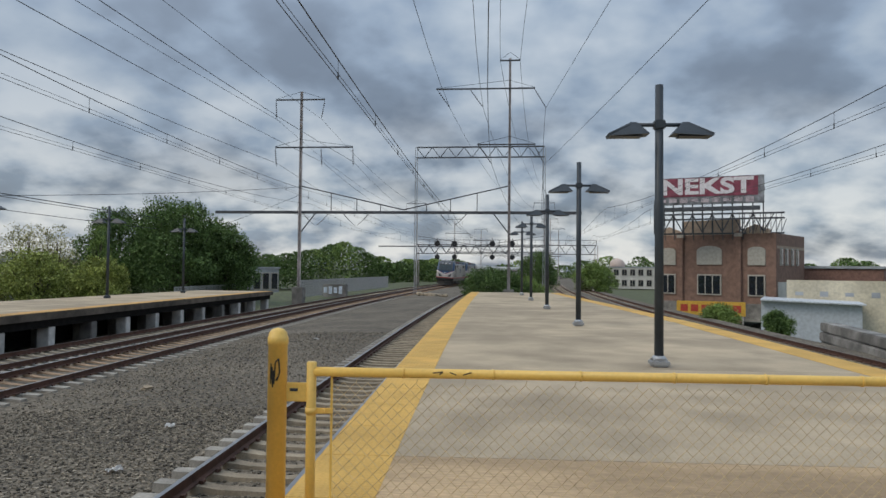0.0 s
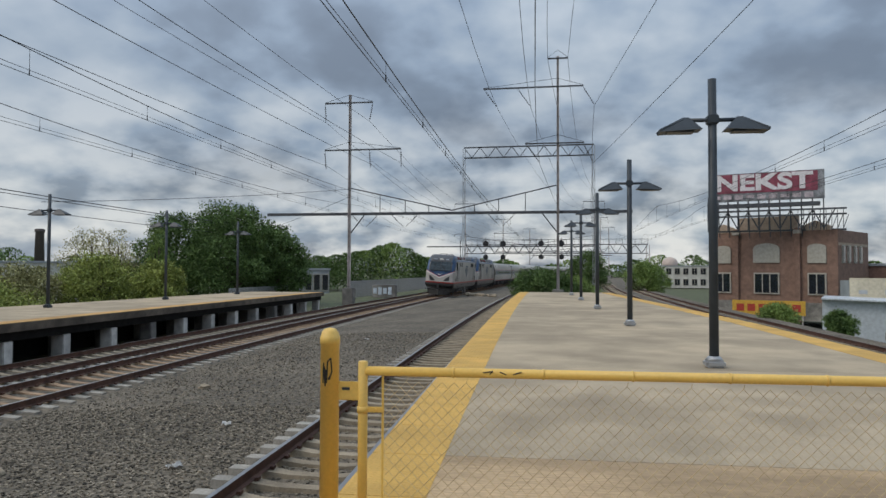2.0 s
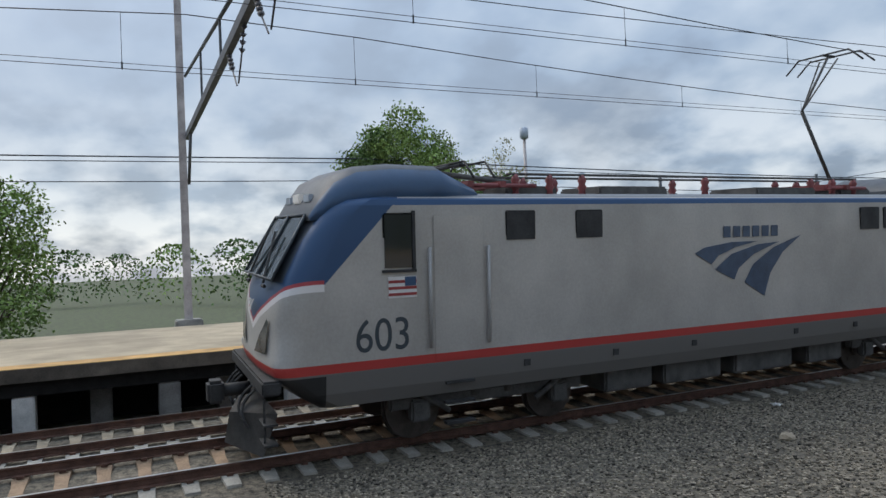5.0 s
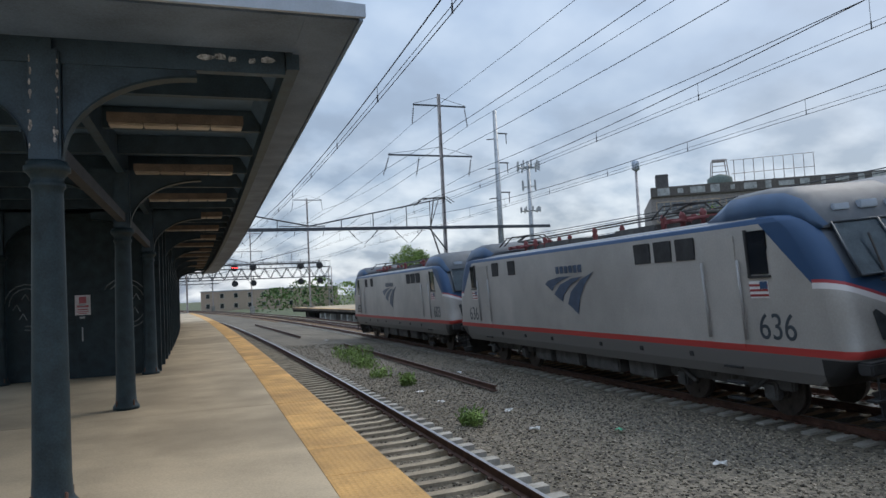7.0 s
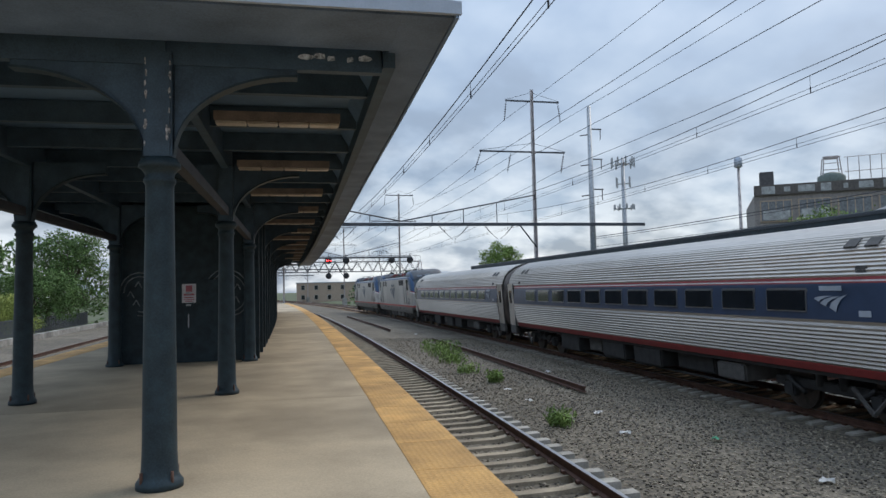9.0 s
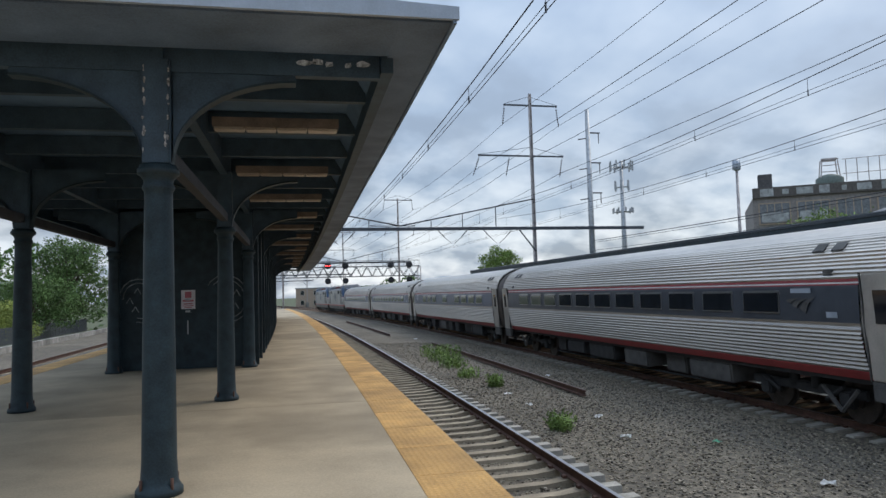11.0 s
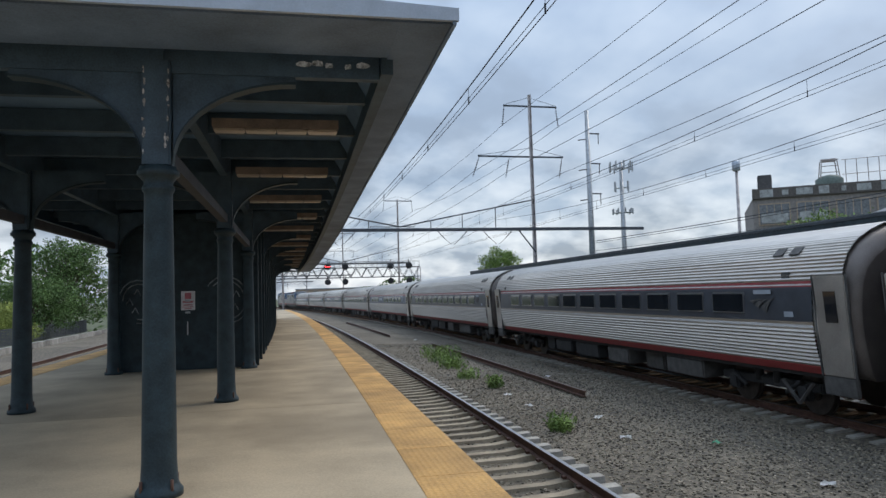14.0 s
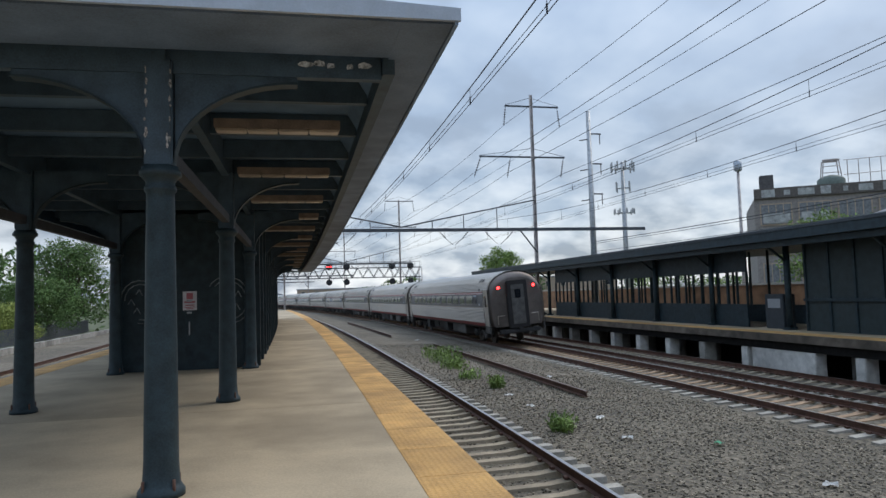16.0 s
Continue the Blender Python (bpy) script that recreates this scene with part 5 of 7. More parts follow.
        for d in (-0.22, 0.22):
            path_tube(bm, [top + Vector((-0.95, d, -0.28)), top + Vector((-0.62, d, 0)), top + Vector((0.62, d, 0)), top + Vector((0.95, d, -0.28))], 0.02, 6)
        tube(bm, top + Vector((0, -0.22, 0)), top + Vector((0, 0.22, 0)), 0.03, seg=6)
        part("collector_head", bm, UNDER, base)
    # cab ends
    for sy in (-1, 1):
        face = pose(0, 0, 0, 0, 0, 0 if sy > 0 else 180)
        bm = nb()
        o = [(-1.14, 2.56), (1.14, 2.56), (1.04, 3.44), (-1.04, 3.44)]
        vs = [bm.verts.new((x, HL + (-0.09 if z < 3 else -0.69), z)) for x, z in o]
        bm.faces.new(vs)
        bmesh.ops.solidify(bm, geom=bm.faces[:], thickness=0.05)
        bmesh.ops.recalc_face_normals(bm, faces=bm.faces)
        # grey-blue glass base: part of the sky's reflection is put into the colour
        ws = part("windscreen", bm, mat("windscreen_glass", (0.08, 0.11, 0.13), 0.06, bump=0, spec=0.5), th, "dark reflecting windscreen")
        ws.matrix_basis = face
        bm = nb()
        lo, hi = HL - 0.11, HL - 0.64
        for x in (-1.15, 1.15):
            tube(bm, (x, lo + 0.03, 2.56), (x * 0.91, hi - 0.03, 3.44), 0.022, seg=6)
        tube(bm, (-1.15, lo + 0.03, 2.56), (1.15, lo + 0.03, 2.56), 0.022, seg=6)
        tube(bm, (-1.04, hi - 0.03, 3.44), (1.04, hi - 0.03, 3.44), 0.022, seg=6)
        tube(bm, (0, lo + 0.03, 2.56), (0, hi - 0.03, 3.44), 0.03, seg=6)
        part("windscreen_frame", bm, LAMPBLK, ws)
        for x in (-0.5, 0.5):
            bm = nb()
            tube(bm, (x * 1.3, lo + 0.06, 2.5), (x * 0.55 + 0.25, lo - 0.30, 3.2), 0.022, seg=5)
            tube(bm, (x * 1.5, lo + 0.06, 2.45), (x * 1.1, lo + 0.06, 2.45), 0.03, seg=5)
            part("wiper", bm, UNDER, ws)
        for x in (-1, 1):
            bm = nb()
            pts = [(0.42, 1.50), (0.98, 1.53), (1.08, 1.98), (1.0, 2.02), (0.64, 1.74)]
            vs = [bm.verts.new((x * a, HL + 0.075 - 0.11 * (a - 0.5) - 0.07 * (z - 1.5), z)) for a, z in pts]
            bm.faces.new(vs)
            bmesh.ops.solidify(bm, geom=bm.faces[:], thickness=0.05)
            bmesh.ops.recalc_face_normals(bm, faces=bm.faces)
            hl = part("headlight_pod", bm, mat("headlight_dark", (0.10, 0.105, 0.11), 0.2, bump=0), th, "dark slanted headlight pod")
            hl.matrix_basis = face
        bm = nb()
        box(bm, (0, HL - 0.85, 3.70), (0.42, 0.12, 0.14), bevel=0.02)
        tl = part("top_light", bm, HEADL if (sy < 0 and raised) else FASCIA, th, "lit top headlight" if (sy < 0 and raised) else "unlit top headlight")
        tl.matrix_basis = face
        for x in (-0.62, 0.62):
            bm = nb()
            box(bm, (x, HL - 0.85, 3.69), (0.36, 0.08, 0.11), bevel=0.01)
            nbp = part("number_board", bm, FASCIA, th)
            nbp.matrix_basis = face
        # pilot, buffer beam, coupler, hoses
        bm = nb()
        pts = [(-1.35, 0.52), (1.35, 0.52), (1.25, 0.95), (-1.25, 0.95)]
        box(bm, (0, HL + 0.02, 1.14), (2.9, 0.3, 0.2), bevel=0.03)
        pl = part("buffer_beam", bm, UNDER, th)
        pl.matrix_basis = face
        bm = nb()
        vs = [bm.verts.new(v) for v in ((-1.25, HL - 0.1, 0.75), (1.25, HL - 0.1, 0.75), (1.05, HL + 0.10, 0.12), (0, HL + 0.55, 0.10), (-1.05, HL + 0.10, 0.12), (0, HL + 0.45, 0.55))]
        bm.faces.new((vs[0], vs[5], vs[3], vs[4]))
        bm.faces.new((vs[5], vs[1], vs[2], vs[3]))
        bm.faces.new((vs[0], vs[1], vs[5]))
        bmesh.ops.solidify(bm, geom=bm.faces[:], thickness=0.05)
        bmesh.ops.recalc_face_normals(bm, faces=bm.faces)
        sp = part("snow_plough", bm, UNDERGREY, th, "grimy grey plough")
        sp.matrix_basis = face
        bm = nb()
        tube(bm, (0, HL + 0.1, 0.88), (0, HL + 0.62, 0.88), 0.10, seg=8)
        box(bm, (0, HL + 0.68, 0.88), (0.3, 0.28, 0.34), bevel=0.05)
        cp = part("coupler", bm, UNDER, th)
        cp.matrix_basis = face
        for x in (-0.75, -0.45, 0.4, 0.62, 0.85):
            bm = nb()
            pts = [Vector((x + 0.08 * math.sin(i), HL + 0.15 + 0.22 * math.sin(i * 0.5), 1.0 - 0.1 * i)) for i in range(6)]
            path_tube(bm, pts, 0.025, 5)
            hs = part("hose", bm, UNDER, th)
            hs.matrix_basis = face
        for x in (-1.3, 1.3):
            bm = nb()
            tube(bm, (x, HL + 0.12, 0.35), (x, HL + 0.12, 1.0), 0.02, seg=5)
            box(bm, (x * 0.95, HL + 0.05, 0.38), (0.4, 0.22, 0.03))
            box(bm, (x * 0.95, HL + 0.05, 0.65), (0.4, 0.22, 0.03))
            st = part("corner_step", bm, UNDER, th)
            st.matrix_basis = face
        logo(th, face @ pose(0, HL + 0.04, 2.14, 80, 0, 180), 0.42, WHITEP)
    # sides: doors, windows, vents, emblem, number
    for sx in (-1, 1):
        for sy in (-1, 1):
            bm = nb()
            box(bm, (sx * 1.482, sy * 6.85, 2.35), (0.03, 0.95, 2.1), bevel=0.01)
            dr = part("cab_door", bm, LOCO, th)
            bm = nb()
            tube(bm, (sx * 1.54, sy * 7.42, 1.5), (sx * 1.54, sy * 7.42, 2.95), 0.03, seg=6)
            part("grab_rail", bm, SILVER, dr)
            bm = nb()
            tube(bm, (sx * 1.54, sy * 6.3, 1.5), (sx * 1.54, sy * 6.3, 2.95), 0.03, seg=6)
            part("grab_rail", bm, SILVER, dr)
            bm = nb()
            box(bm, (sx * 1.475, sy * 7.95, 3.05), (0.05, 0.55, 0.80), bevel=0.04)
            cw = part("cab_window", bm, TRAINGLASS, th)
            bm = nb()
            box(bm, (sx * 1.50, sy * 7.69, 3.05), (0.05, 0.05, 0.86))
            box(bm, (sx * 1.50, sy * 7.95, 2.63), (0.04, 0.6, 0.04))
            part("frame", bm, UNDER, cw)
            # small flag panel of plain stripes
            bm = nb()
            box(bm, (sx * 1.495, sy * 7.9, 2.40), (0.012, 0.50, 0.30))
            fl = part("flag_panel", bm, WHITEP, th)
            for i in range(3):
                bm = nb()
                box(bm, (sx * 1.503, sy * 7.9, 2.30 + 0.09 * i), (0.008, 0.50, 0.04))
                part("stripe", bm, RED, fl)
            bm = nb()
            box(bm, (sx * 1.503, sy * 7.9 + 0.14 * sx, 2.48), (0.009, 0.2, 0.13))
            part("canton", bm, BLUE, fl)
            me = text_mesh(number, 0.66)
            me.materials.append(LAMPBLK)
            o = new("number_lettering", me)
            o.parent = th
            o.matrix_basis = side_m(sx, sy * 8.25, 1.72, 0, 1.492)
            for i in range(3):
                bm = nb()
                box(bm, (sx * 1.44, sy * 6.85, 0.35 + 0.3 * i), (0.12, 0.55, 0.04))
                part("step", bm, UNDER, th)
        for y in (-5.6, -4.1):
            bm = nb()
            box(bm, (sx * 1.475, y, 3.24), (0.03, 0.62, 0.46), bevel=0.02)
            part("vent_grille", bm, UNDER, th)
        for y in (4.0, 4.85, 5.7):
            bm = nb()
            box(bm, (sx * 1.475, y, 3.24), (0.03, 0.7, 0.46), bevel=0.02)
            part("vent_grille", bm, UNDER, th)
        logo(th, side_m(sx, 0.05, 2.4, 0, 1.495), 2.35, LOGO)
        for i in range(6):
            bm = nb()
            box(bm, (0, 0, 0), (0.2, 0.2, 0.006))
            o = part("wordmark_bar", bm, LOGO, th, "plain dark bar in place of lettering")
            o.matrix_basis = side_m(sx, -0.6 + 0.28 * i, 3.05, 0, 1.492)
        for y in (-5.5, -3.5, -1.5, 1.5, 3.5, 5.5):
            bm = nb()
            box(bm, (sx * 1.47, y, 1.12), (0.05, 0.12, 0.1))
            part("jacking_pad", bm, UNDER, th)
    for y, l in ((-2.9, 1.2), (-1.2, 1.6), (0.9, 1.8), (2.9, 1.2)):
        bm = nb()
        box(bm, (0, y, 0.62), (2.4, l, 0.5), bevel=0.04)
        part("underfloor_box", bm, UNDERGREY, th)
    ws = bogie(th, -6.0, 2.9, True) + bogie(th, 6.0, 2.9, True)
    return th, ws


def coach(label, kind):
    th = thing("passenger_coach", Matrix.Identity(4), label, "railway coach", "train")
    L2 = 12.75
    # right half of the tube section from sill to roof crown
    ctrl = [(1.44, 1.02), (1.50, 1.15), (1.565, 1.5), (1.60, 1.9), (1.60, 2.05), (1.585, 2.3), (1.55, 2.7), (1.53, 2.82), (1.46, 3.1), (1.32, 3.36), (1.08, 3.58), (0.78, 3.74), (0.42, 3.85), (0.0, 3.88)]
    cx, cz = [c[0] for c in ctrl], [c[1] for c in ctrl]
    prof = []
    arc = [0.0]
    for a, b in zip(ctrl[:-1], ctrl[1:]):
        arc.append(arc[-1] + math.hypot(b[0] - a[0], b[1] - a[1]))
    t = 0.0
    k = 0
    while t < arc[-1]:
        x, z = float(np.interp(t, arc, cx)), float(np.interp(t, arc, cz))
        flute = (1.18 < z < 1.92) or (2.84 < z < 3.66)
        prof.append((x + (0.026 if (flute and k % 2) else 0.0), z))
        t += 0.040 if flute else 0.03
        k += 1
    prof.append((0.0, 3.88))

    def slot(z):
        if z < 1.19:
            return 3          # red sill stripe
        if z < 1.94:
            return 0
        if z < 2.01:
            return 2          # white line
        if z < 2.06:
            return 0
        if z < 2.76:
            return 1          # window band
        if z < 2.785:
            return 3
        if z < 2.815:
            return 2
        if z < 2.85:
            return 3
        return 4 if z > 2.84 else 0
    full = prof + [(-x, z) for x, z in prof[-2::-1]]
    bm = nb()
    va = [bm.verts.new((x, -L2 + 1.18, z)) for x, z in full]
    vb = [bm.verts.new((x, L2 - 1.18, z)) for x, z in full]
    for i in range(len(full) - 1):
        f = bm.faces.new((va[i], vb[i], vb[i + 1], va[i + 1]))
        f.material_index = slot((full[i][1] + full[i + 1][1]) / 2)
    f = bm.faces.new((va[0], va[-1], vb[-1], vb[0]))
    # the ribbed roof runs on over the vestibules
    for ring, sy in ((va, -1), (vb, 1)):
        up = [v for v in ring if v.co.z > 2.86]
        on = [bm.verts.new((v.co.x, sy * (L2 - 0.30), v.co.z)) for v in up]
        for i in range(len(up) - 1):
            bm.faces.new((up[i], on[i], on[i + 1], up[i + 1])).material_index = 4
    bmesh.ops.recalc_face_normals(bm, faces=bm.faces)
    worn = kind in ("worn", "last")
    part("body_shell", bm, [STEEL, BAND_WORN if worn else BAND, WHITEP, RED, STEEL_ROOF_LIT], th)
    smooth = [(x, z) for x, z in ctrl]
    fs = smooth + [(-x, z) for x, z in smooth[-2::-1]]
    for sy in (-1, 1):
        bm = nb()
        secs = [(L2 - 1.18, 0.985, 0.0), (L2 - 0.35, 0.985, 0.0), (L2 - 0.12, 0.96, 0.0), (L2, 0.90, -0.04)]
        rings = [[bm.verts.new((x * k, sy * y, 0.55 + (z - 0.55) * (k if z > 2.5 else 1) + dz)) for x, z in fs] for y, k, dz in secs]
        for a, b in zip(rings[:-1], rings[1:]):
            for i in range(len(fs) - 1):
                f = bm.faces.new((a[i], b[i], b[i + 1], a[i + 1]))
                f.smooth, f.material_index = True, 1 if a is rings[0] else 0
            bm.faces.new((a[0], a[-1], b[-1], b[0]))
        bm.faces.new(rings[-1])
        bmesh.ops.recalc_face_normals(bm, faces=bm.faces)
        part("vestibule_end", bm, [STEEL_END, STEEL_SIDE], th, "plain dirty stainless vestibule with a darker end")
        for sx in (-1, 1):
            bm = nb()
            box(bm, (sx * 1.556, sy * (L2 - 0.64), 2.0), (0.05, 0.86, 1.9), bevel=0.02)
            dr = part("side_door", bm, STEEL_SIDE, th)
            bm = nb()
            box(bm, (sx * 1.578, sy * (L2 - 0.64), 2.36), (0.03, 0.36, 0.62), bevel=0.014)
            part("door_window", bm, TRAINGLASS, dr)
            bm = nb()
            for dy in (-0.47, 0.47):
                box(bm, (sx * 1.566, sy * (L2 - 0.64) + dy, 2.0), (0.03, 0.03, 1.94))
            part("door_frame", bm, UNDERGREY, dr)
            bm = nb()
            box(bm, (sx * 1.53, sy * (L2 - 0.64), 0.86), (0.1, 0.9, 0.36), bevel=0.02)
            part("step_well", bm, UNDERGREY, th)
            for dy in (1.9, 2.45):
                bm = nb()
                box(bm, (0, 0, 0), (0.04, 0.34, 0.24), bevel=0.01)
                v = part("roof_vent", bm, UNDERGREY, th)
                v.matrix_basis = pose(sx * 1.22, sy * (L2 - dy), 3.46, 0, -sx * 52 + (0 if sx > 0 else 0))
            bm = nb()
            box(bm, (sx * 1.49, sy * (L2 - 2.0), 2.98), (0.05, 0.3, 0.14), bevel=0.02)
            part("marker_plate", bm, UNDERGREY, th)
        bm = nb()
        box(bm, (0, sy * (L2 + 0.12), 2.1), (1.15, 0.26, 2.5), bevel=0.05)
        gw = part("gangway", bm, RUBBER, th)
        bm = nb()
        box(bm, (0, sy * (L2 + 0.27), 2.1), (0.72, 0.04, 2.05), bevel=0.02)
        ed = part("end_door", bm, UNDERGREY, gw)
        if kind == "last" and sy > 0:
            bm = nb()
            box(bm, (0, sy * (L2 + 0.30), 2.65), (0.34, 0.03, 0.45), bevel=0.02)
            part("end_window", bm, TRAINGLASS, th)
            for x in (-1.0, 1.0):
                bm = nb()
                tube(bm, (x, L2 - 0.02, 3.02), (x, L2 + 0.09, 3.02), 0.075, seg=14)
                part("tail_light", bm, TAIL, th, "lit red tail light")
                bm = nb()
                tube(bm, (x, L2 - 0.05, 3.02), (x, L2 + 0.05, 3.02), 0.11, seg=14)
                part("lamp_bezel", bm, UNDER, th)
                bm = nb()
                tube(bm, (x * 1.15, L2 + 0.06, 1.1), (x * 1.15, L2 + 0.06, 1.55), 0.02, seg=5)
                tube(bm, (x * 1.15, L2 + 0.06, 1.55), (x * 0.75, L2 + 0.06, 1.55), 0.02, seg=5)
                part("grab_iron", bm, STEEL, th)
        bm = nb()
        box(bm, (0, sy * (L2 + 0.1), 0.72), (2.3, 0.25, 0.22), bevel=0.04)
        part("buffer_beam", bm, UNDER, th)
        bm = nb()
        tube(bm, (0, sy * L2, 0.82), (0, sy * (L2 + 0.42), 0.82), 0.1, seg=8)
        part("coupler", bm, UNDER, th)
        for x in (-0.8, 0.75):
            bm = nb()
            path_tube(bm, [Vector((x + 0.06 * i, sy * (L2 + 0.15 + 0.05 * math.sin(i)), 0.75 - 0.09 * i)) for i in range(5)], 0.025, 5)
            part("hose", bm, UNDER, th)
    # windows
    first = None
    rows = [-9.0 + 1.76 * i for i in range(11) if not (kind == "service" and i in (3, 4))] if kind != "cafe" else [-7.2, -5.4, -3.6, 0.0, 3.6, 5.4, 7.2, 9.0]
    for sx in (-1, 1):
        for y in rows:
            m = pose(sx * 1.572, y, 2.42, 0, -sx * 4.5, 0)
            if first is None:
                bm = nb()
                box(bm, (0, 0, 0), (0.05, 1.36, 0.50), bevel=0.024)
                first = part("window", bm, CHROME, th)
                first.matrix_basis = m
                bm = nb()
                box(bm, (0, 0, 0), (0.062, 1.31, 0.455), bevel=0.028)
                pane = part("pane", bm, TRAINGLASS, first)
            else:
                w = share("window", first, th, m)
                share("pane", pane, w, Matrix.Identity(4))
        end = -1 if kind == "cafe" else 1
        logo(th, side_m(sx, end * 9.98, 2.38, 0, 1.60), 0.70, UNDERGREY if worn else FASCIA)
        bm = nb()
        box(bm, (0, 0, 0), (0.62, 0.09, 0.008))
        o = part("wordmark_bar", bm, FASCIA, th, "plain pale bar in place of lettering")
        o.matrix_basis = side_m(sx, end * 9.98, 2.66, 0, 1.585)
        bm = nb()
        box(bm, (0, 0, 0), (0.3, 0.11, 0.008))
        o = part("number_bar", bm, FASCIA, th, "plain pale bar in place of lettering")
        o.matrix_basis = side_m(sx, end * 10.85, 2.2, 0, 1.605)
        if kind == "service":
            bm = nb()
            box(bm, (0, 0, 0), (2.0, 0.2, 0.008))
            o = part("wordmark_bar", bm, FASCIA, th, "plain pale bar in place of a service name")
            o.matrix_basis = side_m(sx, -2.84, 2.45, 0, 1.615)
    # underfloor
    rng = random.Random(len(label) + ord(kind[0]))
    y = -6.2
    while y < 6.0:
        l = rng.uniform(0.9, 2.2)
        bm = nb()
        box(bm, (rng.choice((-0.1, 0.1)), y + l / 2, 0.68), (2.5, l, rng.uniform(0.4, 0.6)), bevel=0.04)
        part("underfloor_box", bm, rng.choice((UNDER, UNDER, UNDERGREY)), th)
        y += l + rng.uniform(0.3, 0.9)
    bm = nb()
    for sx in (-1, 1):
        tube(bm, (sx * 1.1, -6.5, 0.33), (sx * 1.1, 6.5, 0.33), 0.03, seg=5)
    box(bm, (0, 0, 0.98), (2.75, 2 * L2 - 1, 0.1))
    part("underframe", bm, UNDER, th)
    for sx in (-1, 1):
        for sy in (-1, 1):
            for y in (10.9, 9.9):
                bm = nb()
                tube(bm, (sx * 1.25, sy * y, 0.75), (sx * 1.25, sy * 10.4, 0.30), 0.045, seg=5)
                part("step_brace", bm, UNDERGREY, th)
    ws = bogie(th, -9.1, 2.6, False) + bogie(th, 9.1, 2.6, False)
    return th, ws


SPEED, PITCH = 26.35, 25.92


def lead_s(t):
    """Where the front of the first coach is at t."""
    return -22.46 - SPEED * (t - 7.5)


LEAN = math.degrees(math.atan2(CANT, 1.5))
UNITS = []                      # (car, its wheels, middle behind the front of the first coach)


def build_train():
    a, wa = loco("603", "silver electric locomotive with blue cab ends, red stripe and raised pantograph", True)
    b, wb = loco("636", "second silver electric locomotive with blue cab ends and red stripe", False)
    UNITS.append((a, wa, -31.75))
    UNITS.append((b, wb, -10.6))
    first, w1 = coach("fluted stainless coach with a blue window band and red stripes", "plain")
    serv, w5 = coach("fluted stainless coach with a pale bar on its window band", "service")
    cafe, w3 = coach("fluted stainless cafe coach with uneven windows", "cafe")
    faded, w4 = coach("fluted stainless coach with a faded grey-blue window band", "worn")
    last, w8 = coach("last fluted stainless coach with two lit red tail lights", "last")

    for car, ws in ((a, wa), (b, wb), (first, w1), (serv, w5), (cafe, w3), (faded, w4), (last, w8)):
        car.scale = (1.15, 1.0, 1.17) if car in (a, b) else (1.09, 1.0, 1.12)
        for w in ws:
            w.scale = (1.0, 1.12, 1.0)

    def twin(src, at):
        c = copy_thing(src, Matrix.Identity(4))
        UNITS.append((c, [o for o in c.children if o.name.startswith("wheel")], at))
    mids = [PITCH * i + PITCH / 2 for i in range(8)]
    UNITS.append((first, w1, mids[0]))
    twin(first, mids[1])
    UNITS.append((cafe, w3, mids[2]))
    UNITS.append((faded, w4, mids[3]))
    UNITS.append((serv, w5, mids[4]))
    twin(faded, mids[5])
    twin(faded, mids[6])
    UNITS.append((last, w8, mids[7]))


build_train()


# ---------------------------------------------------------------- plants
def leaf_mesh(name, at, size, rng):
    """One mesh of pointed leaf quads round the places at, turned at random."""
    n = len(at)
    e1, b = rng.normal(size=(n, 3)), rng.normal(size=(n, 3))
    e1 /= np.linalg.norm(e1, axis=1)[:, None]
    e2 = np.cross(e1, b)
    e2 /= np.linalg.norm(e2, axis=1)[:, None] + 1e-6
    e1 *= (size * rng.uniform(0.6, 1.4, n))[:, None]
    e2 *= np.reshape(size * np.full(n, 0.6), (n, 1))
    vs = np.stack([at - e1, at + e2 * 0.9, at + e1, at - e2], axis=1).reshape(-1, 3)
    me = bpy.data.meshes.new(name)
    me.vertices.add(4 * n)
    me.vertices.foreach_set("co", vs.ravel())
    me.loops.add(4 * n)
    me.loops.foreach_set("vertex_index", np.arange(4 * n, dtype=np.int32))
    me.polygons.add(n)
    me.polygons.foreach_set("loop_start", np.arange(0, 4 * n, 4, dtype=np.int32))
    me.update(calc_edges=True)
    return me


def leaf_crown(rng, lobes, n, size, name, material, parent, flat=0.8):
    """Many small leaves in sprays on and inside uneven lobes, given as centre and radius."""
    wts = np.array([r ** 2 for _, r in lobes])
    pick = rng.choice(len(lobes), n, p=wts / wts.sum())
    d = rng.normal(size=(n, 3))
    d /= np.linalg.norm(d, axis=1)[:, None]
    rad = rng.uniform(0.5, 1.06, n) + (rng.uniform(size=n) < 0.12) * rng.uniform(0, 0.28, n)
    cen, rr = np.array([c for c, _ in lobes])[pick], np.array([r for _, r in lobes])[pick]
    spray = cen + d * (rad * rr)[:, None] * np.array([1, 1, flat])
    at = np.repeat(spray, 3, axis=0) + rng.normal(size=(3 * n, 3)) * size * np.array([0.85, 0.85, 0.55])
    me = leaf_mesh(name, at, size * 0.56, rng)
    me.materials.append(material)
    ob = new(name, me)
    ob.parent = parent
    return ob


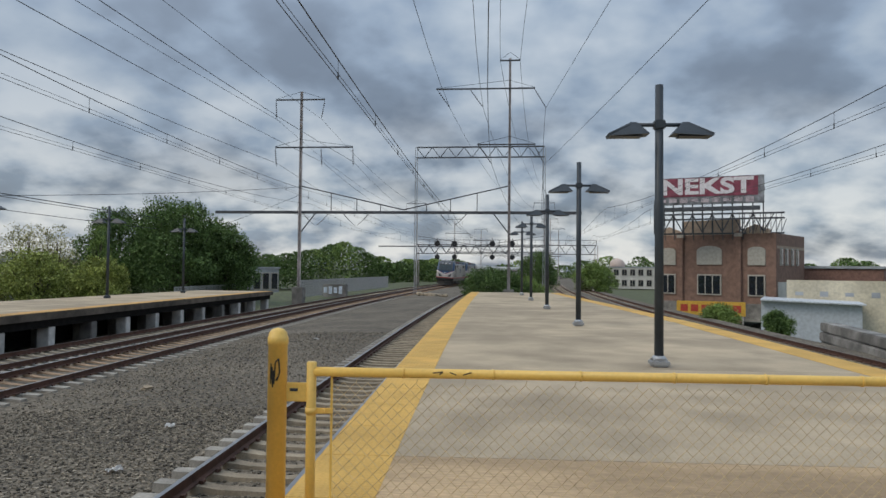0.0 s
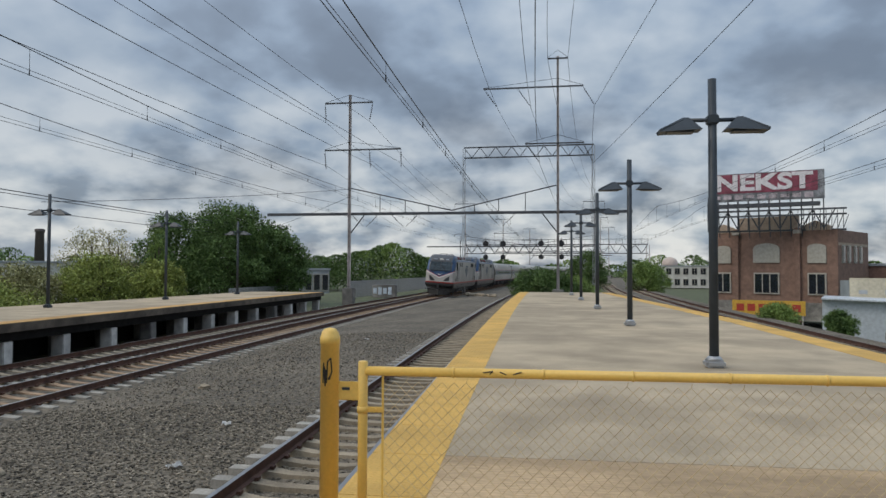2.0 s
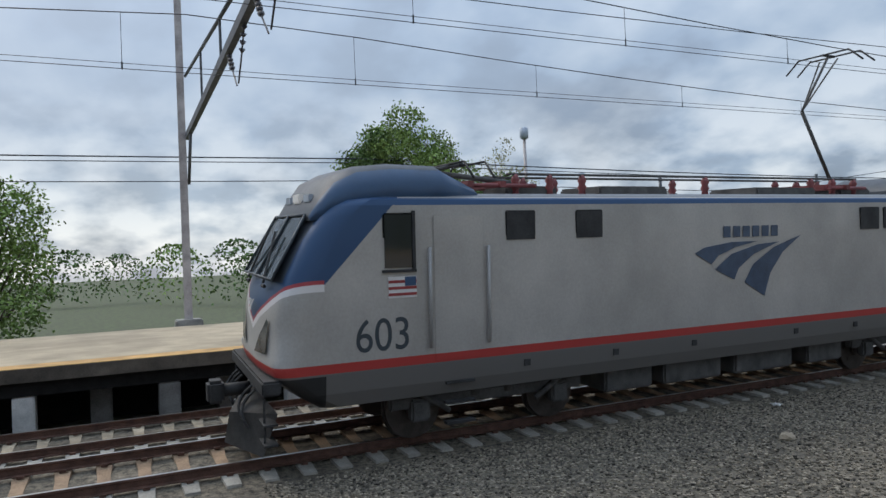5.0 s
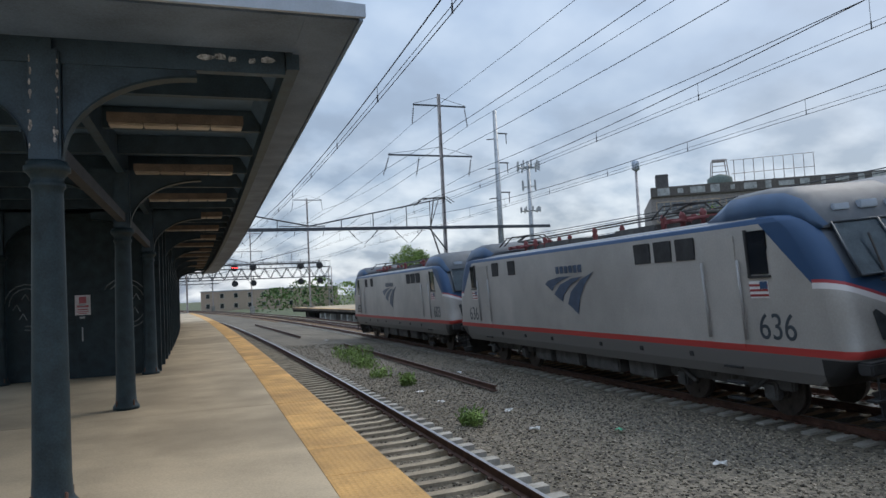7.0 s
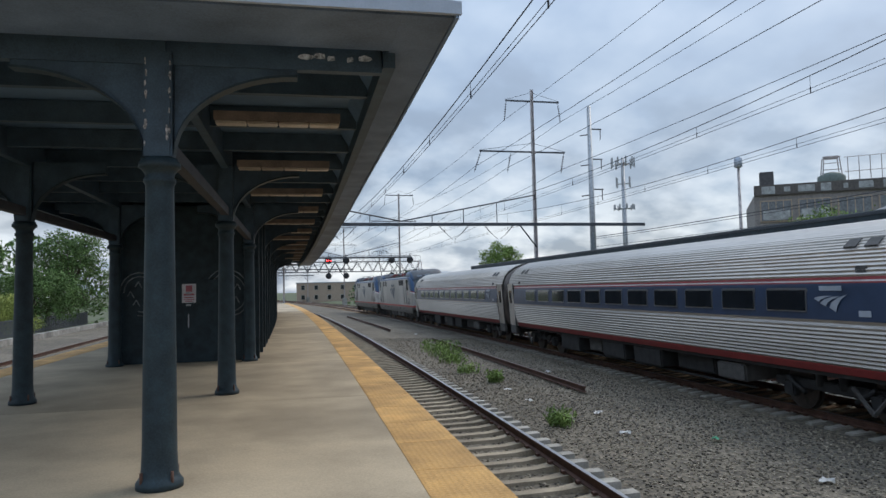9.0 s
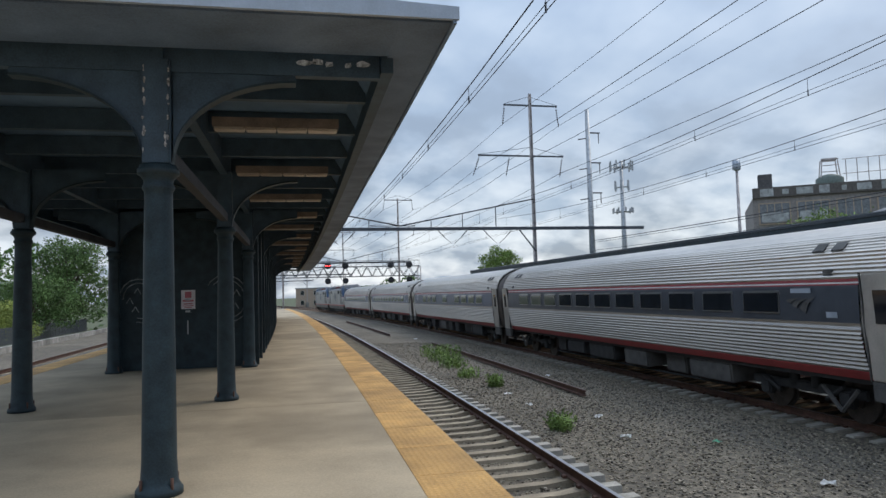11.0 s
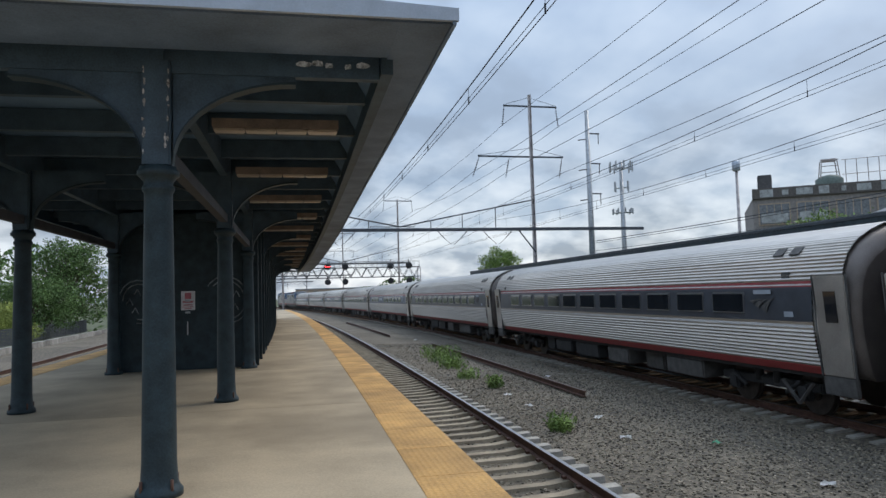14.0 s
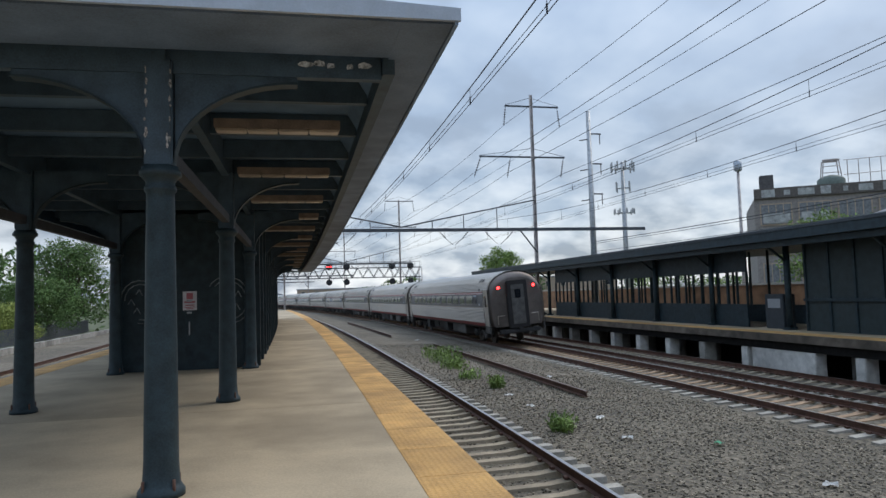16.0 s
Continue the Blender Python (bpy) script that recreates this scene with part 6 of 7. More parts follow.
def tree(x, y, ground, top, width, material, label, seed, leaves=5000, size=0.16, trunk=True, cat="tree", name="tree", gap=0.0):
    rng = np.random.default_rng(seed)
    h = top - ground
    th = thing(name, pose(x, y, ground), label, cat)
    low = 0.12 * h if trunk else 0.02 * h
    lobes = []
    k = 21
    for i in range(k):
        f = (i + 0.5) / k
        z = low + (h - low) * (0.18 + 0.68 * f)
        w = width / 2 * math.sin(math.pi * min(1.0, 0.25 + 0.64 * f)) * (0.55 + 0.35 * rng.uniform())
        an = i * 2.4 + rng.uniform(-0.4, 0.4)
        rr = width * rng.uniform(0.10, 0.19)
        lobes.append(((w * math.cos(an), w * math.sin(an), z), rr))
    lobes.append(((0, 0, low + (h - low) * 0.5), width * 0.30))
    lobes.append(((0.08 * width, 0, h - width * 0.12), width * 0.12))
    lobes.append(((-0.16 * width, 0.05 * width, h - width * 0.2), width * 0.12))
    if trunk:
        bm = nb()
        r0 = 0.018 * h + 0.06
        pts = [Vector((0, 0, -0.3)), Vector((0.02 * h, 0.01 * h, h * 0.22)), Vector((-0.01 * h, 0.02 * h, h * 0.5)), Vector((0.02 * h, 0, h * 0.8))]
        for i in range(3):
            tube(bm, pts[i], pts[i + 1], r0 * (1 - 0.28 * i), r0 * (1 - 0.28 * (i + 1)), seg=9)
        part("trunk", bm, BARK, th)
        for i in range(0, k, 1):
            c, r = lobes[i]
            bm = nb()
            st = pts[1] + (pts[2] - pts[1]) * (i / k)
            mid = (st + Vector(c)) / 2 + Vector((0, 0, -0.04 * h))
            tube(bm, st, mid, r0 * 0.4, r0 * 0.25, seg=6)
            tube(bm, mid, Vector(c) + Vector((0, 0, r * 0.4)), r0 * 0.25, 0.015, seg=6)
            part("limb", bm, BARK, th)
    leaf_crown(rng, lobes, leaves, size, "crown", material, th)
    return th


tree(-28.4, 68.5, -3.6, 8.7, 13.5, LEAF_D, "large dense dark green tree behind the far platform", 1, 15000, 0.22)
tree(-24.9, 70.5, -3.6, 6.6, 8.0, LEAF_D, "rounded dark green tree", 2, 7000, 0.22)
tree(-34.2, 67.0, -3.6, 7.8, 9.0, LEAF_D, "dark green tree beside a taller one", 3, 8000, 0.2)
tree(-35.1, 54.6, -3.2, 5.4, 6.5, LEAF_P, "thin pale yellow tree with open twigs", 4, 2200, 0.13)
tree(-31.8, 53.0, -3.2, 5.2, 4.6, LEAF_P, "sparse pale tree with bare twigs", 5, 1500, 0.12)
tree(-36.5, 49.0, -3.2, 2.0, 7.0, LEAF_P, "tangled pale green roadside tree", 6, 5000, 0.17)
tree(-31.5, 50.5, -3.0, 3.0, 7.0, LEAF_Y, "tangled yellow-green bushy tree", 7, 5000, 0.17)
tree(-26.8, 51.0, -2.2, 2.6, 4.6, LEAF_Y, "yellow-green bushy tree by the far platform", 8, 4500, 0.15)
tree(-29.3, 55.0, -2.2, 5.2, 2.4, LEAF_M, "slim green tree with a pointed top", 9, 1600, 0.14)
tree(-31.8, 13.0, -3.2, 10.2, 9.0, LEAF_M, "tall feathery green tree behind the far platform", 10, 11000, 0.16)
tree(-31.0, 11.3, -3.0, 8.6, 6.2, LEAF_D, "dark green leafy tree", 11, 7000, 0.16)
tree(-32.8, 15.6, -3.2, 8.6, 7.5, LEAF_M, "feathery green tree among others", 41, 7000, 0.15)
tree(-29.4, 10.9, -2.2, 2.4, 5.0, LEAF_Y, "bright green undergrowth behind the platform", 42, 4500, 0.13, False, "bush", "bush")
tree(-29.6, 15.8, -2.2, 2.6, 5.5, LEAF_M, "green undergrowth behind the platform", 43, 4500, 0.13, False, "bush", "bush")
tree(-30.0, 20.5, -2.2, 2.2, 5.5, LEAF_Y, "bright green undergrowth behind the platform", 44, 4500, 0.13, False, "bush", "bush")
tree(-29.7, 17.6, -2.6, 6.4, 6.4, LEAF_D, "dark dense tree overhanging the fence", 12, 8000, 0.15)
tree(-34.1, 20.6, -3.2, 9.2, 4.6, LEAF_P, "thin pale tree with bare branches", 13, 1600, 0.12)
tree(-30.2, 12.5, -2.2, 1.8, 6.5, LEAF_Y, "bright green undergrowth behind the platform", 14, 5000, 0.13, False, "bush", "bush")
tree(-31.5, 25.0, -2.6, 2.4, 6.0, LEAF_Y, "yellow-green undergrowth behind the platform", 15, 4000, 0.13, False, "bush", "bush")
tree(-33.1, 29.9, -3.0, 4.6, 5.2, LEAF_M, "green bushy tree with bare top twigs", 16, 4500, 0.15)
tree(-33.8, 35.4, -3.0, 5.2, 4.8, LEAF_D, "dark green tree behind the lamp", 17, 4500, 0.16)
tree(-33.6, 41.0, -3.0, 0.9, 8.0, LEAF_Y, "yellow-green scrub along the platform", 18, 5500, 0.15, False, "bush", "bush")
for i, (s, u, top, w) in enumerate(((-6, -33, 7, 8), (-22, -35, 8, 9), (-40, -34, 7, 9))):
    p = P(s, u)
    tree(p.x, p.y, -3.2, top, w, LEAF_M, "green tree behind the far platform canopy", 30 + i, 4500, 0.18)
tree(21.6, 118, -3.6, 3.4, 8, LEAF_M, "rounded green tree by the white building", 20, 3500, 0.25)
tree(11.5, 112, -2.4, 5.0, 7, LEAF_D, "dark tree beyond the platform end", 21, 4000, 0.22)
tree(3.2, 67, -1.8, 2.0, 6.5, LEAF_D, "dark scrub at the platform end", 22, 6500, 0.15, False, "bush", "bush")
tree(6.4, 70, -1.8, 1.2, 4.5, LEAF_M, "low green scrub at the platform end", 23, 3000, 0.14, False, "bush", "bush")
tree(19.6, 52.6, -3.2, -0.5, 3.2, LEAF_M, "green bush on the bank below the building", 24, 3800, 0.13, False, "bush", "bush")
tree(23.2, 51.0, -3.2, -0.9, 2.2, LEAF_D, "small round bush on the bank", 25, 2400, 0.13, False, "bush", "bush")
tree(-31.2, -115.7, -3.6, 9.8, 9.5, LEAF_M, "rounded green tree behind the train", 26, 6000, 0.26)
tree(29, -89, -2.8, 10.0, 11.5, LEAF_D, "dark tree beyond the back track", 27, 7000, 0.22)
tree(28.6, -77, -2.6, 4.9, 8, LEAF_D, "green tree beyond the back track", 28, 6000, 0.18)
tree(28.8, -70, -2.2, 2.4, 6, LEAF_Y, "yellow-green bush beyond the back track", 29, 4500, 0.15, False, "bush", "bush")
tree(37, -78, -2.8, 11.0, 13, LEAF_D, "tall dark tree beyond the fence", 40, 6000, 0.24)


def woods():
    rng = np.random.default_rng(5)
    spots = []

    def clump(x, y, top, w, n, size):
        n *= 3
        a, r, zz = rng.uniform(0, 6.28, n), w / 2 * np.sqrt(rng.uniform(size=n)), rng.uniform(size=n) ** 0.6
        rnd = np.sqrt(np.maximum(0.05, 1 - zz ** 3))
        at = np.stack([x + r * np.cos(a) * rnd, y + r * np.sin(a) * rnd, -4 + (top + 4) * zz], axis=1)
        spots.append((at, size * 0.75))
    for i in range(46):
        f = i / 45
        x, y = -95 + 92 * f, 165 + 55 * f + rng.uniform(-8, 8)
        clump(x, y, 4.3 + 4.4 * math.exp(-((f - 0.65) / 0.06) ** 2) + 2.6 * math.exp(-((f - 0.55) / 0.07) ** 2) + rng.uniform(-0.8, 1.0), 12, 380, 0.45)
    for i in range(30):
        clump(-160 + rng.uniform(-30, 30), -60 + 10 * i, 7 + rng.uniform(-2, 3), 16, 160, 0.6)
    for i in range(22):
        clump(15 + 9 * i, 330 + rng.uniform(-20, 20), 6 + rng.uniform(-2, 3), 18, 160, 0.8)
    for i in range(16):
        clump(60 + 4 * i, 112 + 2 * i, 3.4 + rng.uniform(-1, 1.5), 8, 160, 0.35)
    for i in range(24):
        clump(-16 - 8 * i, -215 - rng.uniform(-20, 20), 6 + rng.uniform(-2, 2), 14, 160, 0.6)
    for i in range(18):
        clump(30 + 7 * i, -95 - 4 * i, 8 + rng.uniform(-2, 2), 12, 200, 0.5)
    for k, m in enumerate((LEAF_D, LEAF_M)):
        some = [q for n, q in enumerate(spots) if (n % 4 == 1) == bool(k)]
        me = leaf_mesh("distant_woods", np.concatenate([a for a, _ in some]), np.repeat([z for _, z in some], [len(a) for a, _ in some]), rng)
        me.materials.append(m)
        tagged(new("distant_woods", me), ("distant dark green belt of trees", "distant lighter green trees")[k], "woods", kind="stuff")



woods()


def weeds(s, u, r, h, n, seed, material=LEAF_M):
    rng = np.random.default_rng(seed)
    p = P(s, u, bed_z(u) if u < 9 else -1.64)
    vs, fs = [], []
    for i in range(n):
        a, d = rng.uniform(0, 6.28), r * math.sqrt(rng.uniform())
        b = np.array([d * math.cos(a), d * math.sin(a), 0])
        top = b + np.array([rng.normal() * 0.09, rng.normal() * 0.09, h * rng.uniform(0.4, 1.0)])
        w = np.array([rng.normal(), rng.normal(), 0])
        w = w / np.linalg.norm(w) * 0.008
        k = len(vs)
        vs += [tuple(b - w), tuple(b + w), tuple(top)]
        fs.append((k, k + 1, k + 2))
        for j in range(4):
            c = b + (top - b) * rng.uniform(0.25, 1)
            e1, e2 = rng.normal(size=3) * 0.028, rng.normal(size=3) * 0.02
            k = len(vs)
            vs += [tuple(c - e1), tuple(c + e2), tuple(c + e1), tuple(c - e2)]
            fs.append((k, k + 1, k + 2, k + 3))
    me = bpy.data.meshes.new("weed_clump")
    me.from_pydata(vs, [], fs)
    me.materials.append(material)
    ob = new("weed_clump", me)
    ob.matrix_basis = Matrix.Translation(p)
    tagged(ob, "green weeds growing through the ballast", "weeds", "ballast weeds")


for i, (s, u, r, h, n) in enumerate(((-15.3, -3.9, 0.28, 0.42, 130), (-22.7, -4.55, 0.25, 0.45, 110), (-29.1, -4.6, 0.6, 0.55, 130), (-32.0, -4.9, 0.8, 0.8, 170), (-34.5, -5.0, 0.7, 0.7, 120), (-25.4, -4.3, 0.4, 0.45, 90), (-5.4, 7.4, 0.2, 0.2, 40), (-37.0, 20.6, 0.7, 1.9, 120), (-39.0, 20.9, 0.7, 2.3, 120))):
    weeds(s, u, r, h, n, 60 + i, LEAF_P if i > 6 else LEAF_M)


# ---------------------------------------------------------------- litter, old rail, rubble
def old_rail():
    th = thing("old_rail", Matrix.Identity(4), "rusty length of old rail lying on the ballast", "rail")
    for k, (s0, s1, u0) in enumerate(((-41.5, -19.6, -6.35), (-82.0, -52.0, -5.4))):
        rail("rail", u0, -1.20, s0, s1, RAILDULL, th)


old_rail()


def litter(s, u, kind, seed):
    rng = random.Random(seed)
    p = P(s, u, bed_z(u) + 0.03)
    bm = nb()
    if kind == "rock":
        bmesh.ops.create_icosphere(bm, subdivisions=2, radius=0.16)
        for v in bm.verts:
            v.co *= rng.uniform(0.75, 1.2)
            v.co.z *= 0.55
        ob = link("rock", bm, TIE, smooth=False)
        tagged(ob, "pale broken stone on the ballast", "rock")
    else:
        n = 5
        g = [[bm.verts.new((0.055 * i, 0.04 * j, rng.uniform(0, 0.07))) for j in range(n)] for i in range(n)]
        for i in range(n - 1):
            for j in range(n - 1):
                bm.faces.new((g[i][j], g[i + 1][j], g[i + 1][j + 1], g[i][j + 1]))
        bmesh.ops.solidify(bm, geom=bm.faces[:], thickness=0.004)
        c = {"paper": (0.75, 0.74, 0.72), "green": (0.10, 0.42, 0.24)}[kind]
        ob = link("litter", bm, mat("litter_" + kind, c, 0.6, var=0.1))
        tagged(ob, "crumpled %s litter on the ballast" % ("white paper" if kind == "paper" else "green plastic"), "litter")
    ob.matrix_basis = pose(p.x, p.y, p.z, 0, 0, rng.uniform(0, 360))


for i, (s, u, k) in enumerate(((-13.2, -6.33, "green"), (-14.05, -4.7, "paper"), (-10.0, -6.3, "paper"), (-20.8, -4.45, "paper"), (-18.7, -4.35, "paper"), (-16.5, -5.3, "paper"), (-25.0, -7.4, "paper"),
                               (9.5, -6.6, "rock"), (10.2, -4.0, "paper"), (12.9, -4.4, "paper"), (11.9, -9.0, "paper"), (22.0, -5.0, "paper"), (30.0, -6.0, "paper"), (-38.0, -7.0, "paper"), (17.5, -7.2, "rock"), (-48.0, -6.6, "paper"))):
    litter(s, u, k, i)


def rubble():
    rng = random.Random(3)
    for i in range(26):
        f = i / 25
        p = P(86.5 - 6 * f + rng.uniform(-1, 1), -8.6 + 4.4 * f + rng.uniform(-0.5, 0.5), -1.3)
        bm = nb()
        bmesh.ops.create_icosphere(bm, subdivisions=1, radius=rng.uniform(0.16, 0.42))
        for v in bm.verts:
            v.co *= rng.uniform(0.7, 1.25)
            v.co.z *= 0.7
        ob = link("rock", bm, TIE)
        ob.matrix_basis = Matrix.Translation(p)
        tagged(ob, "pale broken concrete in a rubble heap", "rock", "rubble heap")


rubble()


# ---------------------------------------------------------------- buildings
def wall_with_windows(th, w, h, y, wins, material, glass=GLASS, trim=LIME, z0=0.0):
    """A front w wide and h high in the plane y; windows (x, z, width, height, arched) are set back in trim."""
    for x, z, ww, hh, arch in wins:
        bm = nb()
        box(bm, (x, y - 0.06, z), (ww + 0.3, 0.16, hh + 0.3), bevel=0.02)
        if arch:
            lathe_pts = [(x + (ww + 0.3) / 2 * math.cos(a * math.pi / 10), z + hh / 2 + 0.15 + (ww + 0.3) * 0.22 * math.sin(a * math.pi / 10)) for a in range(11)]
            extrude(bm, lathe_pts, y - 0.14, y + 0.02)
        win = part("window", bm, trim, th)
        if arch == 2:
            continue
        bm = nb()
        box(bm, (x, y - 0.115, z), (ww, 0.1, hh))
        part("pane", bm, glass, win)
        n = max(1, round(ww / 0.8))
        for i in range(1, n):
            bm = nb()
            box(bm, (x - ww / 2 + ww * i / n, y - 0.17, z), (0.09, 0.08, hh))
            part("mullion", bm, trim, win)


def brick_building():
    th = thing("brick_building", pose(32.75, 73.6, -3.4, 0, 0, -40), "red-brown brick building with arched bricked windows and stone trim", "building")
    W, D, H = 13.4, 10.0, 9.35
    bm = nb()
    box(bm, (-W / 2, D / 2, H / 2), (W, D, H), bevel=0.03)
    part("wall", bm, BRICK, th)
    bm = nb()
    box(bm, (-7.0, 0.4, H + 0.75), (6.3, 0.8, 1.7), bevel=0.05)
    part("parapet", bm, BRICKPALE, th, "weathered pale stone parapet")
    for x in (-11.7, -2.1):
        bm = nb()
        extrude(bm, [(x - 1.4, H), (x + 1.4, H), (x + 1.4, H + 0.4), (x, H + 1.0), (x - 1.4, H + 0.4)], -0.05, 0.6)
        part("gable", bm, BRICKPALE, th)
    for x in (-10.2, -3.75):
        bm = nb()
        box(bm, (x, -0.15, 4.7), (0.55, 0.4, 9.9), bevel=0.03)
        part("pilaster", bm, BRICK, th)
        bm = nb()
        box(bm, (x, -0.2, H - 0.1), (0.8, 0.5, 0.4), bevel=0.05)
        part("capital", bm, LIME, th)
    bm = nb()
    box(bm, (-W / 2, -0.12, 0.9), (W + 0.1, 0.3, 1.9), bevel=0.03)
    part("plinth", bm, CONC_OLD, th)
    fill = mat("bricked_panel", (0.40, 0.38, 0.33), 0.85, var=0.12)
    wall_with_windows(th, W, H, 0, [(-7.0, 6.75, 2.5, 1.2, 2), (-1.95, 6.75, 1.5, 1.3, 2), (-11.75, 6.75, 1.5, 1.3, 2)], BRICK, trim=fill)
    wall_with_windows(th, W, H, 0, [(-7.0, 3.8, 2.4, 2.0, 0), (-1.95, 3.8, 1.5, 2.0, 0), (-11.75, 3.8, 1.5, 2.0, 0)], BRICK)
    # side windows
    for y in (1.6, 3.4, 5.4, 7.2):
        bm = nb()
        box(bm, (0.04, y, 6.9), (0.12, 0.9, 1.9), bevel=0.02)
        w = part("window", bm, LIME, th)
        bm = nb()
        box(bm, (0.09, y, 6.9), (0.1, 0.65, 1.6))
        part("pane", bm, GLASS, w)
    bm = nb()
    box(bm, (0.03, D / 2, 7.9), (0.03, D - 0.3, 0.3))
    part("band", bm, BRICKPALE, th)
    bm = nb()
    box(bm, (0.05, D / 2 + 0.2, 2.6), (0.06, D - 0.4, 3.2))
    part("lower_render", bm, WHITEW, th, "pale rendered lower side wall")
    for x, y in ((-11, 6), (-3.5, 7.5)):
        bm = nb()
        box(bm, (x, y, H + 0.5), (0.8, 0.8, 1.0), bevel=0.05)
        part("roof_unit", bm, GREYW, th)
    # roof billboard on a lattice frame
    b = thing("billboard", pose(26.3, 75.5, 5.1, 0, 0, -22), "roof billboard painted with white graffiti letters on red", "billboard")
    bm = nb()
    box(bm, (0.15, 0, 5.47), (10.9, 0.3, 2.95), bevel=0.03)
    pn = part("panel", bm, mat("weathered_board", (0.30, 0.31, 0.33), 0.8, var=0.5, scale=1.2, stain=0.4), b)
    bm = nb()
    box(bm, (-0.1, -0.17, 5.85), (10.2, 0.04, 2.0))
    part("red_field", bm, mat("graffiti_red", (0.24, 0.055, 0.085), 0.7, var=0.3, scale=1.5), pn)
    bm = nb()
    for i in range(9):
        box(bm, (-4.6 + 1.1 * i, -0.17, 4.42 + 0.04 * (i % 2)), (0.8, 0.03, 0.35 + 0.1 * (i % 3)), rz=0)
    part("faded_patch", bm, mat("faded_pink", (0.42, 0.36, 0.38), 0.8, var=0.4, scale=2), pn)
    me = text_mesh("NEKST", 2.3, 0.02, 0.085)
    for v in me.vertices:
        v.co.x *= 1.12
    xs = [v.co.x for v in me.vertices]
    k = 9.0 / (max(xs) - min(xs))
    for v in me.vertices:
        v.co.x, v.co.y = v.co.x * k, v.co.y * 1.0
        v.co.x += 0.10 * math.copysign(1, v.co.x)
    me.materials.append(mat("graffiti_white", (0.72, 0.68, 0.70), 0.7, var=0.12))
    o = new("graffiti_letters", me)
    o.parent = pn
    o.matrix_basis = pose(-0.1, -0.2, 5.85, 90, 0, 0)
    bm = nb()
    box(bm, (0, 0.1, 3.5), (10.4, 0.8, 0.4))
    part("catwalk", bm, BEAM, b)
    bm = nb()
    for i in range(12):
        x0, x1 = -5.5 + i, -4.5 + i
        tube(bm, (x0, 0, 1.0 if i % 2 else 2.9), (x1, 0, 2.9 if i % 2 else 1.0), 0.06, seg=4)
        tube(bm, (x0, 1.6, 0.2), (x0, 0.2, 4.5), 0.05, seg=4)
        tube(bm, (x0, 0, 0.8), (x0, 0, 4.1), 0.06, seg=4)
    part("lattice", bm, BEAM, b)
    bm = nb()
    for z in (2.9, 2.35):
        box(bm, (1.0, -0.4, z), (13.0, 0.15, 0.18))
    box(bm, (1.0, 1.6, 0.9), (13.0, 0.15, 0.18))
    for i in range(9):
        tube(bm, (3.2 + 0.5 * i, 1.5 if i % 2 else -0.4, 0.9), (3.7 + 0.5 * i, -0.4 if i % 2 else 1.5, 2.4), 0.04, seg=4)
        tube(bm, (3.2 + 0.5 * i, -0.4, 0.8), (3.2 + 0.5 * i, -0.4, 2.9), 0.03, seg=4)
    part("support_frame", bm, BEAM, b)


brick_building()


def yellow_banner():
    p = thing("shop_banner", pose(25.0, 70.6, -2.6, 0, 0, -25), "yellow shop banner with red unreadable lettering", "banner")
    bm = nb()
    box(bm, (0, 0, 0.75), (6.5, 0.12, 1.4), bevel=0.02)
    part("board", bm, mat("banner_yellow", (0.62, 0.36, 0.05), 0.7, var=0.15), p)
    red = mat("banner_red", (0.42, 0.05, 0.03), 0.7)
    for i in range(6):
        bm = nb()
        box(bm, (-2.5 + i, -0.07, 0.75), (0.7, 0.03, 0.7), bevel=0.01)
        part("lettering_bar", bm, red, p)
    for x in (-3, 3):
        bm = nb()
        tube(bm, (x, 0.1, -2), (x, 0.1, 0.9), 0.08, seg=6)
        part("post", bm, POLE, p)


yellow_banner()


def block(name, m, W, D, H, material, label, rows, cols, flat=True, win=(1.1, 1.4)):
    th = thing(name, m, label, "building")
    bm = nb()
    box(bm, (0, D / 2, H / 2), (W, D, H), bevel=0.05)
    part("wall", bm, material, th)
    bm = nb()
    box(bm, (0, D / 2, H + 0.15), (W + 0.4, D + 0.4, 0.3), bevel=0.04)
    part("roof", bm, GREYW, th)
    wins = [(-W / 2 + W * (c + 0.5) / cols, H * (r + 0.55) / rows, win[0], win[1], 0) for r in range(rows) for c in range(cols)]
    wall_with_windows(th, W, H, 0, wins, material)
    return th


# low white building with a dome
dm = block("white_hall", pose(54, 235, -4, 0, 0, -12), 24, 12, 7.1, WHITEW, "long white hall with rows of windows and a pale dome", 2, 9, win=(1.5, 1.9))
bm = nb()
lathe(bm, [(2.6, 7.3), (2.6, 8.0), (2.45, 8.8), (2.0, 9.5), (1.2, 10.0), (0.3, 10.3)], 18, (-5, 5, 0))
part("dome", bm, mat("pale_dome", (0.50, 0.40, 0.34), 0.6), dm)
block("shop_row", pose(41.6, 80, -3.8, 0, 0, -32), 10, 9, 6.1, mat("red_brick_low", (0.21, 0.115, 0.09), 0.85), "low red brick row with pale ground floor", 1, 4)
wl = thing("pale_yard_wall", pose(35.6, 67.0, -3.8, 0, 0, -30), "long pale yellow yard wall with graffiti bars", "wall")
bm = nb()
box(bm, (0, 0, 2.45), (8.6, 0.3, 4.9), bevel=0.03)
part("wall", bm, mat("cream_wall", (0.62, 0.56, 0.42), 0.8, var=0.12, stain=0.2), wl)
for i in range(4):
    bm = nb()
    box(bm, (-3.2 + 2.1 * i, -0.17, 3.6), (0.7, 0.03, 0.35 + 0.15 * (i % 2)), bevel=0.01)
    part("graffiti_bar", bm, GREYW, wl)
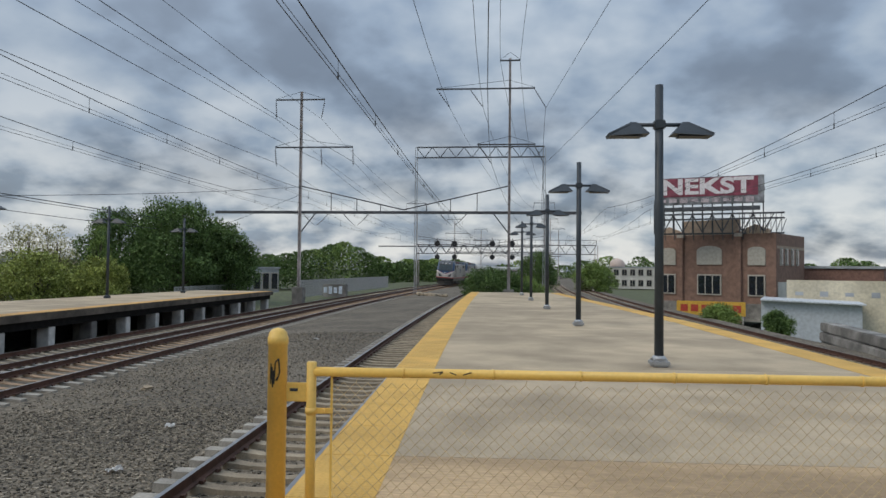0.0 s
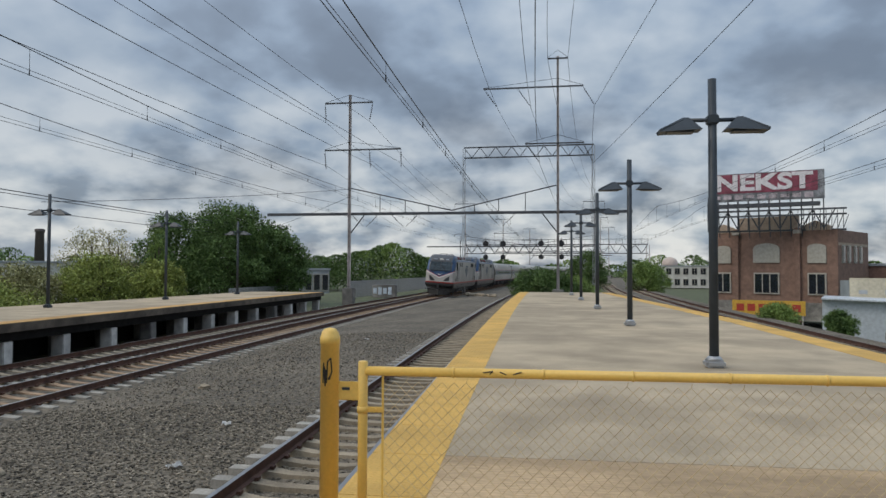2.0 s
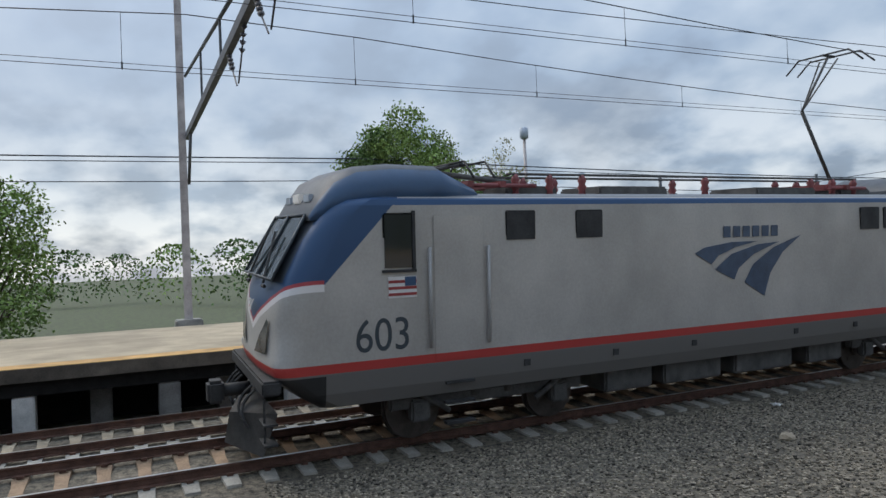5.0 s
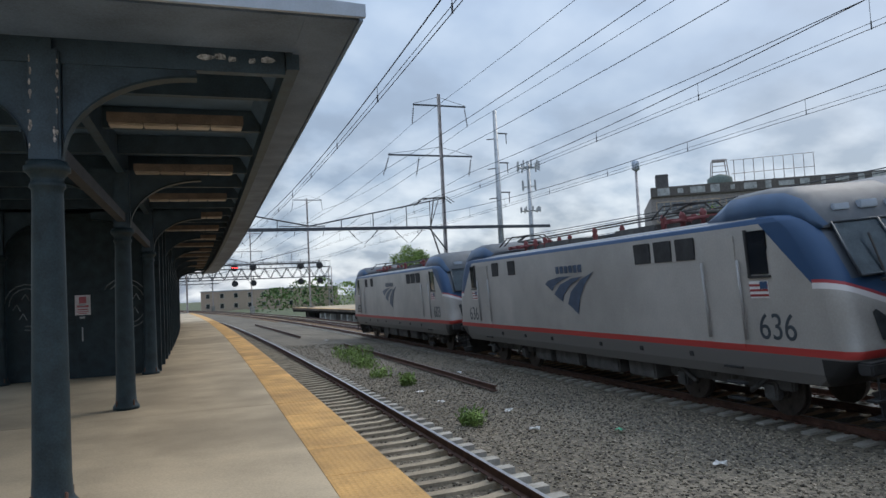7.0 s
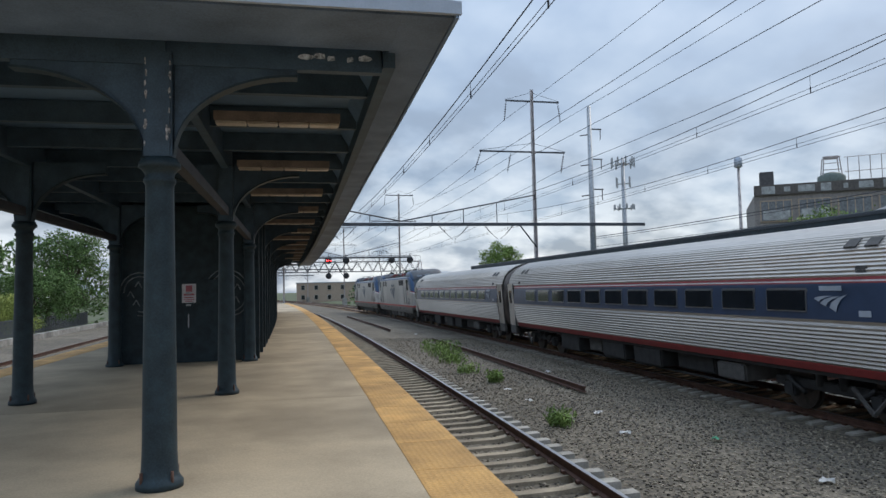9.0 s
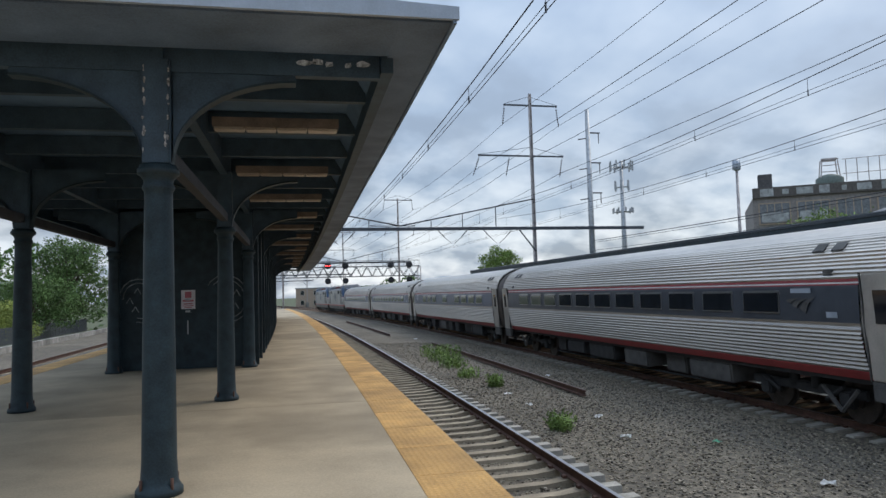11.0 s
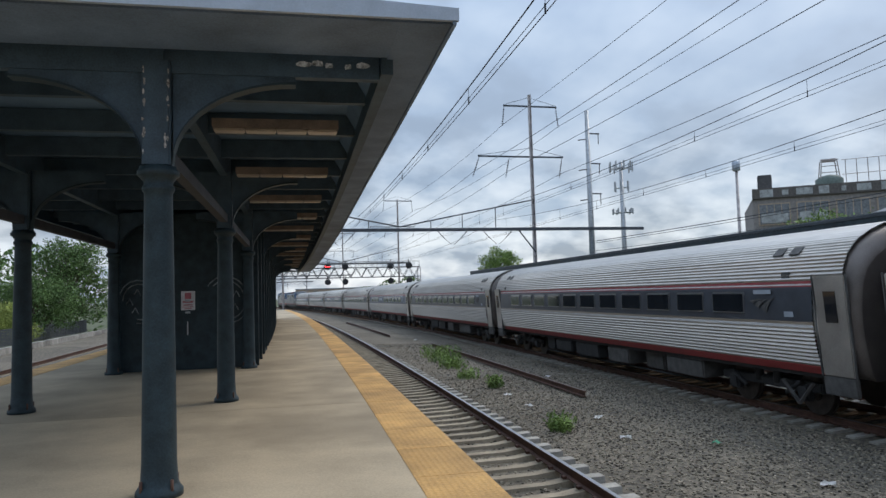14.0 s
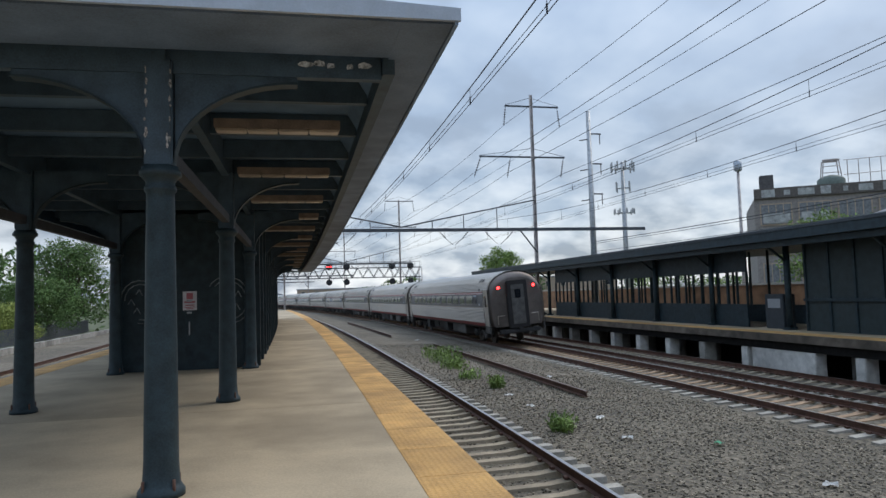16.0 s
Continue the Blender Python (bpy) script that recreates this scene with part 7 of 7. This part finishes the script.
sh = thing("grey_shed", pose(30.6, 61.7, -4.6, 0, 0, -24), "long low grey metal shed roof beside the bank", "shed")
bm = nb()
extrude(bm, [(-3.9, 0), (3.9, 0), (3.9, 3.65), (-3.9, 3.85)], 0, 7)
part("wall", bm, mat("pale_metal", (0.50, 0.54, 0.58), 0.55, 0.2, var=0.1), sh)
bm = nb()
box(bm, (0, 3.4, 3.85), (8.1, 8, 0.12))
part("roof", bm, mat("pale_roof", (0.56, 0.59, 0.62), 0.5, 0.2), sh).matrix_basis = pose(0, 0, 0.0, 0, 1.5, 0)
pw = thing("low_parapet_wall", M(30, 18.2, -2.85, -10), "weathered stone retaining wall beyond the back track", "wall")
for i in range(4):
    bm = nb()
    box(bm, (0.05 * (i % 2), 0, 0.28 + 0.5 * i), (0.8, 16, 0.47), bevel=0.05)
    part("course", bm, CONC_OLD, pw)

# left side
ch = thing("brick_chimney", pose(-130.7, 175.4, -4), "tall dark factory chimney in the distance", "chimney")
bm = nb()
lathe(bm, [(1.5, 0), (1.1, 15.5), (1.3, 15.7), (1.3, 16.4), (1.0, 16.6)], 14)
part("shaft", bm, mat("sooty_brick", (0.10, 0.085, 0.08), 0.9), ch)
block("pale_terrace", pose(-84, 98, -4, 0, 0, 42), 30, 10, 6.6, WHITEW, "low pale building with small windows behind the trees", 2, 9)
block("tan_warehouse", pose(-100, 135, -4, 0, 0, 40), 60, 14, 7.0, BRICKPALE, "long tan warehouse behind the trees", 1, 12)
block("corner_house", pose(-71.2, 17.8, -4, 0, 0, 78), 9, 8, 8.0, GREYW, "grey corner house with white window frames", 2, 2)
block("corner_house", pose(-74, 30, -4, 0, 0, 78), 10, 8, 6.5, WHITEW, "pale low house by the crossing", 2, 3)
block("substation_house", pose(-35.0, 114, -3, 0, 0, 18), 7, 5, 4.6, GREYW, "small grey equipment house with a row of tall dark openings", 1, 5, win=(0.95, 2.6))


def mast(m, h, label, head):
    th = thing("light_mast", m, label, "light mast", "tall masts")
    bm = nb()
    tube(bm, (0, 0, 0), (0, 0, h), 0.2, 0.12, seg=8)
    part("pole", bm, POLE, th)
    bm = nb()
    lathe(bm, [(0.2, h), (0.36, h + 0.1), (0.36, h + 0.9), (0.2, h + 1.0)], 12)
    part("lamp_ring", bm, FASCIA, th)


for x, y, top in ((-48.3, 31.0, 13.0), (-58.2, 44.1, 10.8), (-37.5, -57.3, 13.2), (-60, 50, 9.5)):
    mast(pose(x, y, -4), top + 3.0, "tall slim mast with a pale lamp ring", True)


def cell_tower():
    th = thing("phone_mast", pose(-45.8, -97.7, -4), "steel phone mast with rings of antennas", "mast")
    bm = nb()
    tube(bm, (0, 0, 0), (0, 0, 25.0), 0.5, 0.25, seg=10)
    part("pole", bm, GALV, th)
    for z, n, r in ((24.0, 9, 1.7), (21.0, 6, 1.1), (17.2, 9, 1.5), (8, 5, 1.0)):
        bm = nb()
        for i in range(n):
            a = 6.283 * i / n
            tube(bm, (0, 0, z), (r * math.cos(a), r * math.sin(a), z), 0.06, seg=4)
        fr = part("antenna_ring", bm, GALV, th)
        for i in range(n):
            a = 6.283 * i / n
            bm = nb()
            box(bm, (r * math.cos(a), r * math.sin(a), z + 0.2), (0.2, 0.2, 1.5 if z > 20 else 0.8), bevel=0.03)
            part("antenna", bm, GALV, fr)


cell_tower()


def steel_pole(m, h, label):
    th = thing("line_pole", m, label, "pole")
    bm = nb()
    tube(bm, (0, 0, 0), (0, 0, h), 0.30, 0.17, seg=10)
    part("shaft", bm, GALV, th)
    for z in (h - 2.0, h - 4.6, h - 7.2):
        bm = nb()
        box(bm, (-0.5, 0, z), (1.2, 0.1, 0.1))
        tube(bm, (-1.0, 0, z), (-1.0, 0, z - 0.9), 0.04, seg=5)
        tube(bm, (0.9, 0, z - 0.6), (0.2, 0, z - 0.5), 0.05, seg=5)
        part("bracket", bm, INSUL, th)


steel_pole(M(-54.8, -23.4, -1.5), 18.6, "tall round grey line pole with small brackets")


def factory():
    """Long flat-roofed factory behind the far platform."""
    th = thing("factory", pose(-53.1, -77.0, -4, 0, 0, 148), "long tan factory with big windows and a lettered parapet", "building")
    W, H = 56, 16.4
    bm = nb()
    box(bm, (W / 2, 9, H / 2), (W, 18, H), bevel=0.05)
    part("wall", bm, mat("tan_brick", (0.26, 0.235, 0.22), 0.85, var=0.15), th)
    wins = []
    for r, z in enumerate((14.3, 10.6, 7.0, 3.4)):
        for c in range(13):
            wins.append((2.4 + 4.25 * c, z, 3.3, 2.4, 0))
    wall_with_windows(th, W, H, 0, wins, BRICKPALE, glass=mat("dusty_glass", (0.16, 0.17, 0.18), 0.3, var=0.3), trim=BRICKPALE)
    bm = nb()
    box(bm, (W / 2, -0.1, H + 0.5), (W, 0.4, 1.3), bevel=0.05)
    par = part("parapet", bm, mat("dark_parapet", (0.12, 0.105, 0.095), 0.85), th)
    pale = mat("pale_paint", (0.38, 0.38, 0.37), 0.8, var=0.3, scale=2)
    for i in range(18):
        bm = nb()
        box(bm, (1.6 + 2.1 * i, -0.32, H + 0.5), ((1.5, 0.7, 1.8, 1.1, 0.5)[i % 5], 0.06, (0.95, 0.6, 0.8)[i % 3]), bevel=0.02)
        part("lettering_bar", bm, pale, par)
    for c, r in ((1, 0), (0, 0), (3, 1)):
        bm = nb()
        box(bm, (2.4 + 4.25 * c, -0.24, 13.8 - 3.7 * r), (3.0, 0.05, 1.2), bevel=0.02)
        part("graffiti_bar", bm, pale, th)
    bm = nb()
    box(bm, (1.8, 4, H + 1.6), (1.6, 1.6, 3.4), bevel=0.05)
    part("chimney", bm, mat("dark_stack", (0.09, 0.085, 0.085), 0.85), th)
    bm = nb()
    lathe(bm, [(1.6, H + 0.4), (1.6, H + 2.2), (1.0, H + 2.6), (0.2, H + 2.8)], 14, (9.2, 4, 0))
    part("water_tank", bm, mat("green_tank", (0.12, 0.15, 0.13), 0.7), th)
    bm = nb()
    for dx in (-1.2, 1.2):
        for dy in (-1, 1):
            tube(bm, (9.2 + dx, 4 + dy, H + 1), (9.2 + dx * 0.7, 4 + dy * 0.7, H + 4.6), 0.07, seg=5)
    for z in (3.0, 3.8, 4.6):
        tube(bm, (8.2, 3.2, H + z), (10.2, 3.2, H + z), 0.05, seg=4)
    box(bm, (9.2, 4, H + 4.6), (1.6, 1.0, 0.3))
    part("tank_frame", bm, POLE, th)
    bm = nb()
    for i in range(9):
        tube(bm, (10.9 + 1.2 * i, 3, H), (10.9 + 1.2 * i, 3, H + 4.4), 0.05, seg=4)
    for z in (2.6, 4.4):
        tube(bm, (10.5, 3, H + z), (20.6, 3, H + z + 0.15), 0.04, seg=4)
    part("sign_frame", bm, POLE, th)


factory()
block("grey_depot", pose(-17, -236, -2, 0, 0, 172), 44, 14, 6.5, BRICKPALE, "distant grey depot block beyond the signals", 2, 10)
block("grey_depot", pose(-70, -200, -3, 0, 0, 160), 40, 14, 9, BRICKPALE, "distant tan industrial block", 2, 9)
# slate pyramid roof of the far station's street building
rf = thing("station_roof", M(-31, -36.0, -1.3), "grey slate hipped roof behind the far canopy", "building")
bm = nb()
vs = [bm.verts.new(v) for v in ((-4.5, -9, 6.2), (4.5, -9, 6.2), (4.5, 9, 6.2), (-4.5, 9, 6.2), (0, -3, 8.4), (0, 3, 8.4))]
for f in ((0, 1, 4), (1, 2, 5, 4), (2, 3, 5), (3, 0, 4, 5), (3, 2, 1, 0)):
    bm.faces.new([vs[i] for i in f])
part("roof", bm, mat("grey_slate", (0.16, 0.165, 0.175), 0.6, var=0.2, scale=6), rf)
bm = nb()
box(bm, (0, 0, 2.6), (8.4, 17, 7.0), bevel=0.05)
part("wall", bm, BRICKPALE, rf)


# ---------------------------------------------------------------- fences
def picket_fence(s0, s1, u, z, h, label, step=0.25, material=GALV):
    th = thing("fence", Matrix.Identity(4), label, "fence")
    for zz in (z + 0.2, z + h - 0.1):
        bm = nb()
        sweep(bm, [(u, zz), (u, zz + 0.05), (u + 0.04, zz + 0.05), (u + 0.04, zz)], steps(s0, s1, 4))
        part("rail", bm, material, th)
    bm = nb()
    box(bm, (0, 0, h / 2), (0.025, step * 0.55, h))
    first = part("slat", bm, material, th)
    k = 0
    for s in steps(s0, s1, step):
        if k == 0:
            first.matrix_basis = M(s, u, z)
        elif k < 280:
            share("slat", first, th, M(s, u, z))
        k += 1


picket_fence(76, 126, -20.5, -1.6, 2.0, "grey slatted fence beside the tracks beyond the far platform")
picket_fence(58, 76, -26.0, -1.6, 1.6, "low grey fence at the end of the far platform")
picket_fence(-95, -30, 25.0, -1.65, 1.5, "dark grey slatted fence beyond the back track", 0.25, BEAM)
rw = thing("low_wall", Matrix.Identity(4), "low pale concrete wall along the back track", "wall")
bm = nb()
sweep(bm, [(21.2, -2.6), (21.2, -1.15), (21.6, -1.15), (21.6, -2.6)], steps(-95, -38, 4))
part("wall", bm, CONC_OLD, rw)
bw = thing("yard_wall", Matrix.Identity(4), "long red-brown brick wall behind the far platform", "wall")
bm = nb()
sweep(bm, [(-30.0, -4.2), (-30.0, 1.7), (-30.4, 1.7), (-30.4, -4.2)], steps(-92, -14, 5))
part("wall", bm, mat("orange_brick", (0.30, 0.165, 0.09), 0.85, var=0.25, scale=1.2, stain=0.3), bw)
bm = nb()
sweep(bm, [(-29.9, 1.7), (-29.9, 1.85), (-30.5, 1.85), (-30.5, 1.7)], steps(-92, -14, 5))
part("coping", bm, LIME, bw)


def graffiti_block(s, u, w, h, label):
    th = thing("concrete_block", M(s, u, -1.6), label, "concrete block")
    bm = nb()
    box(bm, (0, 0, h / 2), (w, 1.0, h), bevel=0.06)
    part("block", bm, CONC_OLD, th)
    pale = mat("blue_white_spray", (0.55, 0.62, 0.70), 0.7, var=0.3)
    for i in range(max(1, int(w / 0.6))):
        bm = nb()
        box(bm, (-w / 2 + 0.35 + 0.6 * i, -0.51, h * 0.55), (0.42, 0.03, h * (0.45 + 0.15 * (i % 2))), bevel=0.01)
        part("spray_bar", bm, pale, th)


graffiti_block(80, -15.0 - 2.4, 2.8, 1.5, "concrete block sprayed with pale graffiti")


# ---------------------------------------------------------------- what moves
def motions():
    times = [0.5 * i for i in range(33)]
    for car, wheels, mid in UNITS:
        rows = []
        for t in times:
            s = lead_s(t) + mid
            rows.append((t, M(s, T3, Z3 + CANT / 2) @ pose(0, 0, 0, 0, LEAN, 0)))
        walk(car, rows)


motions()
